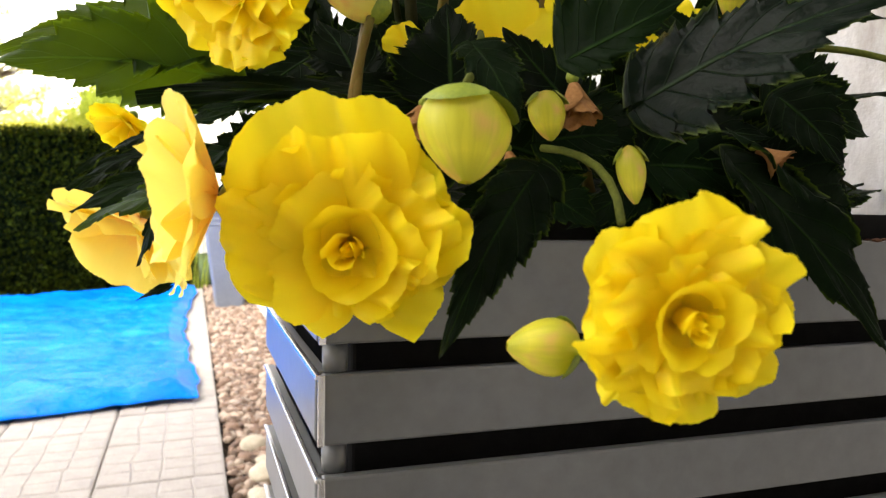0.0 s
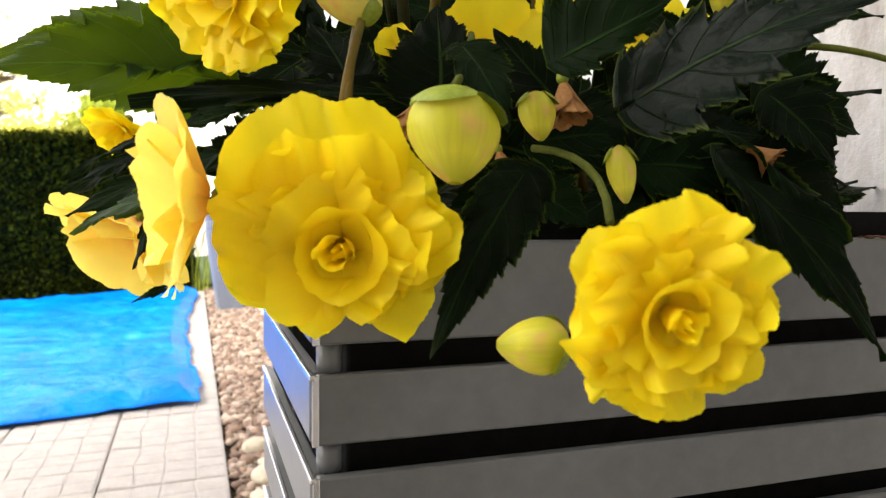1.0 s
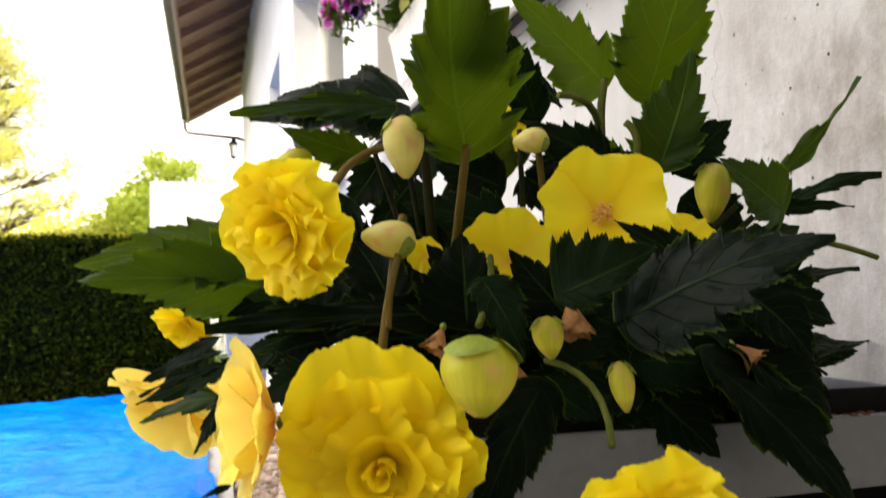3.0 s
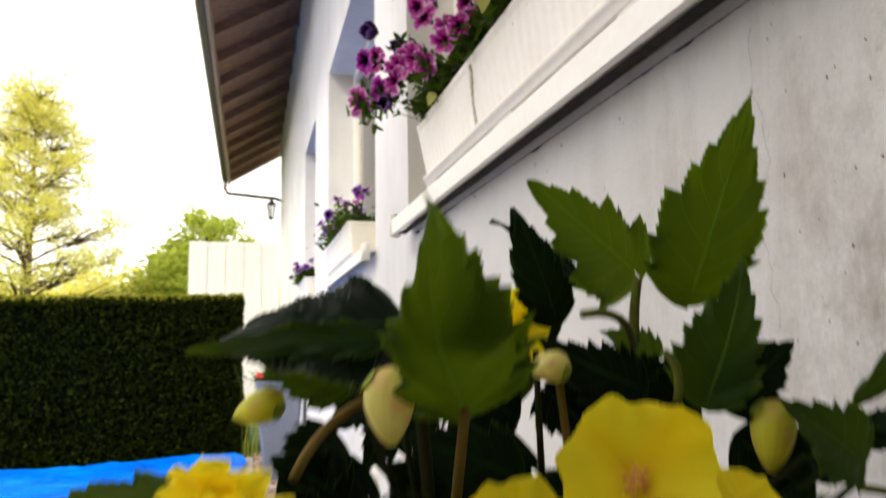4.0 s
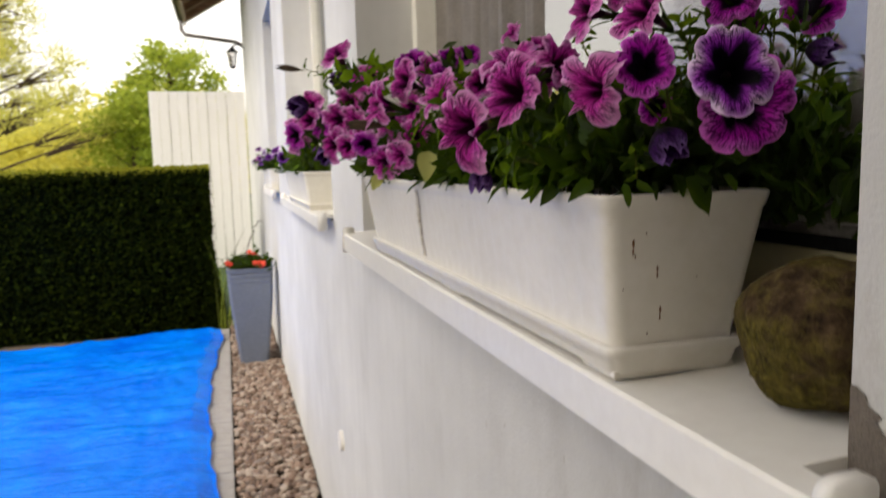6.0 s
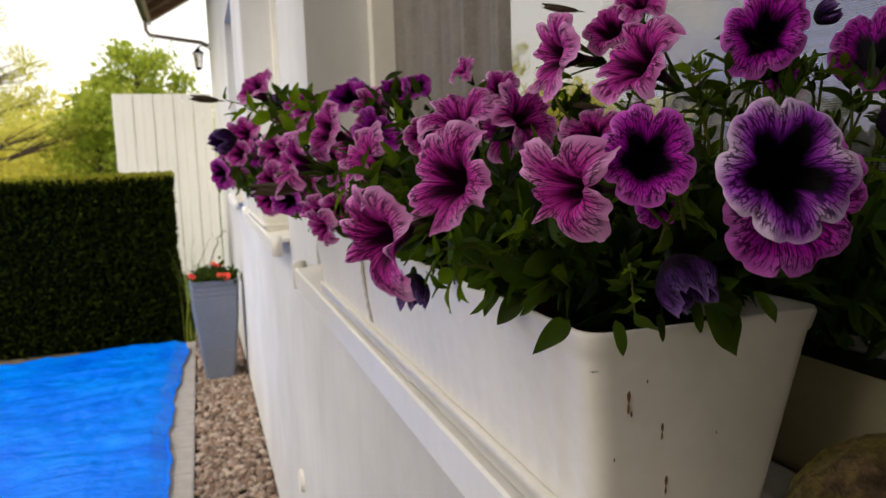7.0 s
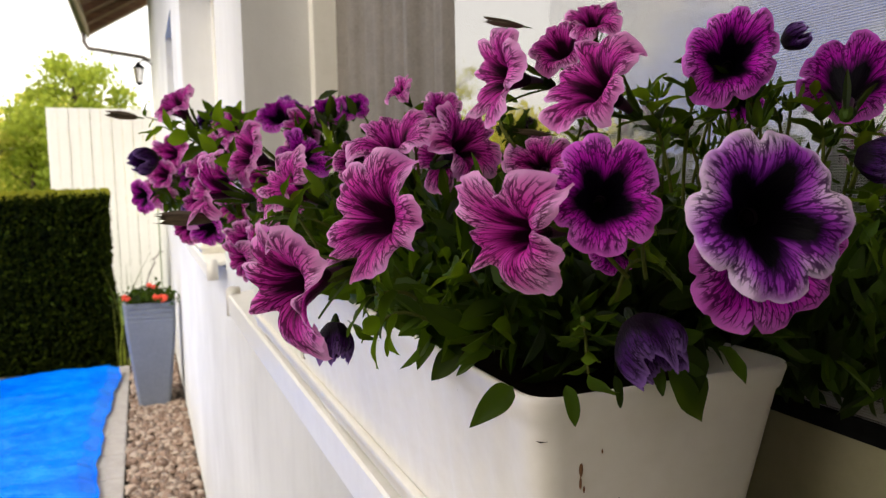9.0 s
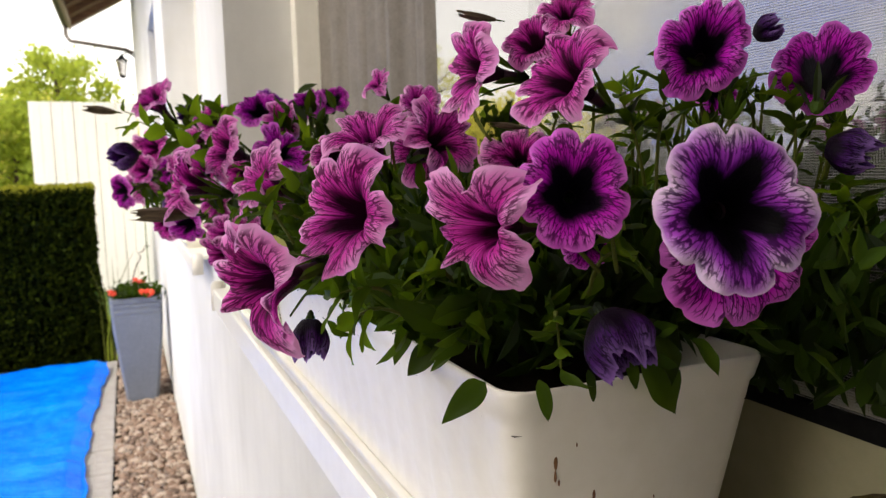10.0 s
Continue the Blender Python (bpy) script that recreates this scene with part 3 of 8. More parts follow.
# ---- foliage and petal materials ----
def begonia_leaf_material(name, c1, c2, glow, share, spec, rough=0.5):
    m, n, l, b = material(name, rough)
    b.inputs["Specular IOR Level"].default_value = spec
    u, v = uv_split(n, l)
    side = maths(n, l, "ABSOLUTE", maths(n, l, "SUBTRACT", u, 0.5))
    mid = ramp(n, l, side, [(0.0, (1, 1, 1)), (0.010, (0.9, 0.9, 0.9)), (0.024, (0, 0, 0))])
    wave = maths(n, l, "ABSOLUTE", maths(n, l, "SUBTRACT", maths(n, l, "FRACT", maths(n, l, "SUBTRACT", maths(n, l, "MULTIPLY", v, 6.5), maths(n, l, "MULTIPLY", side, 4.2))), 0.5))
    vein = ramp(n, l, wave, [(0.0, (1, 1, 1)), (0.055, (0, 0, 0))])
    both = maths(n, l, "MAXIMUM", mid, maths(n, l, "MULTIPLY", vein, 0.42))
    f = noise_tex(n, l, coords(n, l), 55, 4)
    oi = n.new("ShaderNodeObjectInfo")
    base = ramp(n, l, maths(n, l, "ADD", maths(n, l, "MULTIPLY", f, 0.6), maths(n, l, "MULTIPLY", oi.outputs["Random"], 0.4)), [(0.3, c1), (0.75, c2)])
    base = mix(n, l, maths(n, l, "MULTIPLY", both, 0.75), base, (c2[0] * 4.5, c2[1] * 3.6, c2[2] * 3.0))
    rim = ramp(n, l, side, [(0.455, (0, 0, 0)), (0.492, (1, 1, 1))])
    base = mix(n, l, maths(n, l, "MULTIPLY", rim, 0.75), base, (c2[0] * 6 + 0.02, c2[1] * 4.2 + 0.022, c2[2] * 2))
    l.new(base, b.inputs["Base Color"])
    bump(n, l, b, maths(n, l, "SUBTRACT", f, maths(n, l, "MULTIPLY", both, 0.8)), 0.7, 0.003)
    translucent(n, l, b, mix(n, l, maths(n, l, "MULTIPLY", both, 0.45), glow, (glow[0] * 0.45, glow[1] * 0.5, glow[2])), share)
    return m


def petal_material(name, blue, heart=0.10):
    m, n, l, b = material(name, 0.5)
    u, v = uv_split(n, l)
    f = noise_tex(n, l, coords(n, l, (1, 1, 1), "UV"), 7, 3)
    fibre = noise_tex(n, l, coords(n, l, (40, 2.5, 1), "UV"), 1.0, 3)
    c = ramp(n, l, maths(n, l, "ADD", v, maths(n, l, "MULTIPLY", maths(n, l, "SUBTRACT", f, 0.5), 0.25)),
             [(0.0, (0.90, 0.52, 0.14)), (heart, (0.95, 0.72, 0.06) if heart < 0.2 else (0.93, 0.58, 0.14)), (heart + 0.2, (0.99, 0.79, blue)), (1.0, (0.99, 0.83, blue))])
    c = mix(n, l, maths(n, l, "MULTIPLY", ramp(n, l, fibre, [(0.4, (0, 0, 0)), (0.75, (1, 1, 1))]), 0.08), c, (0.88, 0.62, 0.03))
    l.new(c, b.inputs["Base Color"])
    b.inputs["Specular IOR Level"].default_value = 0.25
    b.inputs["Subsurface Weight"].default_value = 0.2
    b.inputs["Subsurface Radius"].default_value = (1.0, 0.75, 0.12)
    b.inputs["Subsurface Scale"].default_value = 0.004
    bump(n, l, b, fibre, 0.10, 0.0006)
    translucent(n, l, b, mix(n, l, 0.5, c, (1.0, 0.90, blue * 1.4)), 0.46)
    return m


def bud_material(name, low, high, blush):
    m, n, l, b = material(name, 0.45)
    u, v = uv_split(n, l)
    fibre = noise_tex(n, l, coords(n, l, (34, 1.5, 1), "UV"), 1.0, 3)
    c = ramp(n, l, v, [(0.0, low), (0.75, high), (1.0, low)])
    k = noise_tex(n, l, coords(n, l, (3, 1.2, 1), "UV"), 1.3, 2)
    c = mix(n, l, ramp(n, l, k, [(0.48, (0, 0, 0)), (0.68, (1, 1, 1))]), c, blush)
    c = mix(n, l, maths(n, l, "MULTIPLY", ramp(n, l, fibre, [(0.40, (0, 0, 0)), (0.62, (1, 1, 1))]), 0.25), c, low)
    l.new(c, b.inputs["Base Color"])
    bump(n, l, b, fibre, 0.5, 0.001)
    translucent(n, l, b, c, 0.40)
    return m


def petunia_material(name, deep, mid, pale, throat, wide=0.0, star=0.06):
    """Petals with a branching net of dark veins that run out from a dark, star-shaped throat."""
    m, n, l, b = material(name, 0.5)
    u, v = uv_split(n, l)
    oi = n.new("ShaderNodeObjectInfo")
    turn = maths(n, l, "MULTIPLY", u, 2 * math.pi)

    def around(a, along):
        c = n.new("ShaderNodeCombineXYZ")
        l.new(maths(n, l, "MULTIPLY", maths(n, l, "COSINE", turn), a), c.inputs[0])
        l.new(maths(n, l, "MULTIPLY", maths(n, l, "SINE", turn), a), c.inputs[1])
        l.new(maths(n, l, "ADD", maths(n, l, "MULTIPLY", v, along), maths(n, l, "MULTIPLY", oi.outputs["Random"], 40.0)), c.inputs[2])
        return c.outputs[0]

    def net(a, along, width):
        """Long cells whose borders are the veins."""
        wob = n.new("ShaderNodeTexNoise")
        wob.inputs["Scale"].default_value, wob.inputs["Detail"].default_value = 1.3, 2.0
        l.new(around(a, along * 2.5), wob.inputs["Vector"])
        add = n.new("ShaderNodeVectorMath")
        add.operation = "MULTIPLY_ADD"
        add.inputs[1].default_value = (0.55, 0.55, 0.55)
        l.new(wob.outputs["Color"], add.inputs[0])
        l.new(around(a, along), add.inputs[2])
        cell = n.new("ShaderNodeTexVoronoi")
        cell.feature = "DISTANCE_TO_EDGE"
        cell.inputs["Scale"].default_value = 1.0
        l.new(add.outputs[0], cell.inputs["Vector"])
        return ramp(n, l, cell.outputs["Distance"], [(0.0, (1, 1, 1)), (width * 0.55, (0.95, 0.95, 0.95)), (width, (0, 0, 0))])

    fade = ramp(n, l, v, [(0.25, (1, 1, 1)), (0.86, (0.95, 0.95, 0.95)), (0.965, (0, 0, 0))])
    fade2 = ramp(n, l, v, [(0.38, (0, 0, 0)), (0.55, (0.9, 0.9, 0.9)), (0.86, (0.8, 0.8, 0.8)), (0.95, (0, 0, 0))])
    vein = maths(n, l, "MAXIMUM", maths(n, l, "MULTIPLY", net(6.6, 1.3, 0.074), fade), maths(n, l, "MULTIPLY", net(14.0, 3.6, 0.080), fade2))
    warp = noise_tex(n, l, around(2.2, 1.2), 1.0, 4)
    tint = maths(n, l, "ADD", v, maths(n, l, "MULTIPLY", maths(n, l, "SUBTRACT", warp, 0.5), 0.42))
    tint = maths(n, l, "ADD", tint, maths(n, l, "MULTIPLY", maths(n, l, "COSINE", maths(n, l, "MULTIPLY", turn, 5.0)), star))
    tint = maths(n, l, "ADD", tint, maths(n, l, "MULTIPLY", maths(n, l, "SUBTRACT", oi.outputs["Random"], 0.5), 0.10))
    dark = (deep[0] * 0.26, deep[1] * 0.2, deep[2] * 0.24)
    c = ramp(n, l, tint, [(0.36 + wide, deep), (0.62 + wide * 0.8, mid), (0.86 + wide * 0.3, tuple(0.45 * a + 0.55 * b for a, b in zip(mid, pale))), (0.99, pale)])
    c = mix(n, l, maths(n, l, "MULTIPLY", vein, 0.96), c, dark)
    c = mix(n, l, ramp(n, l, tint, [(0.30 + wide, (1, 1, 1)), (0.50 + wide, (0, 0, 0))]), c, throat)
    rim = ramp(n, l, v, [(0.955, (0, 0, 0)), (0.99, (1, 1, 1))])
    c = mix(n, l, maths(n, l, "MULTIPLY", rim, 0.5), c, pale)
    l.new(c, b.inputs["Base Color"])
    b.inputs["Specular IOR Level"].default_value = 0.12
    bump(n, l, b, maths(n, l, "SUBTRACT", noise_tex(n, l, around(16.0, 20.0), 1.0, 2), maths(n, l, "MULTIPLY", vein, 0.8)), 0.45, 0.0010)
    translucent(n, l, b, c, 0.36)
    return m


def small_leaf_material(name, c1, c2, glow, share=0.3, spec=0.12):
    m, n, l, b = material(name, 0.55)
    b.inputs["Specular IOR Level"].default_value = spec
    oi, g = n.new("ShaderNodeObjectInfo"), n.new("ShaderNodeNewGeometry")
    r = maths(n, l, "FRACT", maths(n, l, "ADD", oi.outputs["Random"], g.outputs["Random Per Island"]))
    f = noise_tex(n, l, coords(n, l), 70, 3)
    l.new(mix(n, l, maths(n, l, "MULTIPLY", f, 0.4), ramp(n, l, r, [(0.0, c1), (0.5, tuple(0.75 * a + 0.25 * b for a, b in zip(c1, c2))), (1.0, c2)]), c1), b.inputs["Base Color"])
    translucent(n, l, b, glow, share)
    return m


# copies of one leaf: shade, light and sun are put into their colours
LEAF_SHADE = begonia_leaf_material("shaded_begonia_leaf", (0.0009, 0.0030, 0.0008), (0.0036, 0.0110, 0.0024), (0.03, 0.07, 0.004), 0.06, 0.04)
LEAF_LIT = begonia_leaf_material("lit_green_begonia_leaf", (0.005, 0.020, 0.002), (0.015, 0.046, 0.004), (0.085, 0.130, 0.002), 0.38, 0.14)
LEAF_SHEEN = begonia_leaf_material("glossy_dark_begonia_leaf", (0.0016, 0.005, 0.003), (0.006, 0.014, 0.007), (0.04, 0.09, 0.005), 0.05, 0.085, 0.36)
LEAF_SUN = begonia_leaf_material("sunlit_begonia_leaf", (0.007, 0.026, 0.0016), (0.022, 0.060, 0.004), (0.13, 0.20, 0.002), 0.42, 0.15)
PETAL = petal_material("yellow_begonia_petal", 0.016)
# paler petal copy: sky light on the left-facing flowers is in its colour
PETAL_LIT = petal_material("pale_lit_begonia_petal", 0.15, 0.21)
BUD_GREEN = bud_material("green_yellow_bud", (0.50, 0.53, 0.03), (0.88, 0.84, 0.07), (0.84, 0.58, 0.16))
BUD_PINK = bud_material("blushing_bud", (0.72, 0.70, 0.16), (0.88, 0.82, 0.30), (0.80, 0.46, 0.22))
SEPAL = simple("bright_green_sepal", (0.13, 0.19, 0.012), (0.30, 0.36, 0.03), 60, 0.5, 0.2, 0.001)
STEM_PINK = simple("pinkish_green_stem", (0.09, 0.085, 0.012), (0.15, 0.085, 0.022), 50, 0.6, 0.3, 0.001, spec=0.1)
STEM_GREEN = simple("pale_green_stem", (0.05, 0.065, 0.010), (0.11, 0.125, 0.02), 50, 0.6, 0.3, 0.001, spec=0.1)
STEM_DARK = simple("dark_stem", (0.008, 0.012, 0.004), (0.03, 0.03, 0.01), 50, 0.6, 0.3, 0.001, spec=0.08)
FADED = simple("faded_salmon_petal", (0.22, 0.10, 0.035), (0.42, 0.22, 0.08), 60, 0.6, 0.2, 0.001, spec=0.1)
STAMEN = simple("orange_stamen", (0.70, 0.32, 0.06), (0.85, 0.52, 0.16), 200, 0.6, 0.3, 0.001)
PETUNIA = petunia_material("veined_petunia", (0.36, 0.002, 0.21), (0.80, 0.055, 0.53), (0.95, 0.46, 0.84), (0.018, 0.0006, 0.010), -0.04, 0.09)
PETUNIA_DEEP = petunia_material("violet_petunia", (0.15, 0.003, 0.26), (0.44, 0.060, 0.60), (0.90, 0.68, 0.94), (0.0010, 0.0002, 0.002), 0.08, 0.15)
PETUNIA_HOT = petunia_material("magenta_petunia", (0.24, 0.002, 0.24), (0.64, 0.014, 0.58), (0.84, 0.20, 0.80), (0.0015, 0.0002, 0.003), 0.03, 0.09)
PETUNIA_WILT = petunia_material("wilting_petunia", (0.022, 0.002, 0.04), (0.060, 0.009, 0.12), (0.26, 0.14, 0.42), (0.006, 0.001, 0.008))
PETUNIA_VIOLET = petunia_material("blue_violet_petunia", (0.10, 0.004, 0.22), (0.26, 0.035, 0.50), (0.40, 0.16, 0.66), (0.004, 0.0005, 0.012), 0.0, 0.05)
DRY = simple("dried_brown_flower", (0.016, 0.010, 0.005), (0.15, 0.105, 0.055), 3, 0.8, 0.6, 0.001, stretch=(3, 3, 0.6))
SMALL_LEAF = small_leaf_material("petunia_leaf", (0.0016, 0.0045, 0.0009), (0.042, 0.084, 0.005), (0.18, 0.31, 0.007), 0.20, 0.14)
# brighter copy, for petunia leaves that would otherwise be lit too poorly
BRIGHT_LEAF = small_leaf_material("bright_petunia_leaf", (0.026, 0.062, 0.004), (0.085, 0.155, 0.010), (0.30, 0.46, 0.012), 0.30)
PALE_LEAF = small_leaf_material("pale_yellow_leaf", (0.45, 0.48, 0.12), (0.60, 0.60, 0.22), (0.5, 0.5, 0.1))
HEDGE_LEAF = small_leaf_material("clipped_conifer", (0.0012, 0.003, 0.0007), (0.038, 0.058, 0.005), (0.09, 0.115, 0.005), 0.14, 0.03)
# these tree tones have the sun's glare put into their pale colour
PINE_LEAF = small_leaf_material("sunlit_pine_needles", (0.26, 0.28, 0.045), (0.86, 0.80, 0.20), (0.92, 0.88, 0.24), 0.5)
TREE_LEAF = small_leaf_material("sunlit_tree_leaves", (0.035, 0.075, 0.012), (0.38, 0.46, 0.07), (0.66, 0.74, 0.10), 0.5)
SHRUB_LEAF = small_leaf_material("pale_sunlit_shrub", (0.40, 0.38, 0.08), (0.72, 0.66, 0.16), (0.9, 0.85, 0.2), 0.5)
BARK = simple("rough_bark", (0.06, 0.04, 0.03), (0.16, 0.11, 0.08), 12, 0.9, 0.8, 0.02)
RED_FLOWER = simple("red_flower", (0.62, 0.03, 0.015), (0.85, 0.10, 0.04), 30, 0.5, 0.3, 0.003)


# ---- slatted metal planter ----
def planter():
    """Stacked grey metal bands round a black liner, leaning a little."""
    p = empty("slatted_planter", (0.588, 0.858, 0.0), "grey metal planter with horizontal slats and black gaps", "planter")
    p.rotation_euler = (0, radians(1.45), 0)
    w, d, top = 0.455, 0.222, 0.929
    z = top
    first = True
    k = 0
    while z > 0.05:
        h = 0.043 if first else 0.0300
        t = 0.006
        lo = z - h
        back = 0.0015 * math.sin(k * 1.7)
        part("front_slat", box((0.002, back, lo), (w, back + t, z), 0.0012), GREY_METAL, p)
        part("side_slat", box((0.0, back + t + 0.0005, lo), (t, d, z), 0.0012), GREY_METAL, p)
        part("side_slat", box((w - t, back + t + 0.0005, lo), (w - 0.0005, d, z), 0.0012), GREY_METAL, p)
        part("back_slat", box((t + 0.0005, d - t, lo), (w - t - 0.0005, d, z), 0.0012), GREY_METAL, p)
        part("slat_edge", box((-0.0012, back - 0.0012, z - 0.0016), (0.0012, d, z + 0.0006), 0.0004), BRIGHT_METAL, p, "bright metal edge")
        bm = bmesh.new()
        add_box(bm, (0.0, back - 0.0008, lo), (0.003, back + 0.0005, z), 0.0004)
        part("corner_edge", bm, BRIGHT_METAL, p, "bright metal corner")
        if z - h > 0.06:
            bm = bmesh.new()
            bmesh.ops.create_cone(bm, cap_ends=True, segments=12, radius1=0.0055, radius2=0.0055, depth=0.0125, matrix=Matrix.Translation((0.0085, 0.0095, lo - 0.0065)))
            part("corner_spacer", bm, GREY_METAL, p, "round grey spacer", smooth=True)
        z -= h + 0.0130
        first = False
        k += 1
    part("liner", box((0.018, 0.020, 0.03), (w - 0.018, d - 0.018, top - 0.012), 0.002), BLACK, p, "black plastic liner")
    bm = bmesh.new()
    add_box(bm, (0.006, 0.0065, top - 0.012), (w - 0.006, 0.018, top - 0.004), 0.001)
    add_box(bm, (0.006, d - 0.018, top - 0.012), (w - 0.006, d - 0.0065, top - 0.004), 0.001)
    part("liner_rim", bm, BLACK, p, "black liner rim")
    bm = bmesh.new()
    bmesh.ops.create_grid(bm, x_segments=24, y_segments=12, size=0.5, matrix=Matrix.Translation((w / 2, d / 2, top - 0.008)) @ Matrix.Diagonal((w - 0.04, d - 0.04, 1, 1)))
    for v in bm.verts:
        v.co.z += 0.006 * noise.noise(v.co * 40)
    part("soil", bm, SOIL, p, "dark potting soil")
    part("liner_collar", box((0.020, 0.0135, top - 0.006), (w - 0.03, 0.0175, top + 0.014), 0.001), BLACK, p, "black liner folded above the rim")
    part("foot", box((0.02, 0.02, 0.0), (w - 0.02, d - 0.02, 0.045), 0.003), BLACK, p)
    bm = bmesh.new()
    r2 = random.Random(3)
    for q in range(40):
        s = r2.uniform(0.0006, 0.0022)
        x = w - 0.17 + 0.16 * r2.random()
        bmesh.ops.create_icosphere(bm, subdivisions=1, radius=s, matrix=Matrix.Translation((x, r2.uniform(0.0, 0.006), top + 0.0004)) @ Matrix.Diagonal((2, 1, 0.6, 1)))
    part("dirt", bm, DIRT, p, "brown crumbs on the rim")["kind"] = "stuff"
    return p


planter()


# ---- white flower boxes ----
def flower_box(y0, y1, x0=1.008, x1=1.180, z0=1.508, z1=1.672, label="long white plastic flower box with fluted side and tray", cracked=True):
    """A tapered trough with a rolled rim, flutes and a tray."""
    b = empty("flower_box", (x0, y0, z0), label, "flower box", "flower boxes on the sills")
    W, L, H = x1 - x0, y1 - y0, z1 - z0
    tx, ty = 0.021, 0.022

    def ring(z, grow=0.0, flutes=0.0):
        f = max(0.0, min(1.0, (z - 0.026) / (H - 0.026)))
        ax, ay = tx * (1 - f) - grow, ty * (1 - f) - grow
        pts = []
        r = 0.014
        corners = [(ax, ay, math.pi), (W - ax, ay, 1.5 * math.pi), (W - ax, L - ay, 0.0), (ax, L - ay, 0.5 * math.pi)]
        for k, (cx, cy, a0) in enumerate(corners):
            sx, sy = (1 if cx < W / 2 else -1), (1 if cy < L / 2 else -1)
            for j in range(5):
                a = a0 + math.pi / 2 * j / 4
                pts.append((cx + sx * r + r * math.cos(a), cy + sy * r + r * math.sin(a)))
            if k == 3:
                n_f = int(L / 0.0085)
                for j in range(1, n_f):
                    yy = L - ay - r + (2 * (ay + r) - L) * j / n_f
                    pts.append((cx + flutes * (0.5 + 0.5 * math.cos(j * 2 * math.pi / 4.0)), yy))
        return [(x, y, z) for x, y in pts]

    def loft(rings, close_bottom=True):
        bm = bmesh.new()
        made = [[bm.verts.new(p) for p in q] for q in rings]
        n = len(made[0])
        for a, c in zip(made, made[1:]):
            for k in range(n):
                bm.faces.new((a[k], a[(k + 1) % n], c[(k + 1) % n], c[k]))
        if close_bottom:
            bm.faces.new(made[0][::-1])
        bmesh.ops.recalc_face_normals(bm, faces=bm.faces[:])
        return bm

    body = loft([ring(0.014, 0.0, 0.0), ring(0.034, 0.0, 0.0), ring(0.040, 0.0, 0.0024), ring(H - 0.022, 0.0, 0.0024), ring(H - 0.016, 0.0, 0.0), ring(H - 0.014, 0.0012), ring(H - 0.004, 0.0018),
                 ring(H - 0.001, 0.0013), ring(H, 0.0002), ring(H - 0.0005, -0.0012), ring(H - 0.002, -0.003), ring(H - 0.03, -0.004)], False)
    part("trough", body, WHITE_PVC, b, smooth=True)
    # a tray with a stepped foot: a raised middle between two feet
    tray = loft([ring(0.004, -0.006), ring(0.004, 0.0005), ring(0.007, 0.002), ring(0.018, 0.0045), ring(0.020, 0.0075), ring(0.028, 0.0085), ring(0.030, 0.0075), ring(0.030, 0.001)])
    part("tray", tray, WHITE_PVC, b, "white drip tray", smooth=True)
    for fa, fb in ((ty + 0.001, 0.085), (L * 0.42, L * 0.50), (L - 0.12, L - ty - 0.001)):
        part("tray_foot", box((tx + 0.0005, fa, 0.0), (W - tx - 0.0005, fb, 0.006), 0.0012), WHITE_PVC, b, "white foot under the tray")
    bm = bmesh.new()
    bmesh.ops.create_grid(bm, x_segments=14, y_segments=60, size=0.5, matrix=Matrix.Translation((W / 2, L / 2, H - 0.026)) @ Matrix.Diagonal((W - 0.012, L - 0.012, 1, 1)))
    for v in bm.verts:
        v.co.z += 0.006 * noise.noise(v.co * 35)
    part("soil", bm, SOIL, b, "dark potting soil")
    if cracked:
        for px_, pz, s in ((0.018, 0.124, 0.0034), (0.021, 0.112, 0.0016), (0.044, 0.100, 0.0026), (0.051, 0.062, 0.0030), (0.040, 0.040, 0.0012), (0.012, 0.083, 0.001), (0.030, 0.132, 0.0010), (0.085, 0.090, 0.0008)):
            f = max(0.0, min(1.0, (pz - 0.026) / (H - 0.026)))
            bm = bmesh.new()
            bmesh.ops.create_icosphere(bm, subdivisions=2, radius=1.0, matrix=Matrix.Translation((px_ + 0.012, ty * (1 - f) - 0.0002, pz)) @ Matrix.Diagonal((s * 0.36, 0.0006, s * 1.2, 1)))
            if s > 0.002:
                # a thin run of rust below the mark
                bmesh.ops.create_icosphere(bm, subdivisions=2, radius=1.0, matrix=Matrix.Translation((px_ + 0.0122, ty * (1 - f) + 0.0008, pz - 2.2 * s)) @ Matrix.Diagonal((s * 0.13, 0.0014, s * 1.1, 1)))
            part("rust_mark", bm, RUST, b, "small brown rust stain")
        # the side has split from the rim down; one lip stands proud of the other
        for shift, wide, out, mat, name, words in ((0.0, 0.0042, 0.0008, DIRT, "split", "dark split in the plastic"), (0.0052, 0.0040, 0.0030, WHITE_PVC, "split_lip", "raised lip beside the split")):
            bm = bmesh.new()
            last = None
            for k in range(25):
                f0 = k / 24
                z = 0.036 + (H - 0.038) * f0
                f = (z - 0.026) / (H - 0.026)
                y = 1.905 - y0 - 0.012 * f0 + 0.006 * math.sin(f0 * 5.0) + 0.0025 * math.sin(k * 1.9) + shift
                w = wide * (0.45 + 0.55 * f0) * (0.7 + 0.3 * math.sin(k * 2.7))
                x = tx * (1 - f) - out
                now = (bm.verts.new((x + out * 0.9, y - w * 0.5, z)), bm.verts.new((x, y, z)), bm.verts.new((x + out * 0.9, y + w * 0.5, z)))
                if last:
                    for q in (0, 1):
                        bm.faces.new((last[q], last[q + 1], now[q + 1], now[q]))
                last = now
            part(name, bm, mat, b, words)
    return b


flower_box(1.257, 2.372, 0.9995, 1.168, z1=1.674)
flower_box(3.80, 4.80, label="white plastic flower box on the middle sill", cracked=False)
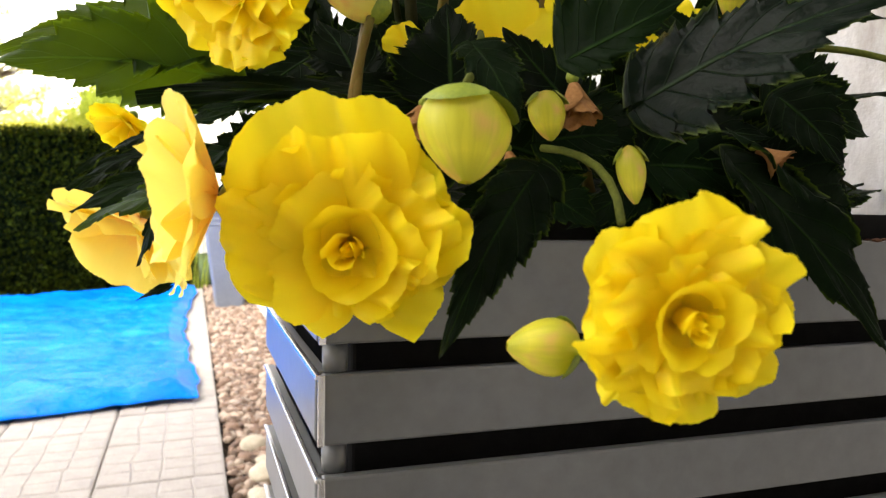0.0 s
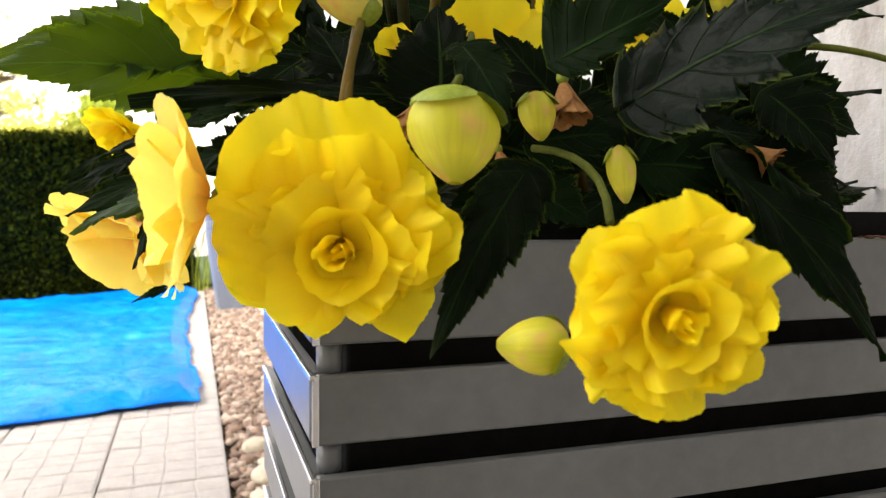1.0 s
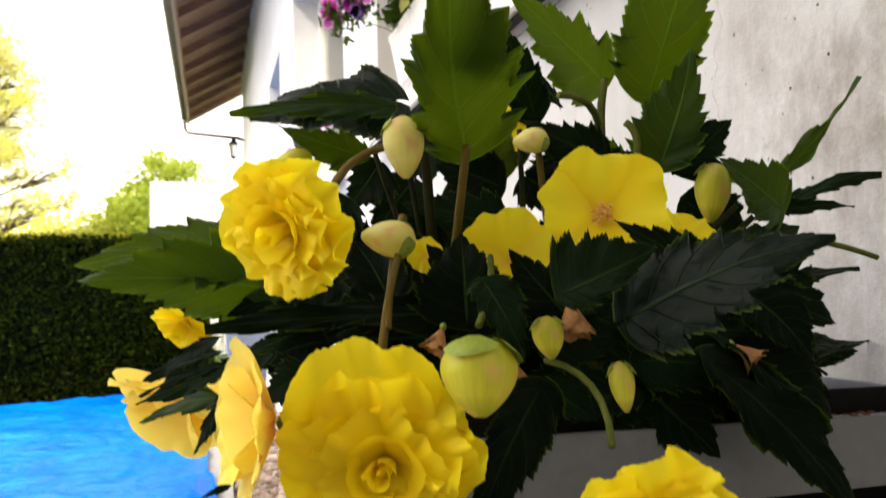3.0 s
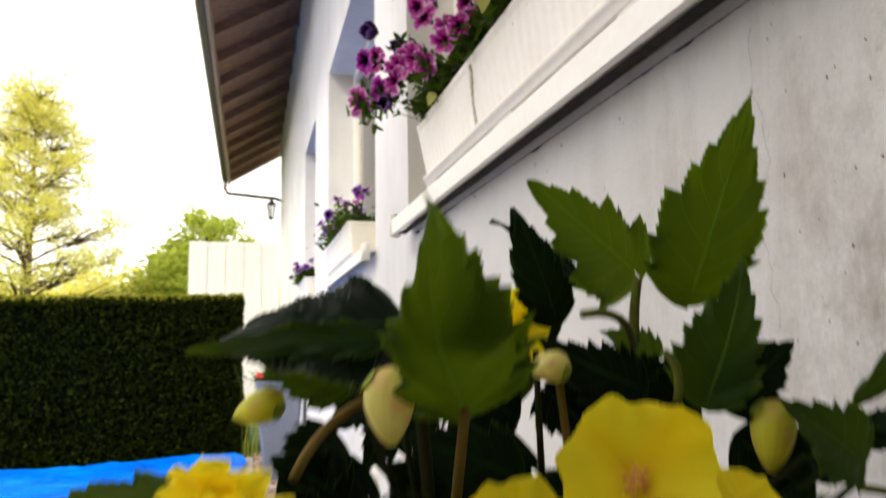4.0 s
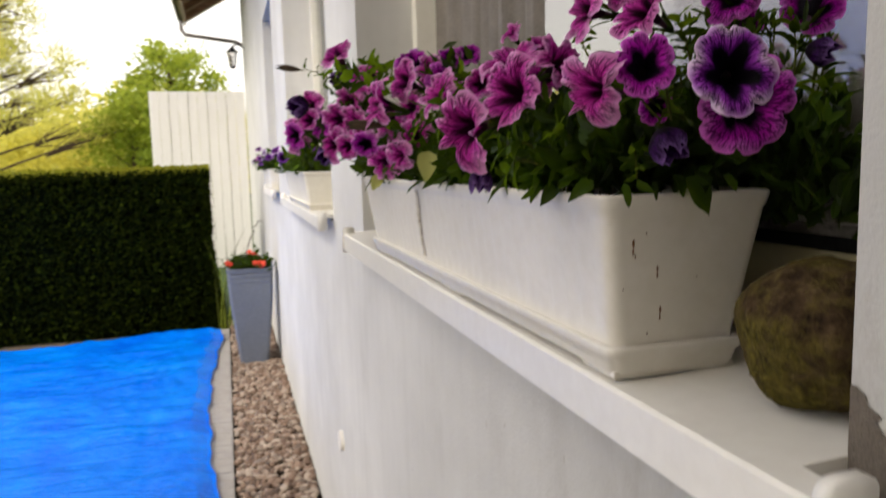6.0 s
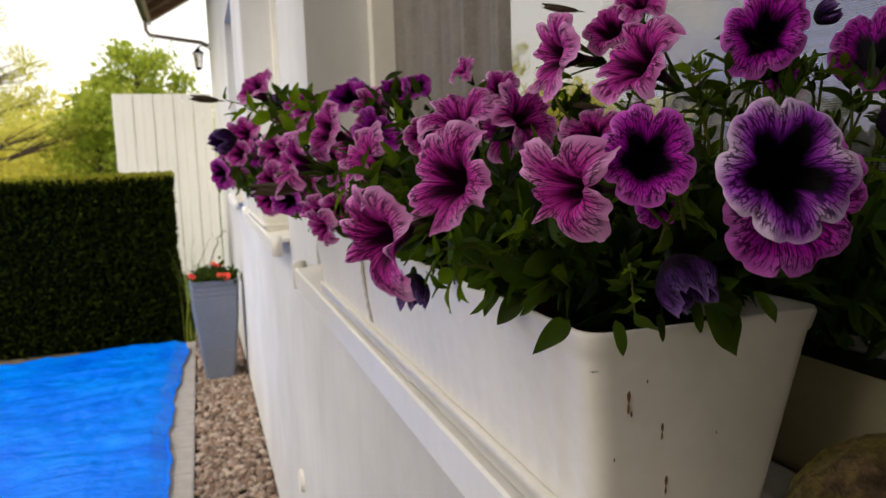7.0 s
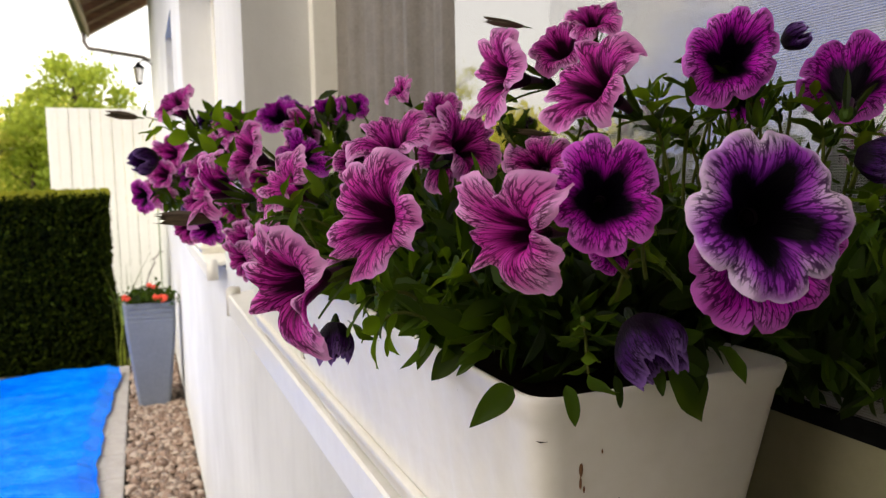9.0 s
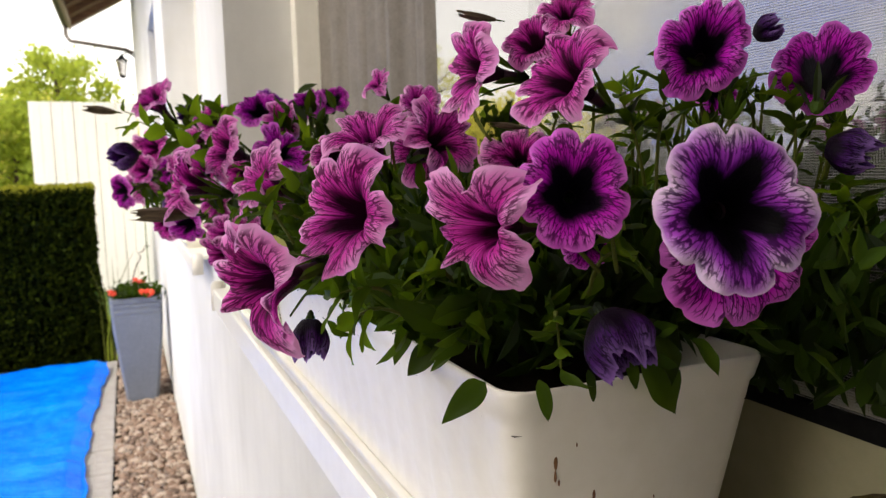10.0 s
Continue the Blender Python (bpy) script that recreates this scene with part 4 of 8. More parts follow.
flower_box(6.45, 7.25, label="white plastic flower box on the far sill", cracked=False)


# ---- mossy stone ----
def stone():
    bm = bmesh.new()
    bmesh.ops.create_icosphere(bm, subdivisions=5, radius=1.0)
    for v in bm.verts:
        p = v.co.copy()
        k = 1 + 0.13 * noise.noise(p * 1.3 + Vector((3, 1, 2))) + 0.05 * noise.noise(p * 3.2) + 0.022 * noise.noise(p * 11) + 0.008 * noise.noise(p * 34)
        v.co = Vector((p.x * 0.074, p.y * 0.064, p.z * 0.062)) * k
    low = min(v.co.z for v in bm.verts)
    for v in bm.verts:
        v.co.z = max(v.co.z, low + 0.006)
    return bm, low + 0.006


sb, low = stone()
so = tagged(link("stone", sb, STONE, smooth=True), "round moss-covered brown stone beside the flower box", "stone")
so.location = (1.140, 1.161, 1.510 - low)
so.rotation_euler = (0, 0, 0.5)


# ---- tall grey pot ----
def tall_pot():
    p = empty("tall_pot", (0.85, 7.25, -0.005), "tall tapered blue-grey square pot on gravel", "plant pot")
    bm = bmesh.new()
    levels = [(0.0, 0.118), (0.03, 0.122), (0.55, 0.178), (0.70, 0.188), (0.704, 0.183), (0.716, 0.183), (0.72, 0.189), (0.742, 0.189), (0.746, 0.184), (0.758, 0.184), (0.762, 0.190), (0.785, 0.190),
              (0.789, 0.185), (0.80, 0.185), (0.804, 0.193), (0.838, 0.194), (0.84, 0.190), (0.84, 0.172), (0.78, 0.168)]
    rings = []
    for z, r in levels:
        c = 0.02
        rings.append([bm.verts.new((x, y, z)) for x, y in ((-r + c, -r), (r - c, -r), (r, -r + c), (r, r - c), (r - c, r), (-r + c, r), (-r, r - c), (-r, -r + c))])
    for a, b in zip(rings, rings[1:]):
        for k in range(8):
            bm.faces.new((a[k], a[(k + 1) % 8], b[(k + 1) % 8], b[k]))
    bm.faces.new(rings[0][::-1])
    part("shell", bm, POT_GREY, p)
    part("soil", box((-0.166, -0.166, 0.74), (0.166, 0.166, 0.79), 0.004), SOIL, p)
    return p


tall_pot()


# ---- pavers ----
def paver_mesh(w, d):
    """A slab scored into sixteen small fields."""
    bm = bmesh.new()
    add_box(bm, (0.004, 0.004, -0.045), (w - 0.004, d - 0.004, 0.000))
    r = random.Random(5)
    node = {(i, j): Vector((0.006 + (w - 0.012) / 4 * i + (r.uniform(-0.008, 0.008) if 0 < i < 4 else 0), 0.006 + (d - 0.012) / 4 * j + (r.uniform(-0.008, 0.008) if 0 < j < 4 else 0), 0)) for i in range(5) for j in range(5)}
    for i in range(4):
        for j in range(4):
            quad = [node[q] for q in ((i, j), (i + 1, j), (i + 1, j + 1), (i, j + 1))]
            mid = sum(quad, Vector()) / 4
            lift = r.uniform(0.0020, 0.0042)
            lo = [bm.verts.new(q.lerp(mid, 0.045) + Vector((0, 0, 0.0003))) for q in quad]
            hi = [bm.verts.new(q.lerp(mid, 0.12) + Vector((0, 0, lift + r.uniform(-0.001, 0.001)))) for q in quad]
            bm.faces.new(hi)
            for k in range(4):
                bm.faces.new((lo[k], lo[(k + 1) % 4], hi[(k + 1) % 4], hi[k]))
    me = bpy.data.meshes.new("paver")
    bm.to_mesh(me)
    bm.free()
    me.materials.append(PAVER)
    return me


PAVER_MESH = paver_mesh(0.42, 0.42)
pr = random.Random(21)
for col in range(9):
    x = 0.230 - 0.42 * col
    y = 0.2 + (0.21 if col % 2 else 0.0)
    while y < (8.3 if col < 1 else 4.5):
        o = new("paver", PAVER_MESH)
        o.parent = terrace
        o.location = (x + pr.uniform(-0.001, 0.001), y, pr.uniform(-0.002, 0.001))
        y += 0.42


# ---- gravel ----
def pebbles(count, seed, y0, y1, single):
    """Rounded stones of mixed size in the strip between the pavers and the wall."""
    r = random.Random(seed)
    bm0 = bmesh.new()
    bmesh.ops.create_icosphere(bm0, subdivisions=1, radius=1.0)
    shapes = []
    for k in range(6):
        co = []
        for v in bm0.verts:
            co.append(v.co * (1 + 0.22 * noise.noise(v.co * 1.7 + Vector((k * 5.0, 1, 2)))))
        shapes.append(co)
    faces = [[v.index for v in f.verts] for f in bm0.faces]
    bm0.free()
    meshes = []
    if single:
        for k in range(6):
            me = bpy.data.meshes.new("pebble")
            me.from_pydata([tuple(c) for c in shapes[k]], [], faces)
            me.materials.append(PEBBLE)
            for p in me.polygons:
                p.use_smooth = True
            meshes.append(me)
    verts, polys = [], []
    for k in range(count):
        s = r.uniform(0.012, 0.025) * (1.5 if r.random() < 0.08 else 1.0)
        x, y = r.uniform(0.668, 1.07), r.uniform(y0, y1)
        z = -0.016 + r.uniform(0, 0.018)
        m = Matrix.Translation((x, y, z)) @ Euler((r.uniform(-0.5, 0.5), r.uniform(-0.5, 0.5), r.uniform(0, 6.28))).to_matrix().to_4x4() @ Matrix.Diagonal((s * r.uniform(0.9, 1.4), s, s * r.uniform(0.55, 0.85), 1))
        if single:
            o = new("pebble", meshes[k % 6])
            o.parent = gravel_parent
            o.matrix_basis = m
        else:
            base = len(verts)
            verts += [tuple(m @ c) for c in shapes[k % 6]]
            polys += [[base + i for i in f] for f in faces]
    if not single:
        me = bpy.data.meshes.new("gravel")
        me.from_pydata(verts, [], polys)
        me.materials.append(PEBBLE)
        for p in me.polygons:
            p.use_smooth = True
        tagged(new("gravel", me), "mixed brown and beige gravel along the house wall", "gravel", kind="stuff")


gravel_parent = [o for o in scene.objects if o.name == "gravel_bed"][0]
pebbles(300, 2, 2.3, 2.95, True)
pebbles(5200, 3, 2.7, 8.9, False)
br = random.Random(4)
for k in range(16):
    bm = bmesh.new()
    bmesh.ops.create_icosphere(bm, subdivisions=3, radius=1.0)
    s = br.uniform(0.030, 0.052)
    for v in bm.verts:
        v.co = Vector((v.co.x * s * 1.2, v.co.y * s, v.co.z * s * 0.7)) * (1 + 0.15 * noise.noise(v.co * 1.4 + Vector((k, 2 * k, 1))))
    o = link("cobble", bm, simple("pale_cobble", (0.34, 0.31, 0.24), (0.55, 0.50, 0.40), 20, 0.8, 0.3, 0.002) if k == 0 else bpy.data.materials["pale_cobble"], smooth=True)
    tagged(o, "large pale rounded stone in the gravel strip", "cobblestone", "cobbles in the gravel")
    o.location = (0.715 + 0.30 * br.random(), 2.55 + 0.055 * k + br.uniform(-0.02, 0.02), s * 0.42)
    o.rotation_euler = (br.uniform(-0.3, 0.3), br.uniform(-0.3, 0.3), br.uniform(0, 6))


# ---- many small leaves as one mesh ----
def leaf_cloud(name, mat, centres, size, seed, parent=None, up=0.3, label="", stretch=2.2, broad=0.36, ovate=False):
    """Small pointed blades at the given places, turned at random."""
    r = random.Random(seed)
    verts, polys = [], []
    for c, away in centres:
        d = Vector((r.gauss(0, 1), r.gauss(0, 1), r.gauss(0, 1) + up)) + 1.2 * Vector(away)
        d.normalize()
        sd = d.cross(Vector((r.gauss(0, 1), r.gauss(0, 1), r.gauss(0, 1)))).normalized()
        s = size * r.uniform(0.6, 1.35)
        c = Vector(c)
        b = len(verts)
        nrm = d.cross(sd)
        if ovate:
            # a folded oval blade with a point
            verts.append(tuple(c))
            for f, w in ((0.22, 0.70), (0.50, 1.0), (0.78, 0.62)):
                mid = c + d * s * stretch * 0.5 * f - nrm * s * 0.16 * f * f
                for sign in (-1, 0, 1):
                    verts.append(tuple(mid + sd * s * broad * w * sign + nrm * s * 0.10 * w * abs(sign)))
            verts.append(tuple(c + d * s * stretch * 0.5 - nrm * s * 0.16))
            polys += [(b, b + 1, b + 2), (b, b + 2, b + 3), (b + 1, b + 4, b + 5, b + 2), (b + 2, b + 5, b + 6, b + 3), (b + 4, b + 7, b + 8, b + 5), (b + 5, b + 8, b + 9, b + 6), (b + 7, b + 10, b + 8), (b + 8, b + 10, b + 9)]
            continue
        verts += [tuple(c), tuple(c + d * s * 0.5 * stretch * 0.5 + sd * s * broad + nrm * s * 0.08), tuple(c + d * s * stretch * 0.5), tuple(c + d * s * 0.5 * stretch * 0.5 - sd * s * broad + nrm * s * 0.08)]
        polys += [[b, b + 1, b + 2, b + 3]]
    me = bpy.data.meshes.new(name)
    me.from_pydata(verts, [], polys)
    me.materials.append(mat)
    ob = new(name, me)
    if parent is not None:
        ob.parent = parent
    if label:
        ob["label"] = label
    return ob


# ---- hedge ----
def hedge():
    r = random.Random(31)
    x0, x1, y0, y1, top = -7.0, 0.50, 8.80, 9.75, 1.66
    h = empty("hedge", (-3.0, 9.3, -0.05), "dark clipped conifer hedge behind the pool", "hedge")
    o = Vector(h.location)
    # solid core, near-black in place of the shade inside the hedge
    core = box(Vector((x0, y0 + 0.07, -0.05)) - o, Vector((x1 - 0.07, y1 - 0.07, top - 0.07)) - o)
    part("core", core, simple("hedge_core", (0.002, 0.004, 0.0015), (0.006, 0.011, 0.003), 30, 0.95, 0.8, 0.02, spec=0.03), h, "near-black box for the shade among inner twigs")
    spots = []
    wob = lambda a, b: 0.035 * noise.noise(Vector((a * 2.2, b * 2.2, 1.0))) + 0.02 * noise.noise(Vector((a * 7, b * 7, 3.0)))
    for k in range(26000):
        x = x1 - (x1 - x0) * r.random() ** 1.9
        z = -0.05 + (top + 0.05) * r.random()
        spots.append(((x - o.x, y0 + 0.05 + wob(x, z) - o.y + r.uniform(-0.05, 0.03), z - o.z), (0, -0.6, 0.3)))
    for k in range(11000):
        x, y = x1 - (x1 - x0) * r.random() ** 1.9, r.uniform(y0, y1)
        spots.append(((x - o.x, y - o.y, top - 0.05 + wob(x, y) + r.uniform(-0.04, 0.02) - o.z), (0, 0, 0.9)))
    for k in range(7000):
        y, z = r.uniform(y0, y1), -0.05 + (top + 0.05) * r.random()
        bulge = 0.10 * max(0.0, 1 - z / 0.9)
        spots.append(((x1 - 0.05 + wob(y, z) + bulge - o.x + r.uniform(-0.04, 0.03), y - o.y, z - o.z), (0.6, 0, 0.3)))
    # lighter leaves on top: the sun's glow there is put into their colour
    lit_top = [((x1 - (x1 - x0) * r.random() ** 1.9 - o.x, r.uniform(y0 - 0.01, y1) - o.y, top - 0.02 + r.uniform(-0.02, 0.045) - o.z), (0, 0, 1.2)) for k in range(7000)]
    g = leaf_cloud("shoot_growth", small_leaf_material("sunlit_hedge_top", (0.10, 0.11, 0.01), (0.24, 0.24, 0.03), (0.5, 0.5, 0.04), 0.4), lit_top, 0.040, 34, h, label="yellow-green leaves with the sunlit hedge top in their colour")
    g["kind"] = "stuff"
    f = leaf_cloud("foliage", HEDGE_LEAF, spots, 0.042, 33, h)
    f["kind"] = "stuff"


hedge()


# ---- trees ----
def tree(name, place, height, trunk_r, mat, label, seed, crown_from, crown_r, clumps, per, size, conifer=False, spread=0.42):
    r = random.Random(seed)
    t = empty(name, place, label, "tree")
    lean = Vector((r.uniform(-0.3, 0.3), r.uniform(-0.3, 0.3), 0))
    pts = [Vector((0, 0, -0.1)) + lean * k / 6 * 0.5 + Vector((0, 0, height * 0.96 * k / 6)) for k in range(7)]
    part("trunk", tube(pts, [trunk_r * (1 - 0.88 * k / 6) for k in range(7)], 9), BARK, t, smooth=True)
    spots = []
    for k in range(clumps):
        f = (k + 0.5) / clumps
        z = height * (crown_from + (1 - crown_from) * f)
        a = k * 2.4 + r.uniform(-0.5, 0.5)
        reach = crown_r * ((1.02 - f) ** 0.7 if conifer else math.sin(math.pi * (0.12 + 0.84 * f)) ** 0.6) * r.uniform(0.55, 1.1)
        s = Vector((0, 0, z - reach * (0.05 if conifer else 0.45))) + lean * f * 0.5
        e = Vector((reach * math.cos(a), reach * math.sin(a), z + r.uniform(-0.1, 0.25) + (0.22 * reach if conifer else 0.0)))
        part("limb", tube(bend(s, e, (0, 0, 0.08), 5), [trunk_r * 0.20, trunk_r * 0.16, trunk_r * 0.12, trunk_r * 0.08, 0.006], 5), BARK, t)
        if conifer:
            # needles stand in tufts along the limb
            for j in range(per):
                c = s.lerp(e, 0.45 + 0.62 * r.random() ** 0.5) + Vector((r.gauss(0, 1), r.gauss(0, 1), r.gauss(0.4, 0.6))) * spread * 0.42
                part("twig", tube(bend(s.lerp(e, 0.45), c, (0, 0, 0.05), 4), [trunk_r * 0.10, trunk_r * 0.08, trunk_r * 0.06, 0.004], 4), BARK, t)
                for q in range(34):
                    d = Vector((r.gauss(0, 1), r.gauss(0, 1), r.gauss(0.7, 0.8)))
                    spots.append((tuple(c + d * 0.075), tuple(d * 1.2)))
            continue
        for j in range(per):
            q = e + Vector((r.gauss(0, 1), r.gauss(0, 1), r.gauss(0, 0.7))) * spread
            spots.append((tuple(q), (0.2 * math.cos(a), 0.2 * math.sin(a), 0.4)))
    leaf_cloud("crown", mat, spots, size, seed + 1, t, label="", stretch=4.0 if conifer else 2.0, broad=0.14 if conifer else 0.36)
    return t


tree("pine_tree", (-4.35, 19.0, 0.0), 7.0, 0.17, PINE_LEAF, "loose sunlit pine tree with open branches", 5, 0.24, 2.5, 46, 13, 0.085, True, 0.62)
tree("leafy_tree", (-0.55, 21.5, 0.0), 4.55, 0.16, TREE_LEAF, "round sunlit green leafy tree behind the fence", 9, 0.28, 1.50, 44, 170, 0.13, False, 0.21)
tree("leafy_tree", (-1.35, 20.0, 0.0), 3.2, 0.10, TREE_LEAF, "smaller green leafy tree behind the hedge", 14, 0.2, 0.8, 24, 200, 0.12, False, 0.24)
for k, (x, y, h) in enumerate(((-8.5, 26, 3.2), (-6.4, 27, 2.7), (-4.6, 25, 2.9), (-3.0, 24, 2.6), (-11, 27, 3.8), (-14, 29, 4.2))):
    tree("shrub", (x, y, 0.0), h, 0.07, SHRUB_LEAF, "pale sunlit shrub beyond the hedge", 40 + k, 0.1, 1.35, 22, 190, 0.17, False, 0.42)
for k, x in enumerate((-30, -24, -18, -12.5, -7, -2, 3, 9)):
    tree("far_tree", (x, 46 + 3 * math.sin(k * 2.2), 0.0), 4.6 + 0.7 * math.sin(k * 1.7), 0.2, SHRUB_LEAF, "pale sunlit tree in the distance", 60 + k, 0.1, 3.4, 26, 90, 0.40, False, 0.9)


# ---- parts of plants ----
def frame_of(x_axis, z_hint, place):
    """A pose with x along x_axis and z as near z_hint as can be."""
    x = Vector(x_axis).normalized()
    z = Vector(z_hint)
    z = (z - x * z.dot(x)).normalized()
    y = z.cross(x)
    m = Matrix((x, y, z)).transposed().to_4x4()
    m.translation = Vector(place)
    return m


def uv_mesh(name, grid, uvs, mat, closed=False):
    """A sheet from rows of points with a UV for each."""
    rows, cols = len(grid), len(grid[0])
    verts = [tuple(p) for row in grid for p in row]
    flat = [q for row in uvs for q in row]
    polys, wrap = [], cols if closed else cols - 1
    for i in range(rows - 1):
        for j in range(wrap):
            k = (j + 1) % cols
            polys.append((i * cols + j, i * cols + k, (i + 1) * cols + k, (i + 1) * cols + j))
    me = bpy.data.meshes.new(name)
    me.from_pydata(verts, [], polys)
    layer = me.uv_layers.new(name="UVMap")
    for p in me.polygons:
        p.use_smooth = True
        us = [flat[v][0] for v in p.vertices]
        for li, v in zip(p.loop_indices, p.vertices):
            u, w = flat[v]
            if closed and max(us) - min(us) > 0.5 and u < 0.5:
                u += 1.0
            layer.data[li].uv = (u, w)
    me.materials.append(mat)
    return me


def begonia_leaf(plant, base, tip, width, facing, mat, seed=0, fold=0.16, droop=0.06, teeth=8, lobes=0.30, skew=0.12, name="leaf"):
    """A lopsided pointed leaf with a jagged rim, folded along its midrib."""
    r = random.Random(seed * 7 + 1)
    base, tip = Vector(base), Vector(tip)
    L = (tip - base).length
    m = frame_of(tip - base, facing, base - Vector(plant.location))
    rows, half = 110, 6
    marks = []
    for side in range(2):
        cuts, at = [0.0], 0.0
        while at < 1.0:
            at += r.uniform(0.65, 1.45) / teeth
            cuts.append(at)
        marks.append([(c0, c1, r.uniform(0.55, 1.25)) for c0, c1 in zip(cuts, cuts[1:])])
    grid, uvs = [], []
    ph, ph2, bow = r.uniform(0, 6), r.uniform(0, 6), r.uniform(-0.045, 0.045)
    for i in range(rows + 1):
        s = i / rows
        prof = max(0.0, math.sin(math.pi * min(1.0, s ** 0.54))) ** 0.90 * (1.12 - 0.36 * s)
        row, urow = [], []
        for j in range(-half, half + 1):
            v = j / half
            side = 1 + skew * (1 if v > 0 else -1)
            big, deep = 0.0, 1.0
            for c0, c1, amp in marks[1 if v > 0 else 0]:
                if c0 <= s <= c1:
                    big, deep = (s - c0) / (c1 - c0), amp
            small = (big * 4.0) % 1.0
            rim = 1.06 - lobes * deep * (1 - big) - 0.085 * (1 - small)
            hw = width / 2 * prof * side * (1 + (rim - 1) * abs(v) ** 4)
            back = -0.10 * L * abs(v) ** 1.5 * (1 - s) * (1 if s < 0.3 else max(0.0, 1 - (s - 0.3) / 0.2))
            fwd = 0.055 * L * abs(v) ** 4 * (big * deep + 0.25 * small) * (1 - s)
            x = s * L + back + fwd
            y = v * hw
            z = fold * abs(y) - droop * L * (s - 0.5) ** 2 * 2 - 0.25 * droop * L * abs(v) ** 2
            z += 0.024 * L * math.sin(s * 24 - abs(v) * 9 + ph) * abs(v) * prof + 0.030 * L * math.sin(s * 5 + ph) * v
            z += 0.034 * L * math.sin(s * 11 + ph2 + 1.6 * v) * abs(v) ** 1.4 * prof
            y += bow * L * math.sin(math.pi * s)
            row.append((x, y, z))
            urow.append((v / 2 + 0.5, s))
        grid.append(row)
        uvs.append(urow)
    ob = new(name, uv_mesh(name, grid, uvs, mat))
    ob.parent = plant
    ob.matrix_basis = m
    return ob


def petal(flower, spin, t0, t1, length, width, z0, r, mat, ruffle=0.06, cup=0.18, name="petal", start=0.0, wrap=False):
    """One broad petal: it rises at t0 degrees off the flower's axis and curls out to t1; wrap rolls it round the axis."""
    rows, cols = 15, 40
    grid, uvs = [], []
    ph, ph2, ph3 = r.uniform(0, 6), r.uniform(0, 6), r.uniform(0, 6)
    k1, k2 = r.uniform(2.4, 4.6), r.uniform(6.5, 10.5)
    fold, fold_at = r.uniform(-0.10, 0.16), r.uniform(-0.35, 0.35)
    pos = Vector((start, z0))
    line = []
    for i in range(rows + 1):
        v = i / rows
        a = radians(t0 + (t1 - t0) * v ** (2.4 if wrap else 1.25))
        pos = pos + Vector((math.sin(a), math.cos(a))) * (length / rows if i else 0.0)
        line.append((pos.copy(), a))
    jag = [r.uniform(-1, 1) for _ in range(cols + 1)]
    for i in range(rows + 1):
        v = i / rows
        (rad, z), a = line[i]
        h = width / 2 * (0.22 + 0.78 * math.sin(math.pi / 2 * min(1.0, v / 0.66)) ** 0.9)
        row, urow = [], []
        for j in range(cols + 1):
            u = 2 * j / cols - 1
            tooth = (0.006 * jag[j] + 0.005 * (-1) ** j + 0.050 * math.sin(u * 4.2 + ph2) + 0.026 * math.sin(u * 10 + ph3)) * length * v ** 6
            wave = ruffle * length * (v ** 2.4 * math.sin(u * k1 + ph) * (0.4 + 0.6 * abs(u)) + v ** 4 * (0.55 * math.sin(u * k2 + ph2) + 0.30 * math.sin(u * 15 + ph3)))
            wave += fold * length * v ** 1.5 * math.exp(-((u - fold_at) / 0.22) ** 2)
            pull = tooth - 0.30 * length * v ** 2.5 * abs(u) ** 3.2
            nr, nz = -math.cos(a), math.sin(a)
            if wrap:
                wave *= 0.45
                rr = max(0.004 * length, rad + wave * nr + pull * math.sin(a))
                zz = z + wave * nz + pull * math.cos(a)
                turn = max(-1.75, min(1.75, u * h / max(rr, start, 0.02 * length)))
                row.append((rr * math.cos(turn), rr * math.sin(turn), zz))
            else:
                lift = cup * h * u * u
                row.append((rad + (lift + wave) * nr + pull * math.sin(a), u * h, z + (lift + wave) * nz + pull * math.cos(a)))
            urow.append((u / 2 + 0.5, v))
        grid.append(row)
        uvs.append(urow)
    ob = new(name, uv_mesh(name, grid, uvs, mat))
    ob.parent = flower
    ob.matrix_basis = pose(0, 0, 0, 0, 0, spin)
    return ob


def heart(R, flower_name, plant, m, mat, label=""):
    """The small green boss at the back of a flower, which carries the petals."""
    bm = bmesh.new()
    bmesh.ops.create_icosphere(bm, subdivisions=2, radius=1.0, matrix=Matrix.Translation((0, 0, -0.17 * R)) @ Matrix.Diagonal((0.14 * R, 0.14 * R, 0.16 * R, 1)))
    return part(flower_name, bm, mat, plant, label, smooth=True, local=m)


DOUBLE_RINGS = [(6, 68, 96, 1.00, 1.30), (6, 60, 93, 0.92, 1.22), (5, 50, 88, 0.80, 1.16), (4, 38, 80, 0.62, 1.02), (4, 20, 45, 0.52, 0.90), (3, 3, 15, 0.56, 0.80), (3, -3, -14, 0.56, 0.62)]


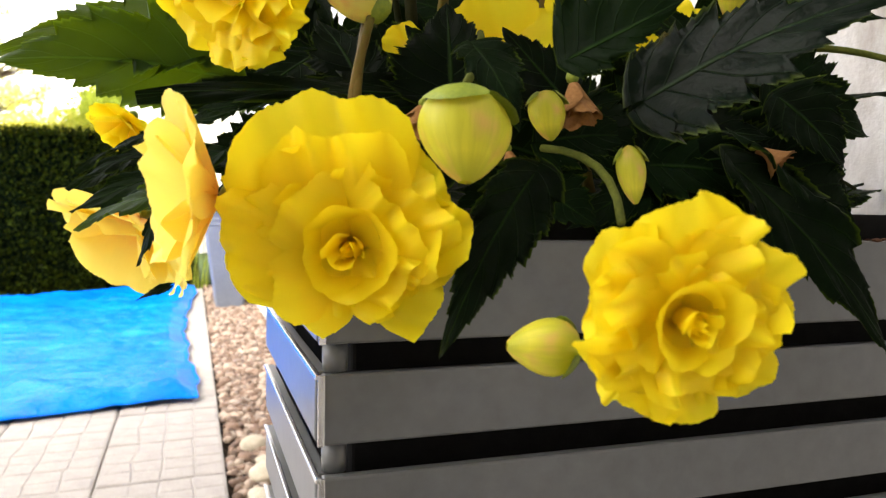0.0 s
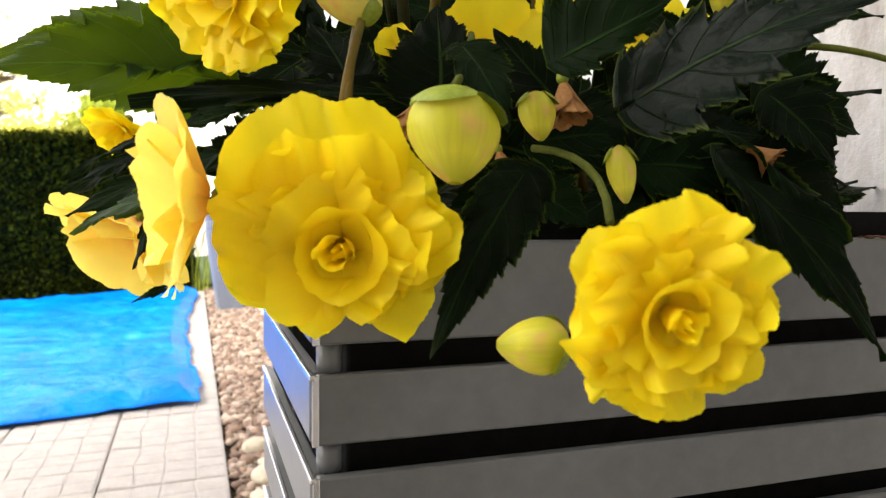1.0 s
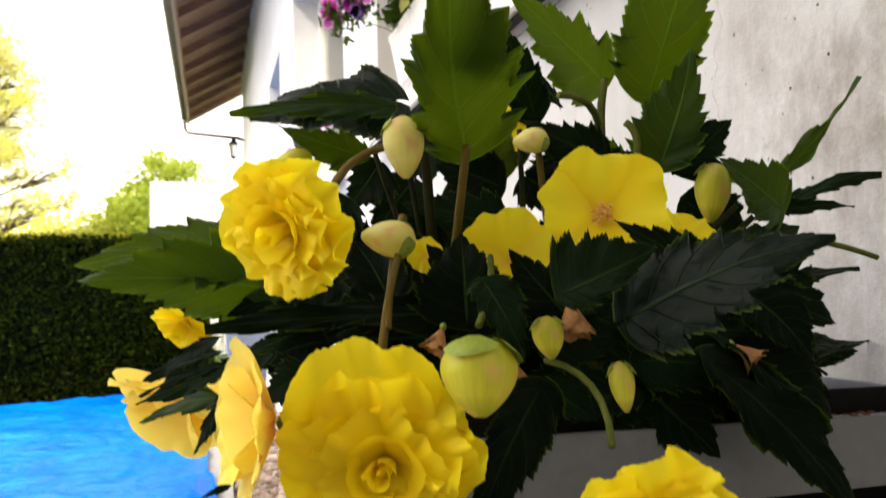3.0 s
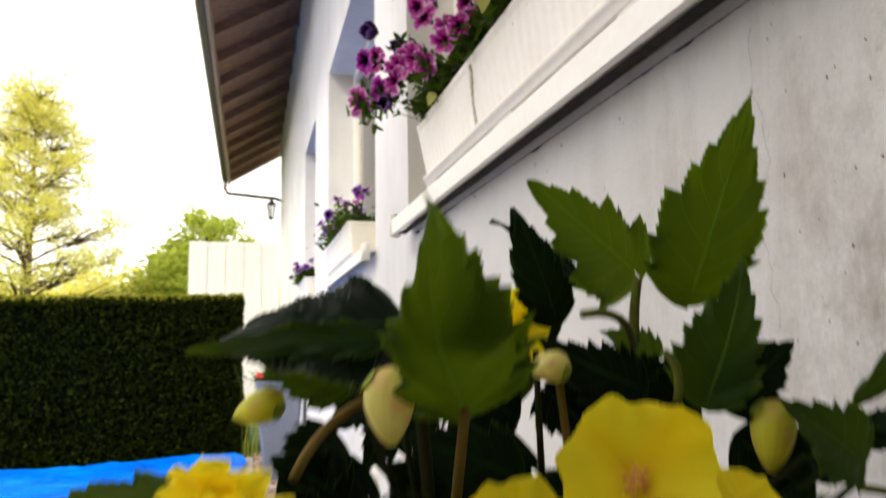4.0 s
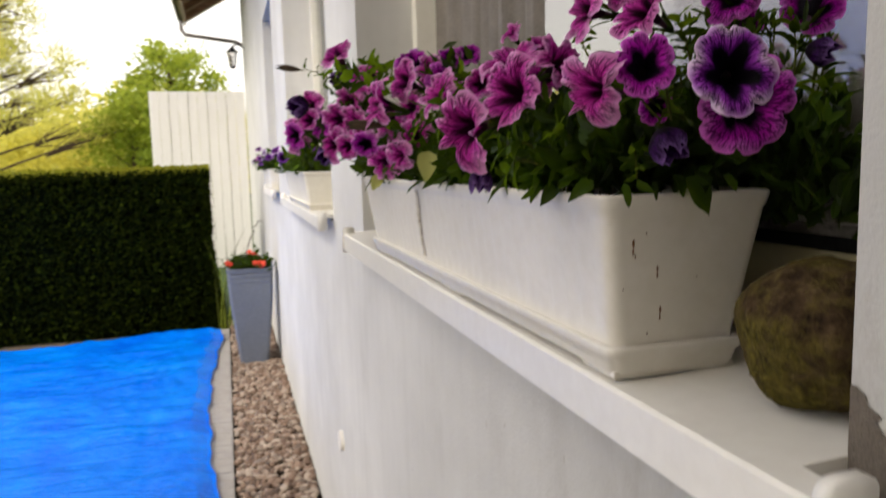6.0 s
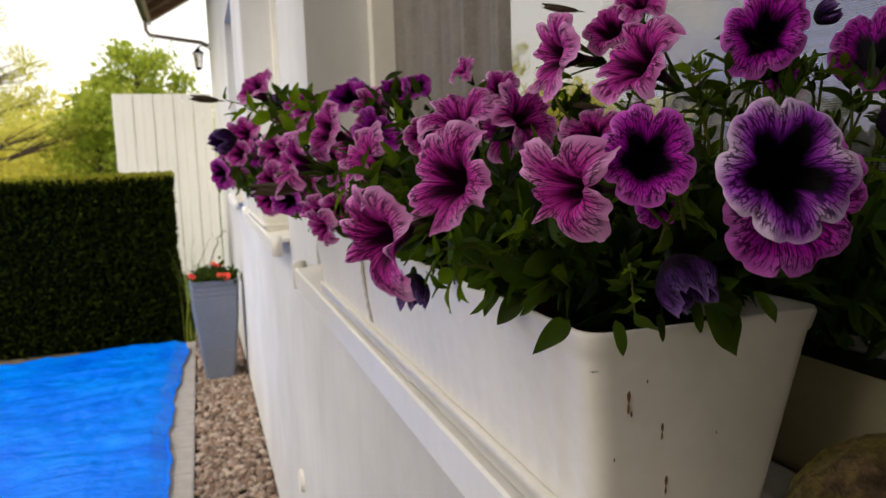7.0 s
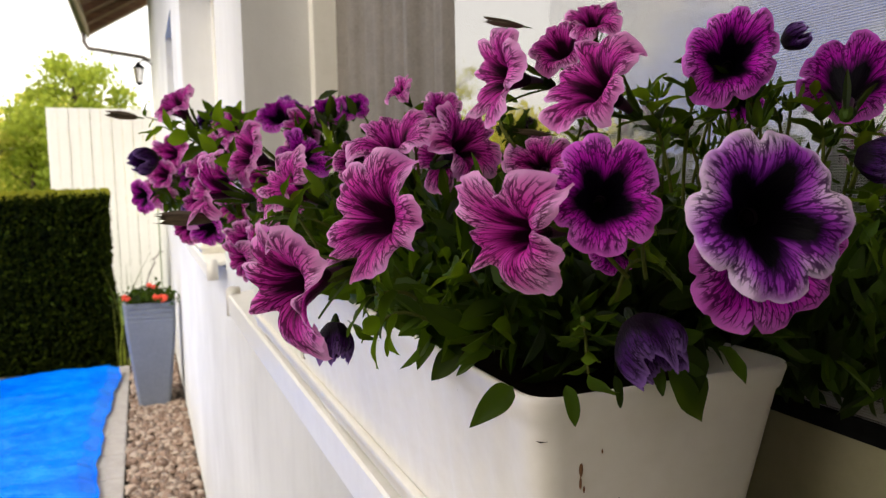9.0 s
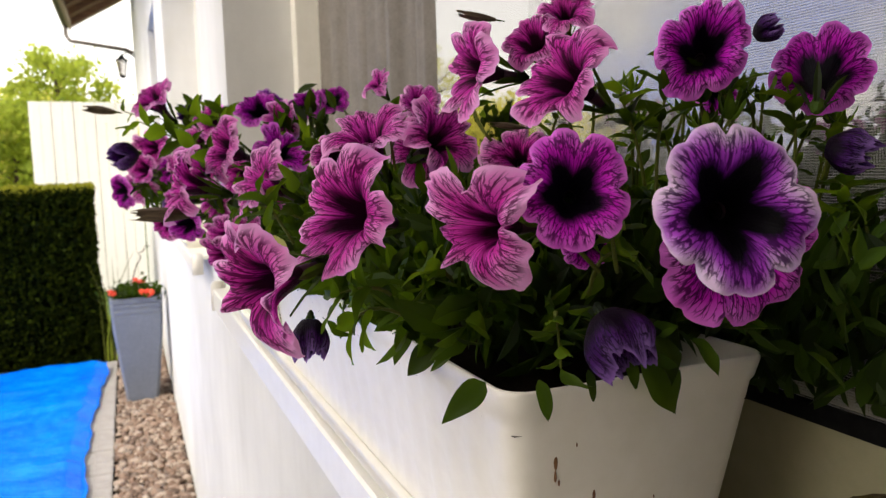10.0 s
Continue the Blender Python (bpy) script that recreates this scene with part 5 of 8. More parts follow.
def double_flower(plant, place, facing, up, R, seed, rings, label="", lop=0.0, lop_dir=90.0, mat=None):
    """A full double flower: rings of (count, start angle, end angle, length, width)."""
    r = random.Random(seed)
    z = Vector(facing).normalized()
    y = Vector(up)
    y = (y - z * y.dot(z)).normalized()
    m = Matrix((y.cross(z), y, z)).transposed().to_4x4()
    m.translation = Vector(place) - Vector(plant.location)
    f = heart(R, "flower", plant, m, SEPAL, label or "full double yellow flower")
    a = r.uniform(0, 360)
    for n, t0, t1, ln, wd in rings:
        inner = t1 <= 45
        for k in range(n):
            at = a + 360.0 * k / n + r.uniform(-10, 10)
            side = 1.0 if inner else 1 + lop * math.cos(radians(at - lop_dir))
            petal(f, at, t0 + r.uniform(-6, 6), t1 + r.uniform(-12, 6) * (0.4 if inner else 1), R * ln * r.uniform(0.88, 1.08) * side, R * wd * r.uniform(0.88, 1.12) * side ** 0.6, 0.0, r, mat or PETAL,
                  0.06 if inner else (0.10 + 0.11 * r.random() if len(rings) > 4 else 0.035), -0.10 + 0.26 * r.random(), start=max(0.08 * R, R * (0.30 * ln if len(rings) > 4 else 0.10) * (t1 + 14) / 50) if inner else 0.0, wrap=inner)
        a += 180.0 / n + 20
    return f


def single_flower(plant, place, facing, up, R, seed, n=5, t=(62, 78), width=1.0, stamens=True):
    r = random.Random(seed)
    z = Vector(facing).normalized()
    y = Vector(up)
    y = (y - z * y.dot(z)).normalized()
    m = Matrix((y.cross(z), y, z)).transposed().to_4x4()
    m.translation = Vector(place) - Vector(plant.location)
    f = heart(R, "flower", plant, m, SEPAL, "open single yellow flower")
    for k in range(n):
        petal(f, 90 + 360.0 * k / n + r.uniform(-8, 8), t[0] + r.uniform(-4, 4), t[1] + r.uniform(-6, 6), R * r.uniform(0.95, 1.06), R * width * 1.3 * r.uniform(0.92, 1.08), 0.0, r, PETAL, 0.05, 0.12)
    if stamens:
        bm = bmesh.new()
        for k in range(26):
            d = Vector((r.gauss(0, 0.5), r.gauss(0, 0.5), 1)).normalized()
            bmesh.ops.create_icosphere(bm, subdivisions=1, radius=R * 0.035, matrix=Matrix.Translation(d * R * r.uniform(0.16, 0.26)))
        part("stamens", bm, STAMEN, f, "orange stamens")
    return f


def bud(plant, place, axis, length, radius, mat, seed, flat=0.85, sepals=2, label="", name="bud"):
    """A closed bud: a plump teardrop with seams and green sepals at its base."""
    r = random.Random(seed)
    m = frame_of(axis, (0.3, -1, 0.2), Vector(place) - Vector(plant.location))
    rows, cols = 14, 20
    grid, uvs = [], []
    for i in range(rows + 1):
        v = i / rows
        rad = radius * math.sin(math.pi * min(0.985, 0.02 + 0.96 * v ** 0.74)) ** 0.68
        x = length * (v - 0.5)
        row, urow = [], []
        for j in range(cols):
            a = 2 * math.pi * j / cols
            seam = 1 - 0.15 * max(0.0, math.cos(a - 0.9)) ** 14 - 0.10 * max(0.0, math.cos(a + 1.9)) ** 14 + 0.03 * math.cos(3 * a + seed)
            row.append((x, rad * seam * math.cos(a), rad * flat * seam * math.sin(a)))
            urow.append((j / cols, v))
        grid.append(row)
        uvs.append(urow)
    ob = new(name, uv_mesh(name, grid, uvs, mat, True))
    ob.parent = plant
    ob.matrix_basis = m
    if label:
        ob["label"] = label
    for k in range(sepals):
        me_r = random.Random(seed + k)
        g2, u2 = [], []
        a0 = math.pi * 2 * k / max(1, sepals) + me_r.uniform(-0.3, 0.3) + 0.6
        for i in range(7):
            v = i / 6
            row, urow = [], []
            for j in range(7):
                u = j / 6 * 2 - 1
                a = a0 + u * 0.9 * math.sin(math.pi * (0.15 + 0.80 * v))
                vv = 0.02 + 0.30 * v
                rad = radius * math.sin(math.pi * min(0.985, 0.02 + 0.96 * vv ** 0.74)) ** 0.68 * 1.06 + radius * 0.10 * v * v
                row.append((length * (vv - 0.52), rad * math.cos(a), rad * flat * math.sin(a)))
                urow.append((j / 6, v))
            g2.append(row)
            u2.append(urow)
        s = new("sepal", uv_mesh("sepal", g2, u2, SEPAL))
        s.parent = ob
    return ob


def stem(plant, a, b, sag, r0, r1, mat, name="stem"):
    o = Vector(plant.location)
    return part(name, tube([p - o for p in bend(a, b, sag)], [r0 + (r1 - r0) * k / 6 for k in range(7)], 8), mat, plant, smooth=True)


PETUNIA_SHAPES = {}


def petunia_mesh(kind):
    """Trumpet flowers of unit radius, opening along z; a few shapes are shared by all."""
    if kind in PETUNIA_SHAPES:
        return PETUNIA_SHAPES[kind]
    shape, mat, variant = kind
    r = random.Random(variant * 13 + 5)
    cols, rows = 130, 24
    ph = [r.uniform(0, 6) for _ in range(5)]
    edge = [2 * math.pi * (k + r.uniform(-0.12, 0.12)) / 5 for k in range(5)]
    open_face = shape == "open"
    reach = [r.uniform(0.92, 1.06) if open_face else r.uniform(0.84, 1.14) for _ in range(5)]
    curl = [r.uniform(-0.06, 0.26) if open_face else r.uniform(-0.10, 0.55) for _ in range(5)]
    rise = [r.uniform(-0.06, 0.06) for _ in range(5)]
    edge.append(edge[0] + 2 * math.pi)
    cut, fine = (r.uniform(0.10, 0.15), 0.13) if open_face else (r.uniform(0.32, 0.42), 0.22)
    grid, uvs = [], []
    for i in range(rows + 1):
        v = i / rows
        row, urow = [], []
        for j in range(cols):
            th = 2 * math.pi * j / cols
            tt = th if th >= edge[0] else th + 2 * math.pi
            k = max(q for q in range(5) if edge[q] <= tt)
            f = (tt - edge[k]) / (edge[k + 1] - edge[k])
            d = min(f, 1 - f) * 2
            bow = math.sin(math.pi * f)
            crease = math.exp(-(d / fine) ** 2)
            notch = math.exp(-((f - 0.5) / 0.07) ** 2)
            scallop = abs(math.sin(math.pi * f * 2)) ** 0.7
            lobe = 1 + (reach[k] - 1) * bow * v ** 2 - cut * crease * v ** 3 - 0.05 * (1 - bow) * v ** 3 - 0.035 * notch * v ** 6 + 0.035 * scallop * v ** 5
            ruff = math.sin(11 * th + ph[0]) * 0.022 + math.sin(7 * th + ph[1]) * 0.040 + 0.05 * math.sin(3 * th + ph[2]) + 0.014 * math.sin(31 * th + ph[3]) * v ** 4
            # each lobe lies over its neighbour on one side and is folded a little along its midrib
            lap = (0.09 * (f - 0.5) + rise[k]) * v ** 2 * min(1.0, d * 6) - 0.05 * notch * v ** 1.5
            fall = -curl[k] * bow * v ** 3.2 - (0.05 + 0.45 * cut) * crease * v ** 1.5
            if open_face:
                rad = (0.10 + 0.90 * v ** 0.95) * lobe
                z = -0.95 * (1 - v) ** 2.0 + 0.07 * math.sin(math.pi * v) - 0.12 * v ** 5 + ruff * v ** 2.5 * 1.4 + fall * 0.8 + lap
            elif shape in ("funnel", "folded"):
                g = max(0.0, (v - 0.34) / 0.66)
                rad = (0.11 + 0.19 * min(1.0, v / 0.34) + 0.74 * g ** 0.95) * lobe
                z = -1.0 + 0.55 * min(1.0, v / 0.34) + 0.56 * g ** 0.72 - 0.20 * g ** 3 + ruff * v ** 2.5 * 1.8 + fall * 1.0 + lap * 1.8
                if shape == "folded":
                    z += 0.34 * math.cos(th + ph[4]) * g ** 1.6
                    rad *= 1 - 0.18 * g * max(0.0, math.cos(2 * th + ph[3]))
            else:
                # spent: the bell has sunk together, its rim crumpled inwards
                body = math.sin(math.pi * (0.08 + 0.74 * v)) ** 0.8
                rad = (0.12 + 0.62 * body) * (1 + 0.13 * math.sin(5 * th + ph[3]) * v + 0.09 * math.sin(9 * th + ph[1]) * v ** 2 + 0.05 * math.sin(17 * th + ph[0]) * v ** 2)
                z = -1.25 + 1.35 * v + 0.12 * math.sin(4 * th + ph[0]) * v ** 3 + ruff * 2.0 * v ** 3 - 0.25 * crease * v ** 3
            row.append((rad * math.cos(th), rad * math.sin(th), z))
            urow.append((j / cols, v))
        grid.append(row)
        uvs.append(urow)
    PETUNIA_SHAPES[kind] = uv_mesh("flower", grid, uvs, mat, True)
    return PETUNIA_SHAPES[kind]


def tube_mesh():
    if "tube" not in PETUNIA_SHAPES:
        me = bpy.data.meshes.new("flower_tube")
        bm = tube([(0, 0, -0.80), (0, 0, -1.0), (0, 0, -1.25), (0, 0, -1.5)], [0.118, 0.114, 0.09, 0.085], 10, False)
        bm.to_mesh(me)
        bm.free()
        for p in me.polygons:
            p.use_smooth = True
        me.materials.append(simple("flower_tube_purple", (0.030, 0.006, 0.022), (0.09, 0.03, 0.06), 3, 0.5, 0.2, 0.001))
        PETUNIA_SHAPES["tube"] = me
        me2 = bpy.data.meshes.new("calyx")
        bm = tube([(0, 0, -1.30), (0, 0, -1.5), (0, 0, -1.62)], [0.14, 0.13, 0.05], 8)
        for k in range(5):
            a = k * 2 * math.pi / 5
            d, s = Vector((math.cos(a), math.sin(a), 0)), Vector((-math.sin(a), math.cos(a), 0))
            mid = [d * q + Vector((0, 0, z)) for q, z in ((0.11, -1.42), (0.20, -1.15), (0.33, -0.86), (0.50, -0.62 + 0.05 * (k % 2)))]
            left, right = [[bm.verts.new(p + s * w * e + d * 0.03) for p, w in zip(mid, (0.045, 0.075, 0.070, 0.008))] for e in (-1, 1)]
            keel = [bm.verts.new(p) for p in mid]
            for q in range(3):
                bm.faces.new((left[q], keel[q], keel[q + 1], left[q + 1]))
                bm.faces.new((keel[q], right[q], right[q + 1], keel[q + 1]))
        bm.to_mesh(me2)
        bm.free()
        me2.materials.append(SMALL_LEAF)
        PETUNIA_SHAPES["calyx"] = me2
    return PETUNIA_SHAPES["tube"], PETUNIA_SHAPES["calyx"]


def petunia(plant, place, facing, R, shape="open", mat=None, variant=0, spin=0.0, squash=(1, 1, 1), with_tube=True, name="flower"):
    z = Vector(facing).normalized()
    x = z.orthogonal()
    hint = Vector((0, 0, 1))
    if abs(z.dot(hint)) < 0.95:
        x = hint.cross(z).normalized()
    m = Matrix((x, z.cross(x), z)).transposed().to_4x4()
    m.translation = Vector(place) - Vector(plant.location)
    ob = new(name, petunia_mesh((shape, mat or PETUNIA, variant)))
    ob.parent = plant
    ob.matrix_basis = m @ pose(0, 0, 0, 0, 0, spin) @ Matrix.Diagonal((R * squash[0], R * squash[1], R * squash[2], 1))
    if with_tube:
        for nm, me in zip(("flower_tube", "calyx"), tube_mesh()):
            c = new(nm, me)
            c.parent = ob
    return ob


BLADES = []


def blade_meshes():
    """A few ovate leaf shapes of unit length along x."""
    if not BLADES:
        for k in range(4):
            r = random.Random(90 + k)
            grid, uvs = [], []
            for i in range(9):
                s = i / 8
                w = (0.145, 0.185, 0.225, 0.265)[k] * math.sin(math.pi * s ** (0.80 - 0.04 * k)) ** 0.9 + 0.012
                row = [(s, j * w / 2, 0.22 * abs(j) * w - (0.16 + 0.05 * k) * s * s + 0.02 * math.sin(9 * s + k) * j) for j in (-2, -1, 0, 1, 2)]
                grid.append(row)
                uvs.append([(j / 4 + 0.5, s) for j in (-2, -1, 0, 1, 2)])
            BLADES.append(uv_mesh("leaf", grid, uvs, SMALL_LEAF))
    return BLADES


def small_leaf(plant, base, along, facing, length, k=0, mat=None):
    me = blade_meshes()[k % 4]
    if mat is not None:
        if (mat.name, k % 4) not in PETUNIA_SHAPES:
            other = me.copy()
            other.materials[0] = mat
            PETUNIA_SHAPES[(mat.name, k % 4)] = other
        me = PETUNIA_SHAPES[(mat.name, k % 4)]
    ob = new("leaf", me)
    ob.parent = plant
    ob.matrix_basis = frame_of(along, facing, Vector(base) - Vector(plant.location)) @ Matrix.Scale(length, 4)
    return ob


def sprig(plant, base, top, n, length, seed, radius=0.0011):
    """A petunia shoot: a thin stem with leaves set round it, closer towards its tip."""
    r = random.Random(seed)
    base, top = Vector(base), Vector(top)
    pts = bend(base, top, (r.uniform(-0.006, 0.006), r.uniform(-0.006, 0.006), r.uniform(0.0, 0.012)))
    o = Vector(plant.location)
    part("stem", tube([p - o for p in pts], [radius, radius, radius, radius * 0.9, radius * 0.8, radius * 0.7, radius * 0.6], 6), STEM_GREEN, plant, smooth=True)
    d = (top - base).normalized()
    for k in range(n):
        f = 0.35 + 0.65 * (k + 1) / n
        i = f * 6
        a = pts[int(min(5, i))].lerp(pts[int(min(5, i)) + 1], i - int(min(5, i)))
        ang = k * 2.4 + r.uniform(-0.4, 0.4)
        side = d.orthogonal().normalized()
        side = Matrix.Rotation(ang, 3, d) @ side
        along = side + d * r.uniform(0.2, 0.9)
        small_leaf(plant, a, along, d - side * 0.3, length * r.uniform(0.75, 1.25) * (1.05 - 0.35 * f), r.randrange(4), BRIGHT_LEAF if r.random() < 0.25 + 0.35 * f else None)


# ---- yellow begonia in the slatted planter ----
begonia = empty("begonia", (0.84, 0.97, 0.905), "yellow flowering begonia with toothed leaves, painted from shaded to sunlit, in a planter", "begonia")

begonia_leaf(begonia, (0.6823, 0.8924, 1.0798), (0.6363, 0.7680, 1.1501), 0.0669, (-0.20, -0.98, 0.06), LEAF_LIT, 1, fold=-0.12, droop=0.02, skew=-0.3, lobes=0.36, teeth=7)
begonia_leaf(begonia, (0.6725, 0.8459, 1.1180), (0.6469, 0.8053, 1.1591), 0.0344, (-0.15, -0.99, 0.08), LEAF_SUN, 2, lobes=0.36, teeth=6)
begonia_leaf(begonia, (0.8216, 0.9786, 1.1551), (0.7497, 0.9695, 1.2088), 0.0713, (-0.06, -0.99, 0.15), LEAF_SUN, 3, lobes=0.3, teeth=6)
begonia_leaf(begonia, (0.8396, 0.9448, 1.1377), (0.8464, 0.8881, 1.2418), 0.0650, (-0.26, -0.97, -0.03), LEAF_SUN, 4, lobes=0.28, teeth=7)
begonia_leaf(begonia, (0.7699, 0.9857, 1.1267), (0.7443, 0.9835, 1.1933), 0.0382, (-0.25, -0.96, 0.09), LEAF_SHADE, 5)
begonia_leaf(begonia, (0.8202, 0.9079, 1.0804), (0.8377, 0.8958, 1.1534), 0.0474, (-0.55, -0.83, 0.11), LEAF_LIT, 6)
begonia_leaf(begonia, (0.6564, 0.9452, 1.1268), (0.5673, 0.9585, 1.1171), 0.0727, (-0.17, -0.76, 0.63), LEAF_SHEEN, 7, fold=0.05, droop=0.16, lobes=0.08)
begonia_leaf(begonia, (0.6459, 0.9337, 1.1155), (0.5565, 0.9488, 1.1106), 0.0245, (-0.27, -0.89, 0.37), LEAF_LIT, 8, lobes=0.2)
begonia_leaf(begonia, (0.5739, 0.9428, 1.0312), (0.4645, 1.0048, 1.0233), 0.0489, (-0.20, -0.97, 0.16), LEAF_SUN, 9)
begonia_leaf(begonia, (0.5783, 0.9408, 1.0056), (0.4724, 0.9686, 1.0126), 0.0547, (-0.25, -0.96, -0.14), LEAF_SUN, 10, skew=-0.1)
begonia_leaf(begonia, (0.6837, 0.8632, 0.9912), (0.5425, 0.8775, 0.9901), 0.0352, (-0.25, -0.74, 0.62), LEAF_SHADE, 11, skew=-0.15)
begonia_leaf(begonia, (0.7028, 0.8202, 0.9997), (0.7379, 0.7938, 1.0198), 0.0397, (-0.29, -0.86, 0.41), LEAF_SHADE, 12, skew=0.35)
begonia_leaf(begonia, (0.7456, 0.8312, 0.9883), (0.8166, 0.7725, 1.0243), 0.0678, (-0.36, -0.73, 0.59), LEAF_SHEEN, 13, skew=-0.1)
begonia_leaf(begonia, (0.6687, 0.8326, 1.0089), (0.6760, 0.8031, 0.9743), 0.0275, (-0.11, -0.96, 0.27), LEAF_SHADE, 14, droop=0.2)
begonia_leaf(begonia, (0.6901, 0.8202, 0.9565), (0.6397, 0.7862, 0.8946), 0.0304, (-0.21, -0.94, 0.27), LEAF_SHADE, 15, lobes=0.2)
begonia_leaf(begonia, (0.7975, 0.8325, 0.9603), (0.8759, 0.8113, 0.8668), 0.0389, (-0.09, -0.88, 0.46), LEAF_SHADE, 16, lobes=0.2)
begonia_leaf(begonia, (0.8101, 0.8401, 0.9777), (0.8542, 0.8208, 0.9222), 0.0144, (0.32, -0.75, 0.58), LEAF_SHADE, 17, lobes=0.3, droop=0.2)
begonia_leaf(begonia, (0.6685, 0.8574, 0.9868), (0.6725, 0.8755, 1.0333), 0.0515, (-0.28, -0.84, 0.47), LEAF_SHADE, 18)
begonia_leaf(begonia, (0.6392, 0.9001, 0.9983), (0.6236, 0.9294, 1.0348), 0.0406, (-0.24, -0.72, 0.66), LEAF_SHADE, 19)
begonia_leaf(begonia, (0.8108, 0.8594, 1.0086), (0.7637, 0.8715, 1.0398), 0.0355, (-0.28, -0.90, 0.33), LEAF_SHADE, 20)
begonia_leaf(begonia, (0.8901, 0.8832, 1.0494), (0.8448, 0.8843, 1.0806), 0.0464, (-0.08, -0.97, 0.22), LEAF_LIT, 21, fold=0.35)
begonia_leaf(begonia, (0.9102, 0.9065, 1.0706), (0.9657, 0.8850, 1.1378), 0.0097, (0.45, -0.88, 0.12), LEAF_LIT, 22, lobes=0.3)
begonia_leaf(begonia, (0.9305, 0.9221, 1.0598), (0.9939, 0.8999, 1.0826), 0.0232, (-0.16, -0.58, 0.80), LEAF_SHADE, 23, droop=0.2)
begonia_leaf(begonia, (0.9212, 0.9153, 1.0517), (0.9681, 0.9002, 1.0534), 0.0129, (-0.24, -0.81, 0.53), LEAF_SHADE, 24, lobes=0.35)
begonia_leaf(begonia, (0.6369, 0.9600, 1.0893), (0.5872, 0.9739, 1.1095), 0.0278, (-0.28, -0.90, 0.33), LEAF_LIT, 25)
begonia_leaf(begonia, (0.7937, 0.9316, 1.0860), (0.7397, 0.9462, 1.1143), 0.0418, (-0.28, -0.90, 0.33), LEAF_SHADE, 26)
begonia_leaf(begonia, (0.8343, 0.9090, 1.0764), (0.8733, 0.9041, 1.1104), 0.0431, (-0.29, -0.93, 0.23), LEAF_SHADE, 27)
begonia_leaf(begonia, (0.8127, 1.0267, 1.1539), (0.7476, 1.0269, 1.1980), 0.0251, (-0.15, -0.63, 0.76), LEAF_SHADE, 28, droop=0.15)
begonia_leaf(begonia, (0.7765, 1.0329, 1.1054), (0.7599, 1.0231, 1.2020), 0.0444, (0.30, -0.96, -0.02), LEAF_SHADE, 29)
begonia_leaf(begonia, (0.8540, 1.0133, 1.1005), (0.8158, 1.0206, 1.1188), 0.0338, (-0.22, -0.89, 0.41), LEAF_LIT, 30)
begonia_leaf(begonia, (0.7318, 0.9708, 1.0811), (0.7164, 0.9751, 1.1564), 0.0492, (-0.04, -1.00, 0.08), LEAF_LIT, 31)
begonia_leaf(begonia, (0.5602, 0.8671, 0.9744), (0.5835, 0.8757, 0.9834), 0.0117, (-0.09, -0.28, 0.96), LEAF_SHADE, 32)
begonia_leaf(begonia, (0.5477, 0.8979, 0.9746), (0.5124, 0.9300, 0.9590), 0.0064, (-0.26, -0.77, 0.59), LEAF_SHADE, 33, lobes=0.3)
begonia_leaf(begonia, (0.5461, 0.8979, 0.9674), (0.5079, 0.9310, 0.9512), 0.0069, (-0.26, -0.77, 0.59), LEAF_SHADE, 34, lobes=0.3)
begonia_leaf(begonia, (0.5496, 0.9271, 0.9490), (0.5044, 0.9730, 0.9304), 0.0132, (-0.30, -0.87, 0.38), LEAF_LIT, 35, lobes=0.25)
begonia_leaf(begonia, (0.5495, 0.9268, 0.9451), (0.5346, 0.9612, 0.9111), 0.0110, (-0.31, -0.91, 0.29), LEAF_SHADE, 36)
begonia_leaf(begonia, (0.5531, 0.8911, 0.9093), (0.5389, 0.8955, 0.9029), 0.0043, (-0.31, -0.91, 0.29), LEAF_SHADE, 37)
begonia_leaf(begonia, (0.5736, 0.9383, 0.9684), (0.5004, 0.9851, 0.9406), 0.0209, (-0.24, -0.81, 0.53), LEAF_SHADE, 38)
begonia_leaf(begonia, (0.5454, 0.9570, 0.9771), (0.5045, 0.9933, 0.9522), 0.0162, (-0.26, -0.85, 0.46), LEAF_SHADE, 39)
begonia_leaf(begonia, (0.5839, 0.9330, 0.9912), (0.5663, 0.9388, 0.9886), 0.0185, (-0.23, -0.78, 0.58), LEAF_SHADE, 40)
begonia_leaf(begonia, (0.7311, 0.8230, 0.9546), (0.7132, 0.8299, 0.9644), 0.0127, (-0.30, -0.87, 0.38), LEAF_SHADE, 41)
# near-black leaves added to fill the plant's shaded inside
begonia_leaf(begonia, (0.6535, 0.9308, 1.0034), (0.6102, 0.9445, 1.0046), 0.0552, (-0.29, -0.93, 0.23), LEAF_SHADE, 42)
begonia_leaf(begonia, (0.7241, 0.9471, 1.0414), (0.6656, 0.9744, 1.0615), 0.0503, (-0.28, -0.90, 0.33), LEAF_SHADE, 43)
begonia_leaf(begonia, (0.6243, 0.9494, 1.0169), (0.5545, 0.9422, 0.9920), 0.0481, (-0.29, -0.93, 0.23), LEAF_SHADE, 44)
begonia_leaf(begonia, (0.7636, 0.8795, 0.9521), (0.8203, 0.8392, 0.9658), 0.0482, (-0.29, -0.93, 0.23), LEAF_SHADE, 45)
begonia_leaf(begonia, (0.7772, 0.8726, 0.9784), (0.8314, 0.8636, 0.9648), 0.0423, (-0.28, -0.84, 0.47), LEAF_SHADE, 46)
begonia_leaf(begonia, (0.7180, 0.8712, 0.9717), (0.7661, 0.8655, 0.9749), 0.0400, (-0.31, -0.91, 0.29), LEAF_SHADE, 47)
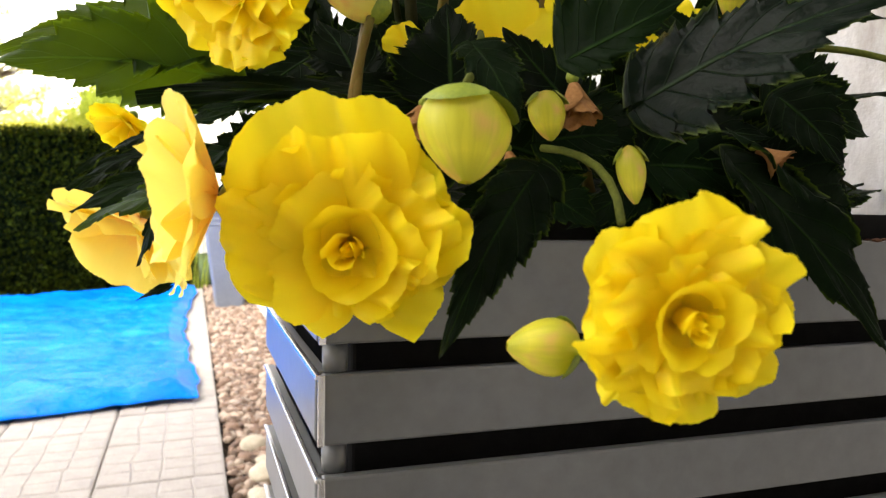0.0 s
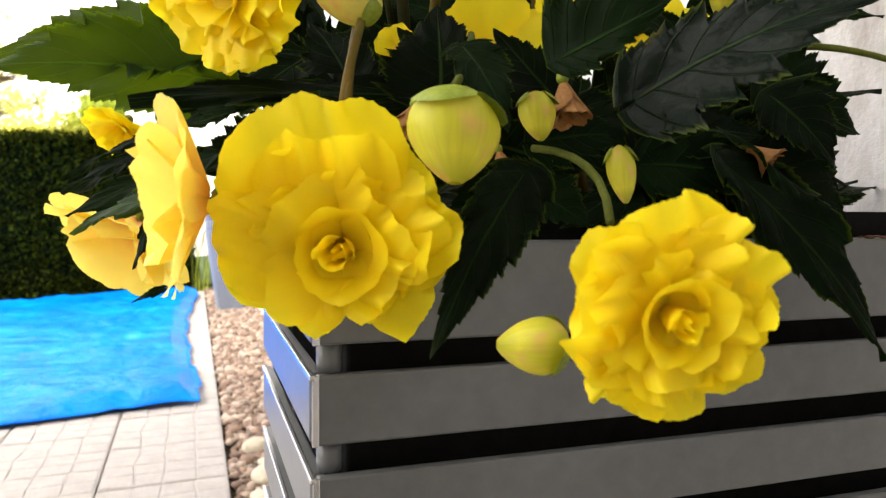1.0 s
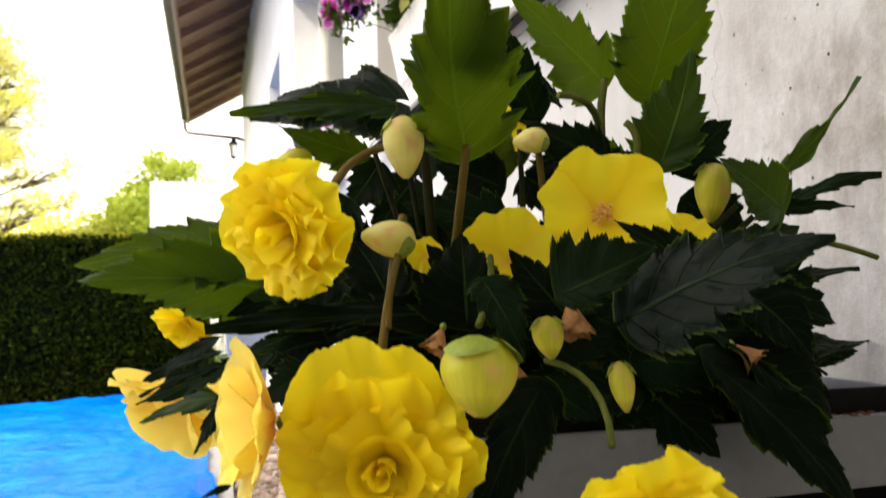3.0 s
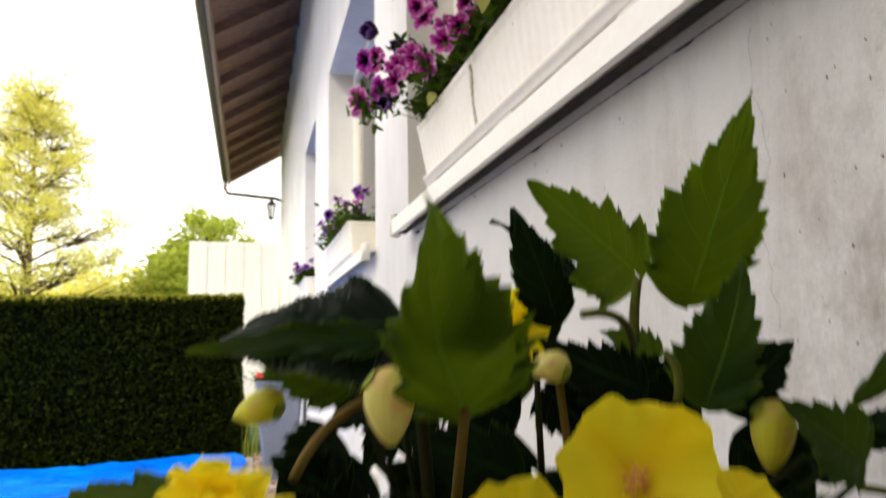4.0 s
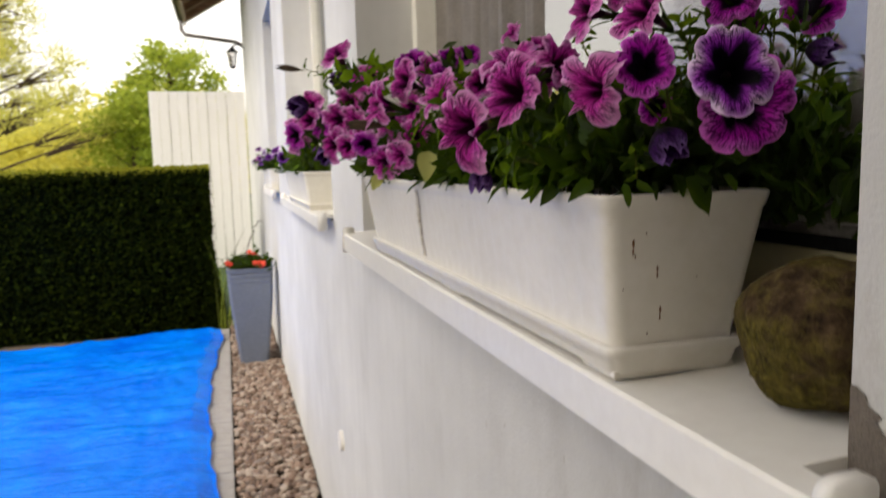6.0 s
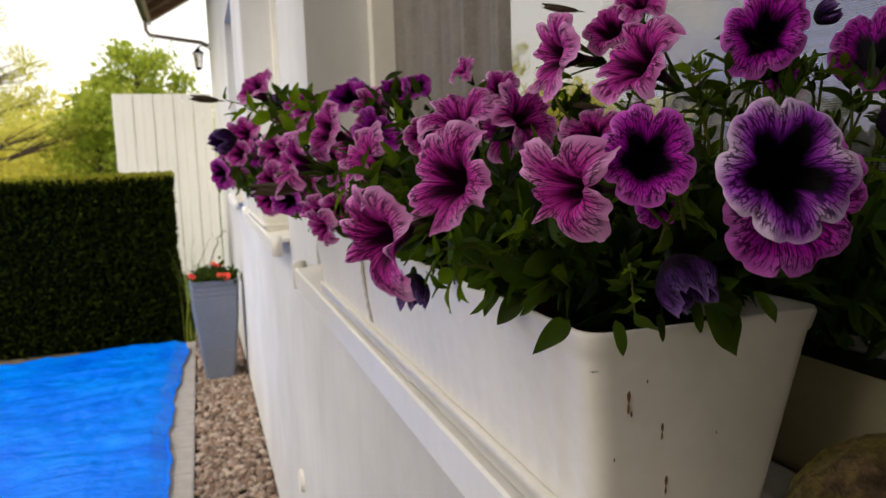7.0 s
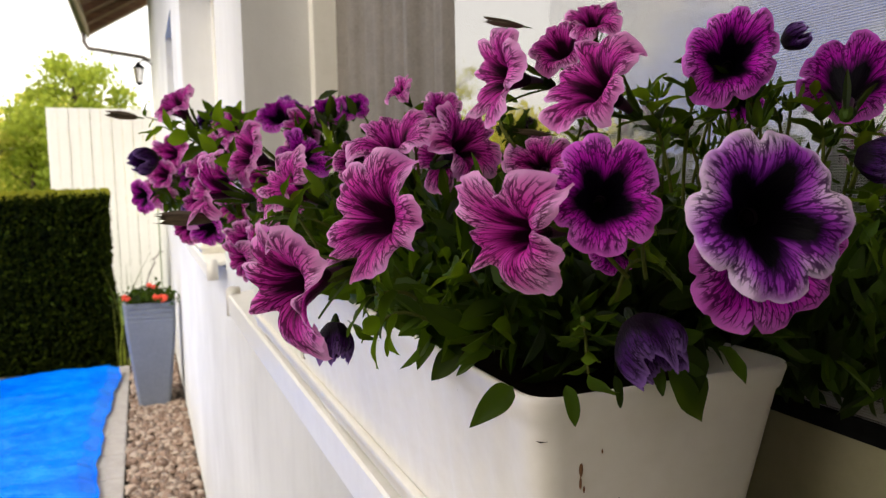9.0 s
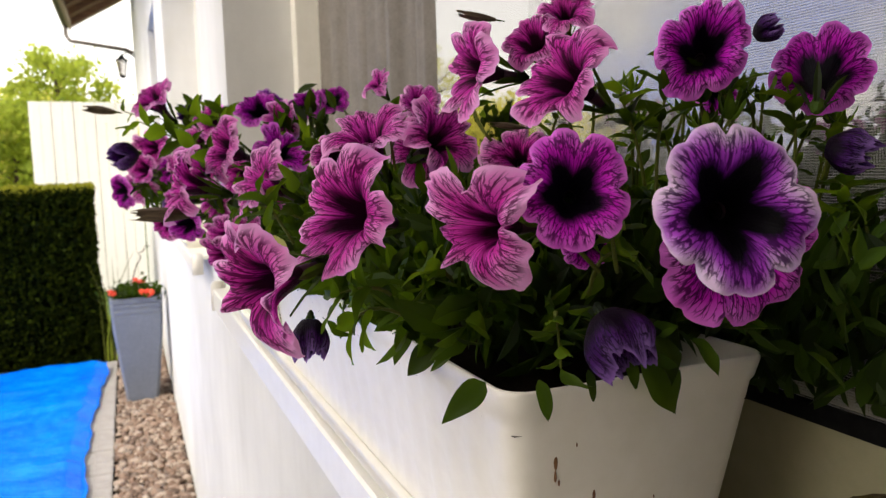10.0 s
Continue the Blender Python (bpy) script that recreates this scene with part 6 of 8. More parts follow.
begonia_leaf(begonia, (0.6231, 0.9283, 1.0181), (0.5836, 0.9077, 0.9869), 0.0320, (-0.28, -0.84, 0.47), LEAF_SHADE, 48)
begonia_leaf(begonia, (0.7767, 0.8713, 0.9590), (0.7244, 0.8554, 0.9327), 0.0293, (-0.32, -0.93, 0.18), LEAF_SHADE, 49)
begonia_leaf(begonia, (0.6102, 0.9471, 0.9755), (0.5638, 0.9626, 0.9672), 0.0487, (-0.28, -0.92, 0.28), LEAF_SHADE, 50)
begonia_leaf(begonia, (0.6433, 0.9461, 0.9865), (0.5989, 0.9589, 1.0010), 0.0531, (-0.28, -0.92, 0.28), LEAF_SHADE, 51)
begonia_leaf(begonia, (0.6813, 0.9358, 0.9672), (0.6306, 0.9524, 0.9621), 0.0565, (-0.28, -0.92, 0.28), LEAF_SHADE, 52)
begonia_leaf(begonia, (0.7193, 0.9231, 0.9744), (0.7668, 0.9094, 0.9598), 0.0565, (-0.28, -0.92, 0.28), LEAF_SHADE, 53)
begonia_leaf(begonia, (0.7834, 0.8937, 0.9576), (0.8360, 0.8778, 0.9496), 0.0584, (-0.28, -0.92, 0.28), LEAF_SHADE, 54)
begonia_leaf(begonia, (0.8333, 0.8881, 0.9611), (0.8871, 0.8706, 0.9662), 0.0598, (-0.28, -0.92, 0.28), LEAF_SHADE, 55)
begonia_leaf(begonia, (0.8608, 0.8703, 0.9456), (0.8979, 0.8598, 0.9316), 0.0487, (-0.28, -0.92, 0.28), LEAF_SHADE, 56)
begonia_leaf(begonia, (0.7463, 0.9063, 0.9489), (0.6999, 0.9218, 0.9406), 0.0519, (-0.28, -0.92, 0.28), LEAF_SHADE, 57)
begonia_leaf(begonia, (0.6360, 0.9761, 1.0298), (0.5988, 0.9859, 1.0521), 0.0462, (-0.28, -0.92, 0.28), LEAF_SHADE, 58)
begonia_leaf(begonia, (0.8190, 0.9198, 1.0103), (0.8664, 0.9059, 0.9983), 0.0533, (-0.28, -0.92, 0.28), LEAF_SHADE, 59)
begonia_leaf(begonia, (0.7005, 0.9478, 1.0002), (0.6574, 0.9604, 1.0119), 0.0556, (-0.28, -0.92, 0.28), LEAF_SHADE, 60)
begonia_leaf(begonia, (0.6511, 0.9256, 0.9535), (0.6149, 0.9381, 0.9420), 0.0475, (-0.28, -0.92, 0.28), LEAF_SHADE, 61)
begonia_leaf(begonia, (0.6073, 0.9411, 0.9746), (0.5745, 0.9514, 0.9634), 0.0429, (-0.29, -0.86, 0.43), LEAF_SHADE, 62)
begonia_leaf(begonia, (0.6222, 0.9604, 1.0182), (0.5825, 0.9745, 1.0244), 0.0452, (-0.29, -0.86, 0.43), LEAF_SHADE, 63)
begonia_leaf(begonia, (0.6707, 0.9331, 1.0160), (0.6407, 0.9447, 1.0338), 0.0440, (-0.29, -0.86, 0.43), LEAF_SHADE, 64)
begonia_leaf(begonia, (0.7369, 0.8841, 0.9481), (0.7050, 0.8942, 0.9372), 0.0389, (-0.29, -0.86, 0.43), LEAF_SHADE, 65)
begonia_leaf(begonia, (0.7107, 0.8933, 0.9511), (0.6840, 0.9014, 0.9373), 0.0362, (-0.29, -0.86, 0.43), LEAF_SHADE, 66)
begonia_leaf(begonia, (0.7761, 0.8967, 1.0125), (0.8091, 0.8845, 1.0006), 0.0470, (-0.29, -0.86, 0.43), LEAF_SHADE, 67)
begonia_leaf(begonia, (0.8013, 0.8728, 0.9507), (0.8362, 0.8602, 0.9420), 0.0400, (-0.29, -0.86, 0.43), LEAF_SHADE, 68)
begonia_leaf(begonia, (0.5943, 0.9232, 0.9596), (0.5708, 0.9300, 0.9436), 0.0297, (-0.29, -0.86, 0.43), LEAF_SHADE, 69)
begonia_leaf(begonia, (0.7471, 0.8692, 0.9372), (0.7777, 0.8583, 0.9316), 0.0324, (-0.29, -0.86, 0.43), LEAF_SHADE, 70)
begonia_leaf(begonia, (0.6970, 0.8923, 0.9853), (0.6620, 0.9048, 1.0289), 0.0491, (-0.29, -0.93, 0.22), LEAF_SHADE, 71)
begonia_leaf(begonia, (0.7813, 0.8722, 0.9700), (0.8667, 0.8481, 0.9368), 0.0711, (-0.29, -0.93, 0.22), LEAF_SHADE, 72)
begonia_leaf(begonia, (0.7670, 0.8677, 0.9538), (0.8090, 0.8480, 0.9076), 0.0654, (-0.29, -0.93, 0.22), LEAF_SHADE, 73)
begonia_leaf(begonia, (0.8172, 0.8710, 0.9739), (0.8638, 0.8507, 0.9184), 0.0626, (-0.29, -0.93, 0.22), LEAF_SHADE, 74)
begonia_leaf(begonia, (0.7066, 0.9247, 1.0012), (0.6102, 0.9462, 0.9852), 0.0657, (-0.29, -0.93, 0.22), LEAF_SHADE, 75)
begonia_leaf(begonia, (0.6934, 0.9100, 0.9775), (0.6089, 0.9369, 0.9769), 0.0570, (-0.29, -0.93, 0.22), LEAF_SHADE, 76)
begonia_leaf(begonia, (0.7711, 0.8950, 0.9870), (0.8238, 0.8872, 1.0044), 0.0558, (-0.29, -0.93, 0.22), LEAF_SHADE, 77)
begonia_leaf(begonia, (0.6807, 0.9503, 1.0423), (0.6574, 0.9601, 1.0153), 0.0452, (-0.29, -0.93, 0.22), LEAF_SHADE, 78)
begonia_leaf(begonia, (0.7648, 0.9356, 1.0261), (0.7241, 0.9478, 1.0343), 0.0462, (-0.29, -0.93, 0.22), LEAF_SHADE, 79)
begonia_leaf(begonia, (0.8456, 0.9178, 1.0563), (0.8836, 0.9087, 1.0226), 0.0545, (-0.29, -0.93, 0.22), LEAF_SHADE, 80)
begonia_leaf(begonia, (0.8430, 0.9011, 1.0168), (0.8713, 0.8735, 0.9898), 0.0578, (-0.29, -0.93, 0.22), LEAF_SHADE, 81)
begonia_leaf(begonia, (0.7316, 0.9631, 1.0714), (0.6892, 0.9751, 1.0874), 0.0482, (-0.29, -0.93, 0.22), LEAF_SHADE, 82)
begonia_leaf(begonia, (0.8328, 0.9410, 1.0769), (0.7931, 0.9539, 1.0743), 0.0492, (-0.29, -0.93, 0.22), LEAF_SHADE, 83)
begonia_leaf(begonia, (0.8361, 0.8737, 0.9948), (0.8892, 0.8560, 0.9457), 0.0677, (-0.29, -0.93, 0.22), LEAF_SHADE, 84)
begonia_leaf(begonia, (0.8484, 0.8689, 1.0041), (0.9010, 0.8547, 0.9767), 0.0552, (-0.29, -0.93, 0.22), LEAF_SHADE, 85)
begonia_leaf(begonia, (0.8255, 0.8589, 0.9626), (0.8885, 0.8477, 0.9226), 0.0684, (-0.29, -0.93, 0.22), LEAF_SHADE, 86)
begonia_leaf(begonia, (0.6309, 0.9853, 1.0625), (0.6022, 0.9868, 1.0308), 0.0431, (-0.29, -0.93, 0.22), LEAF_SHADE, 87)
begonia_leaf(begonia, (0.6580, 1.0058, 1.0908), (0.6359, 1.0155, 1.0607), 0.0425, (-0.29, -0.93, 0.22), LEAF_SHADE, 88)
begonia_leaf(begonia, (0.6827, 1.0095, 1.0796), (0.6543, 1.0118, 1.0371), 0.0507, (-0.29, -0.93, 0.22), LEAF_SHADE, 89)
begonia_leaf(begonia, (0.7127, 1.0000, 1.0787), (0.7390, 0.9844, 1.0423), 0.0507, (-0.29, -0.93, 0.22), LEAF_SHADE, 90)
begonia_leaf(begonia, (0.7616, 0.9843, 1.0812), (0.7869, 0.9687, 1.0486), 0.0468, (-0.29, -0.93, 0.22), LEAF_SHADE, 91)
begonia_leaf(begonia, (0.7006, 1.0118, 1.1081), (0.6737, 1.0224, 1.0849), 0.0442, (-0.29, -0.93, 0.22), LEAF_SHADE, 92)
begonia_leaf(begonia, (0.7352, 0.9947, 1.0585), (0.7096, 0.9955, 1.0239), 0.0546, (-0.29, -0.93, 0.22), LEAF_SHADE, 93)
begonia_leaf(begonia, (0.7925, 0.9843, 1.0894), (0.7578, 0.9873, 1.0617), 0.0477, (-0.29, -0.93, 0.22), LEAF_SHADE, 94)
begonia_leaf(begonia, (0.6467, 0.9925, 1.0443), (0.6157, 0.9838, 1.0163), 0.0436, (-0.29, -0.93, 0.22), LEAF_SHADE, 95)
begonia_leaf(begonia, (0.8154, 0.9782, 1.0768), (0.8499, 0.9655, 1.0958), 0.0482, (-0.29, -0.93, 0.22), LEAF_SHADE, 96)
begonia_leaf(begonia, (0.7235, 0.8545, 0.9867), (0.7000, 0.8760, 1.0243), 0.0382, (-0.30, -0.88, 0.37), LEAF_SHADE, 97)
begonia_leaf(begonia, (0.7721, 0.8747, 0.9840), (0.8350, 0.8526, 0.9753), 0.0528, (-0.30, -0.88, 0.37), LEAF_SHADE, 98)
begonia_leaf(begonia, (0.7708, 0.8629, 0.9613), (0.8293, 0.8420, 0.9502), 0.0460, (-0.30, -0.88, 0.37), LEAF_SHADE, 99)
begonia_leaf(begonia, (0.7380, 0.8866, 0.9870), (0.7598, 0.8558, 0.9583), 0.0460, (-0.30, -0.88, 0.37), LEAF_SHADE, 100)
begonia_leaf(begonia, (0.8382, 0.8529, 0.9947), (0.8603, 0.8320, 0.9582), 0.0411, (-0.30, -0.88, 0.37), LEAF_SHADE, 101)
begonia_leaf(begonia, (0.7174, 0.8698, 0.9507), (0.7365, 0.8513, 0.9326), 0.0311, (-0.30, -0.88, 0.37), LEAF_SHADE, 102)

# more added leaves, near-black for the deep shade in the middle
inner = random.Random(77)
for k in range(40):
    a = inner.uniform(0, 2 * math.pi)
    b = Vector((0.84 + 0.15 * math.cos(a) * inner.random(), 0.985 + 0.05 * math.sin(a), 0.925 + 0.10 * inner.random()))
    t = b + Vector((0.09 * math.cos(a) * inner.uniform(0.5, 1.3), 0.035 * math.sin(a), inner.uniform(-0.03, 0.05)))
    begonia_leaf(begonia, b, t, inner.uniform(0.035, 0.06), (0.3 * math.cos(a), -0.4, 0.85), LEAF_SHADE, 100 + k)

double_flower(begonia, (0.6187, 0.8262, 0.9278), (-0.38, -0.92, -0.07), (0.03, 0.07, 1.00), 0.0405, 11, DOUBLE_RINGS, "large full double yellow flower", 0.34, 95)
double_flower(begonia, (0.6945, 0.7372, 0.9116), (-0.21, -0.97, -0.09), (0.03, 0.07, 1.00), 0.0320, 12, DOUBLE_RINGS, "full double yellow flower before the slats", 0.08, 140)
double_flower(begonia, (0.5857, 0.8809, 1.0365), (-0.74, -0.58, -0.34), (0.00, -0.09, 1.00), 0.0375, 13, DOUBLE_RINGS, "double yellow flower turned aside")
double_flower(begonia, (0.5718, 0.8367, 0.9472), (-0.99, -0.11, 0.01), (0.03, 0.07, 1.00), 0.0360, 14, [(4, 54, 78, 1.05, 1.55), (4, 34, 60, 0.92, 1.25)], "yellow flower painted pale with sky light, orange at the base", mat=PETAL_LIT)
double_flower(begonia, (0.5293, 1.1024, 0.9331), (-0.53, -0.42, -0.74), (0.03, 0.07, 1.00), 0.0533, 15, [(4, 54, 78, 1.0, 1.5), (4, 34, 60, 0.9, 1.2)], "drooping yellow flower painted pale with sky light", mat=PETAL_LIT)
double_flower(begonia, (0.5317, 0.9998, 0.9881), (-0.47, -0.43, -0.77), (0.03, 0.07, 1.00), 0.0222, 16, [(5, 62, 84, 1.0, 1.15), (4, 46, 64, 0.95, 1.0), (3, 15, 26, 0.7, 0.7)], "small drooping yellow flower")
double_flower(begonia, (0.7184, 0.8430, 0.9935), (-0.03, -0.36, -0.93), (0.03, 0.07, 1.00), 0.0205, 61, [(4, 20, 40, 1.0, 0.9), (3, 8, 22, 0.9, 0.7)], "withered salmon flower hanging down", mat=FADED)
double_flower(begonia, (0.6530, 0.8519, 0.9828), (-0.45, -0.26, -0.86), (0.03, 0.07, 1.00), 0.0127, 62, [(4, 20, 40, 1.0, 0.9), (3, 8, 22, 0.9, 0.7)], "withered salmon flower", mat=FADED)
double_flower(begonia, (0.6865, 0.8390, 0.9641), (0.06, -0.39, -0.92), (0.03, 0.07, 1.00), 0.0121, 63, [(4, 20, 40, 1.0, 0.9), (3, 8, 22, 0.9, 0.7)], "withered salmon flower", mat=FADED)
double_flower(begonia, (0.8159, 0.8426, 0.9675), (0.55, -0.61, -0.57), (0.03, 0.07, 1.00), 0.0165, 64, [(4, 20, 40, 1.0, 0.9), (3, 8, 22, 0.9, 0.7)], "withered salmon flower", mat=FADED)
single_flower(begonia, (0.7675, 0.8963, 1.0439), (-0.27, -0.94, 0.20), (0.00, -0.09, 1.00), 0.0394, 21, n=4, width=1.15)
single_flower(begonia, (0.7101, 0.9011, 1.0174), (-0.32, -0.86, 0.39), (0.00, -0.09, 1.00), 0.0291, 22, n=4, width=1.1, stamens=False)
single_flower(begonia, (0.6675, 0.9247, 1.0230), (-0.39, -0.92, 0.07), (0.00, -0.09, 1.00), 0.0114, 23, n=4, stamens=False)
single_flower(begonia, (0.7376, 1.0208, 1.1151), (0.15, -0.99, -0.01), (-0.02, -0.14, 0.99), 0.0408, 24, n=4, width=0.8, stamens=False, t=(35, 50))
single_flower(begonia, (0.8191, 0.8863, 1.0310), (0.18, -0.57, 0.80), (0.00, -0.09, 1.00), 0.0199, 27, n=4, stamens=False)
bud(begonia, (0.6507, 0.7942, 0.9666), (-0.08, -0.21, -0.99), 0.0325, 0.0172, BUD_GREEN, 31, label="plump yellow-green bud", sepals=3)
bud(begonia, (0.6691, 0.7721, 0.8978), (-0.98, 0.23, 0.04), 0.0241, 0.0095, BUD_GREEN, 32, label="yellow-green bud with a pink seam", flat=0.95)
bud(begonia, (0.6503, 0.9036, 1.0831), (0.02, -0.02, -1.01), 0.0355, 0.0124, BUD_PINK, 33)
bud(begonia, (0.6323, 0.8721, 1.0294), (-0.98, 0.20, 0.12), 0.0278, 0.0097, BUD_PINK, 34)
bud(begonia, (0.7445, 0.9399, 1.0974), (-0.98, 0.21, -0.08), 0.0237, 0.0086, BUD_PINK, 35)
bud(begonia, (0.8546, 0.9040, 1.0606), (-0.13, 0.02, -1.00), 0.0391, 0.0135, BUD_GREEN, 36)
bud(begonia, (0.7319, 0.8185, 0.9545), (0.03, -0.19, -0.99), 0.0240, 0.0069, BUD_GREEN, 37)
bud(begonia, (0.6999, 0.8302, 0.9785), (0.03, -0.19, -0.99), 0.0205, 0.0084, BUD_GREEN, 38)
bud(begonia, (0.5927, 0.9537, 1.0806), (-0.79, 0.17, -0.29), 0.0266, 0.0086, BUD_GREEN, 39)
bud(begonia, (0.8235, 1.0248, 1.0764), (0.28, -0.03, -1.01), 0.0249, 0.0099, BUD_GREEN, 40)
stem(begonia, (0.6261, 0.8506, 0.9850), (0.6450, 0.8909, 1.0425), (-0.0018, 0.0006, 0.0000), 0.0017, 0.0024, STEM_PINK)
stem(begonia, (0.6223, 0.8489, 0.9715), (0.6359, 0.8664, 1.0208), (-0.0013, 0.0004, 0.0000), 0.0023, 0.0019, STEM_PINK)
stem(begonia, (0.7017, 0.7787, 0.9368), (0.7042, 0.8437, 0.9665), (0.0071, -0.0020, 0.0056), 0.0016, 0.0017, STEM_GREEN)
stem(begonia, (0.6062, 0.8885, 1.0561), (0.6406, 0.9171, 1.0848), (-0.0023, 0.0004, 0.0037), 0.0024, 0.0022, STEM_PINK)
stem(begonia, (0.6807, 0.8857, 1.0811), (0.6889, 0.9527, 0.9867), (0.0000, -0.0000, 0.0000), 0.0026, 0.0030, STEM_PINK)
stem(begonia, (0.6681, 0.9278, 1.1032), (0.6862, 0.9642, 0.9859), (0.0000, -0.0000, 0.0000), 0.0032, 0.0037, STEM_DARK)
stem(begonia, (0.6560, 0.9319, 1.1003), (0.6834, 0.9644, 0.9930), (0.0000, -0.0000, 0.0000), 0.0017, 0.0022, STEM_DARK)
stem(begonia, (0.6402, 0.9380, 1.0875), (0.6767, 0.9659, 1.0003), (0.0000, -0.0000, 0.0000), 0.0015, 0.0020, STEM_DARK)
stem(begonia, (0.8135, 0.9617, 1.1492), (0.8112, 0.9661, 1.1092), (-0.0011, 0.0004, 0.0000), 0.0028, 0.0034, STEM_GREEN)
stem(begonia, (0.7951, 0.9084, 1.1048), (0.8017, 0.9086, 1.0786), (0.0033, -0.0014, 0.0034), 0.0025, 0.0025, STEM_GREEN)
stem(begonia, (0.7397, 0.9469, 1.1064), (0.7492, 0.9649, 0.9896), (0.0000, -0.0000, 0.0000), 0.0018, 0.0024, STEM_DARK)
stem(begonia, (0.7501, 0.9438, 1.1043), (0.7687, 0.9588, 0.9891), (0.0000, -0.0000, 0.0000), 0.0024, 0.0029, STEM_PINK)
stem(begonia, (0.7598, 0.9283, 1.1253), (0.8054, 0.9575, 1.1077), (0.0053, -0.0023, 0.0072), 0.0024, 0.0027, STEM_GREEN)
stem(begonia, (0.8630, 0.8917, 1.0509), (0.8317, 0.9264, 1.0097), (0.0000, -0.0000, 0.0000), 0.0018, 0.0023, STEM_DARK)
stem(begonia, (0.8729, 0.8892, 1.0437), (0.8421, 0.9238, 1.0021), (0.0000, -0.0000, 0.0000), 0.0020, 0.0023, STEM_DARK)
stem(begonia, (0.8895, 0.8843, 1.0397), (0.8495, 0.9115, 0.9953), (0.0000, -0.0000, 0.0000), 0.0018, 0.0023, STEM_DARK)
stem(begonia, (0.9484, 0.8677, 1.0155), (0.9044, 0.9014, 1.0311), (0.0000, -0.0003, 0.0028), 0.0018, 0.0023, STEM_GREEN)
stem(begonia, (0.8785, 0.8433, 0.9487), (0.8701, 0.8660, 0.9599), (0.0000, -0.0001, 0.0013), 0.0009, 0.0014, STEM_DARK)
stem(begonia, (0.6580, 0.8133, 0.9866), (0.6882, 0.8743, 1.0194), (0.0022, -0.0007, -0.0000), 0.0017, 0.0018, STEM_GREEN)
stem(begonia, (0.6799, 0.7684, 0.8979), (0.6985, 0.7873, 0.8954), (0.0000, 0.0001, 0.0011), 0.0011, 0.0011, STEM_GREEN)
for k in range(13):
    a = Vector((0.72 + 0.013 * k, 0.95 + 0.05 * (k % 3), 0.915))
    stem(begonia, a, a + Vector((0.03 * math.sin(k * 1.9), -0.02 + 0.03 * math.cos(k * 2.3), 0.10 + 0.05 * math.sin(k * 3.1) ** 2)), (0.008 * math.sin(k), 0, 0), 0.0042, 0.0026, STEM_DARK if k % 3 else STEM_PINK)


# ---- petunias in the near flower box ----
petunias = empty("petunia", (1.09, 1.80, 1.65), "purple veined petunias spilling from a white flower box", "petunia")

petunia(petunias, (1.0589, 1.1715, 1.7656), (-0.44, -0.89, 0.13), 0.0316, "open", PETUNIA_DEEP, 1, 20, (0.93, 1.07, 1.00), True)
petunia(petunias, (1.1107, 1.2179, 1.7438), (-0.30, -0.95, -0.02), 0.0420, "open", PETUNIA_HOT, 2, 50, (1.02, 0.92, 1.00), True)
petunia(petunias, (1.0108, 1.2107, 1.7732), (-0.47, -0.85, 0.22), 0.0232, "open", PETUNIA_HOT, 3, 10, (0.98, 1.08, 1.00), True)
petunia(petunias, (0.9735, 1.2380, 1.7563), (-0.97, -0.22, 0.02), 0.0305, "folded", PETUNIA, 4, 90, (0.84, 1.00, 1.05), True)
petunia(petunias, (0.9369, 1.3096, 1.7637), (-0.89, -0.41, 0.21), 0.0343, "funnel", PETUNIA, 5, 35, (1.00, 1.00, 1.00), True)
petunia(petunias, (0.8906, 1.3018, 1.7277), (-0.90, -0.40, -0.16), 0.0348, "folded", PETUNIA, 6, 80, (1.00, 1.00, 1.00), True)
petunia(petunias, (1.0410, 1.2750, 1.8296), (-0.89, -0.13, 0.43), 0.0287, "funnel", PETUNIA, 7, 0, (1.00, 1.00, 1.00), True)
petunia(petunias, (1.0261, 1.3505, 1.8393), (-0.99, 0.05, 0.11), 0.0279, "funnel", PETUNIA, 8, 40, (1.00, 1.00, 1.00), True)
petunia(petunias, (1.1412, 1.2801, 1.8462), (-0.60, -0.77, 0.21), 0.0286, "open", PETUNIA_HOT, 9, 60, (1.05, 0.85, 1.00), True)
petunia(petunias, (1.2087, 1.2605, 1.8324), (0.65, 0.47, 0.60), 0.0269, "open", PETUNIA_HOT, 10, 15, (1.00, 1.00, 1.00), True)
petunia(petunias, (1.1953, 1.2804, 1.8600), (0.37, -0.82, 0.44), 0.0105, "wilt", PETUNIA_WILT, 11, 0, (1.00, 1.00, 1.00), False)
petunia(petunias, (1.1933, 1.3211, 1.8259), (-0.17, -0.95, -0.25), 0.0160, "open", PETUNIA_HOT, 12, 0, (1.00, 1.00, 1.00), True)
petunia(petunias, (1.1826, 1.2114, 1.7841), (0.43, -0.88, -0.20), 0.0150, "wilt", PETUNIA_WILT, 13, 0, (1.00, 1.00, 1.00), True)
petunia(petunias, (1.0235, 1.1900, 1.7060), (0.12, -0.66, -0.72), 0.0180, "wilt", PETUNIA_WILT, 14, 20, (1.05, 1.05, 0.95), True)
petunia(petunias, (1.0549, 1.2616, 1.7439), (-0.27, -0.90, -0.35), 0.0153, "open", PETUNIA_HOT, 15, 0, (1.00, 1.00, 1.00), True)
petunia(petunias, (0.9971, 1.4478, 1.8154), (-0.48, -0.34, 0.81), 0.0328, "funnel", PETUNIA, 16, 30, (1.00, 1.00, 1.00), True)
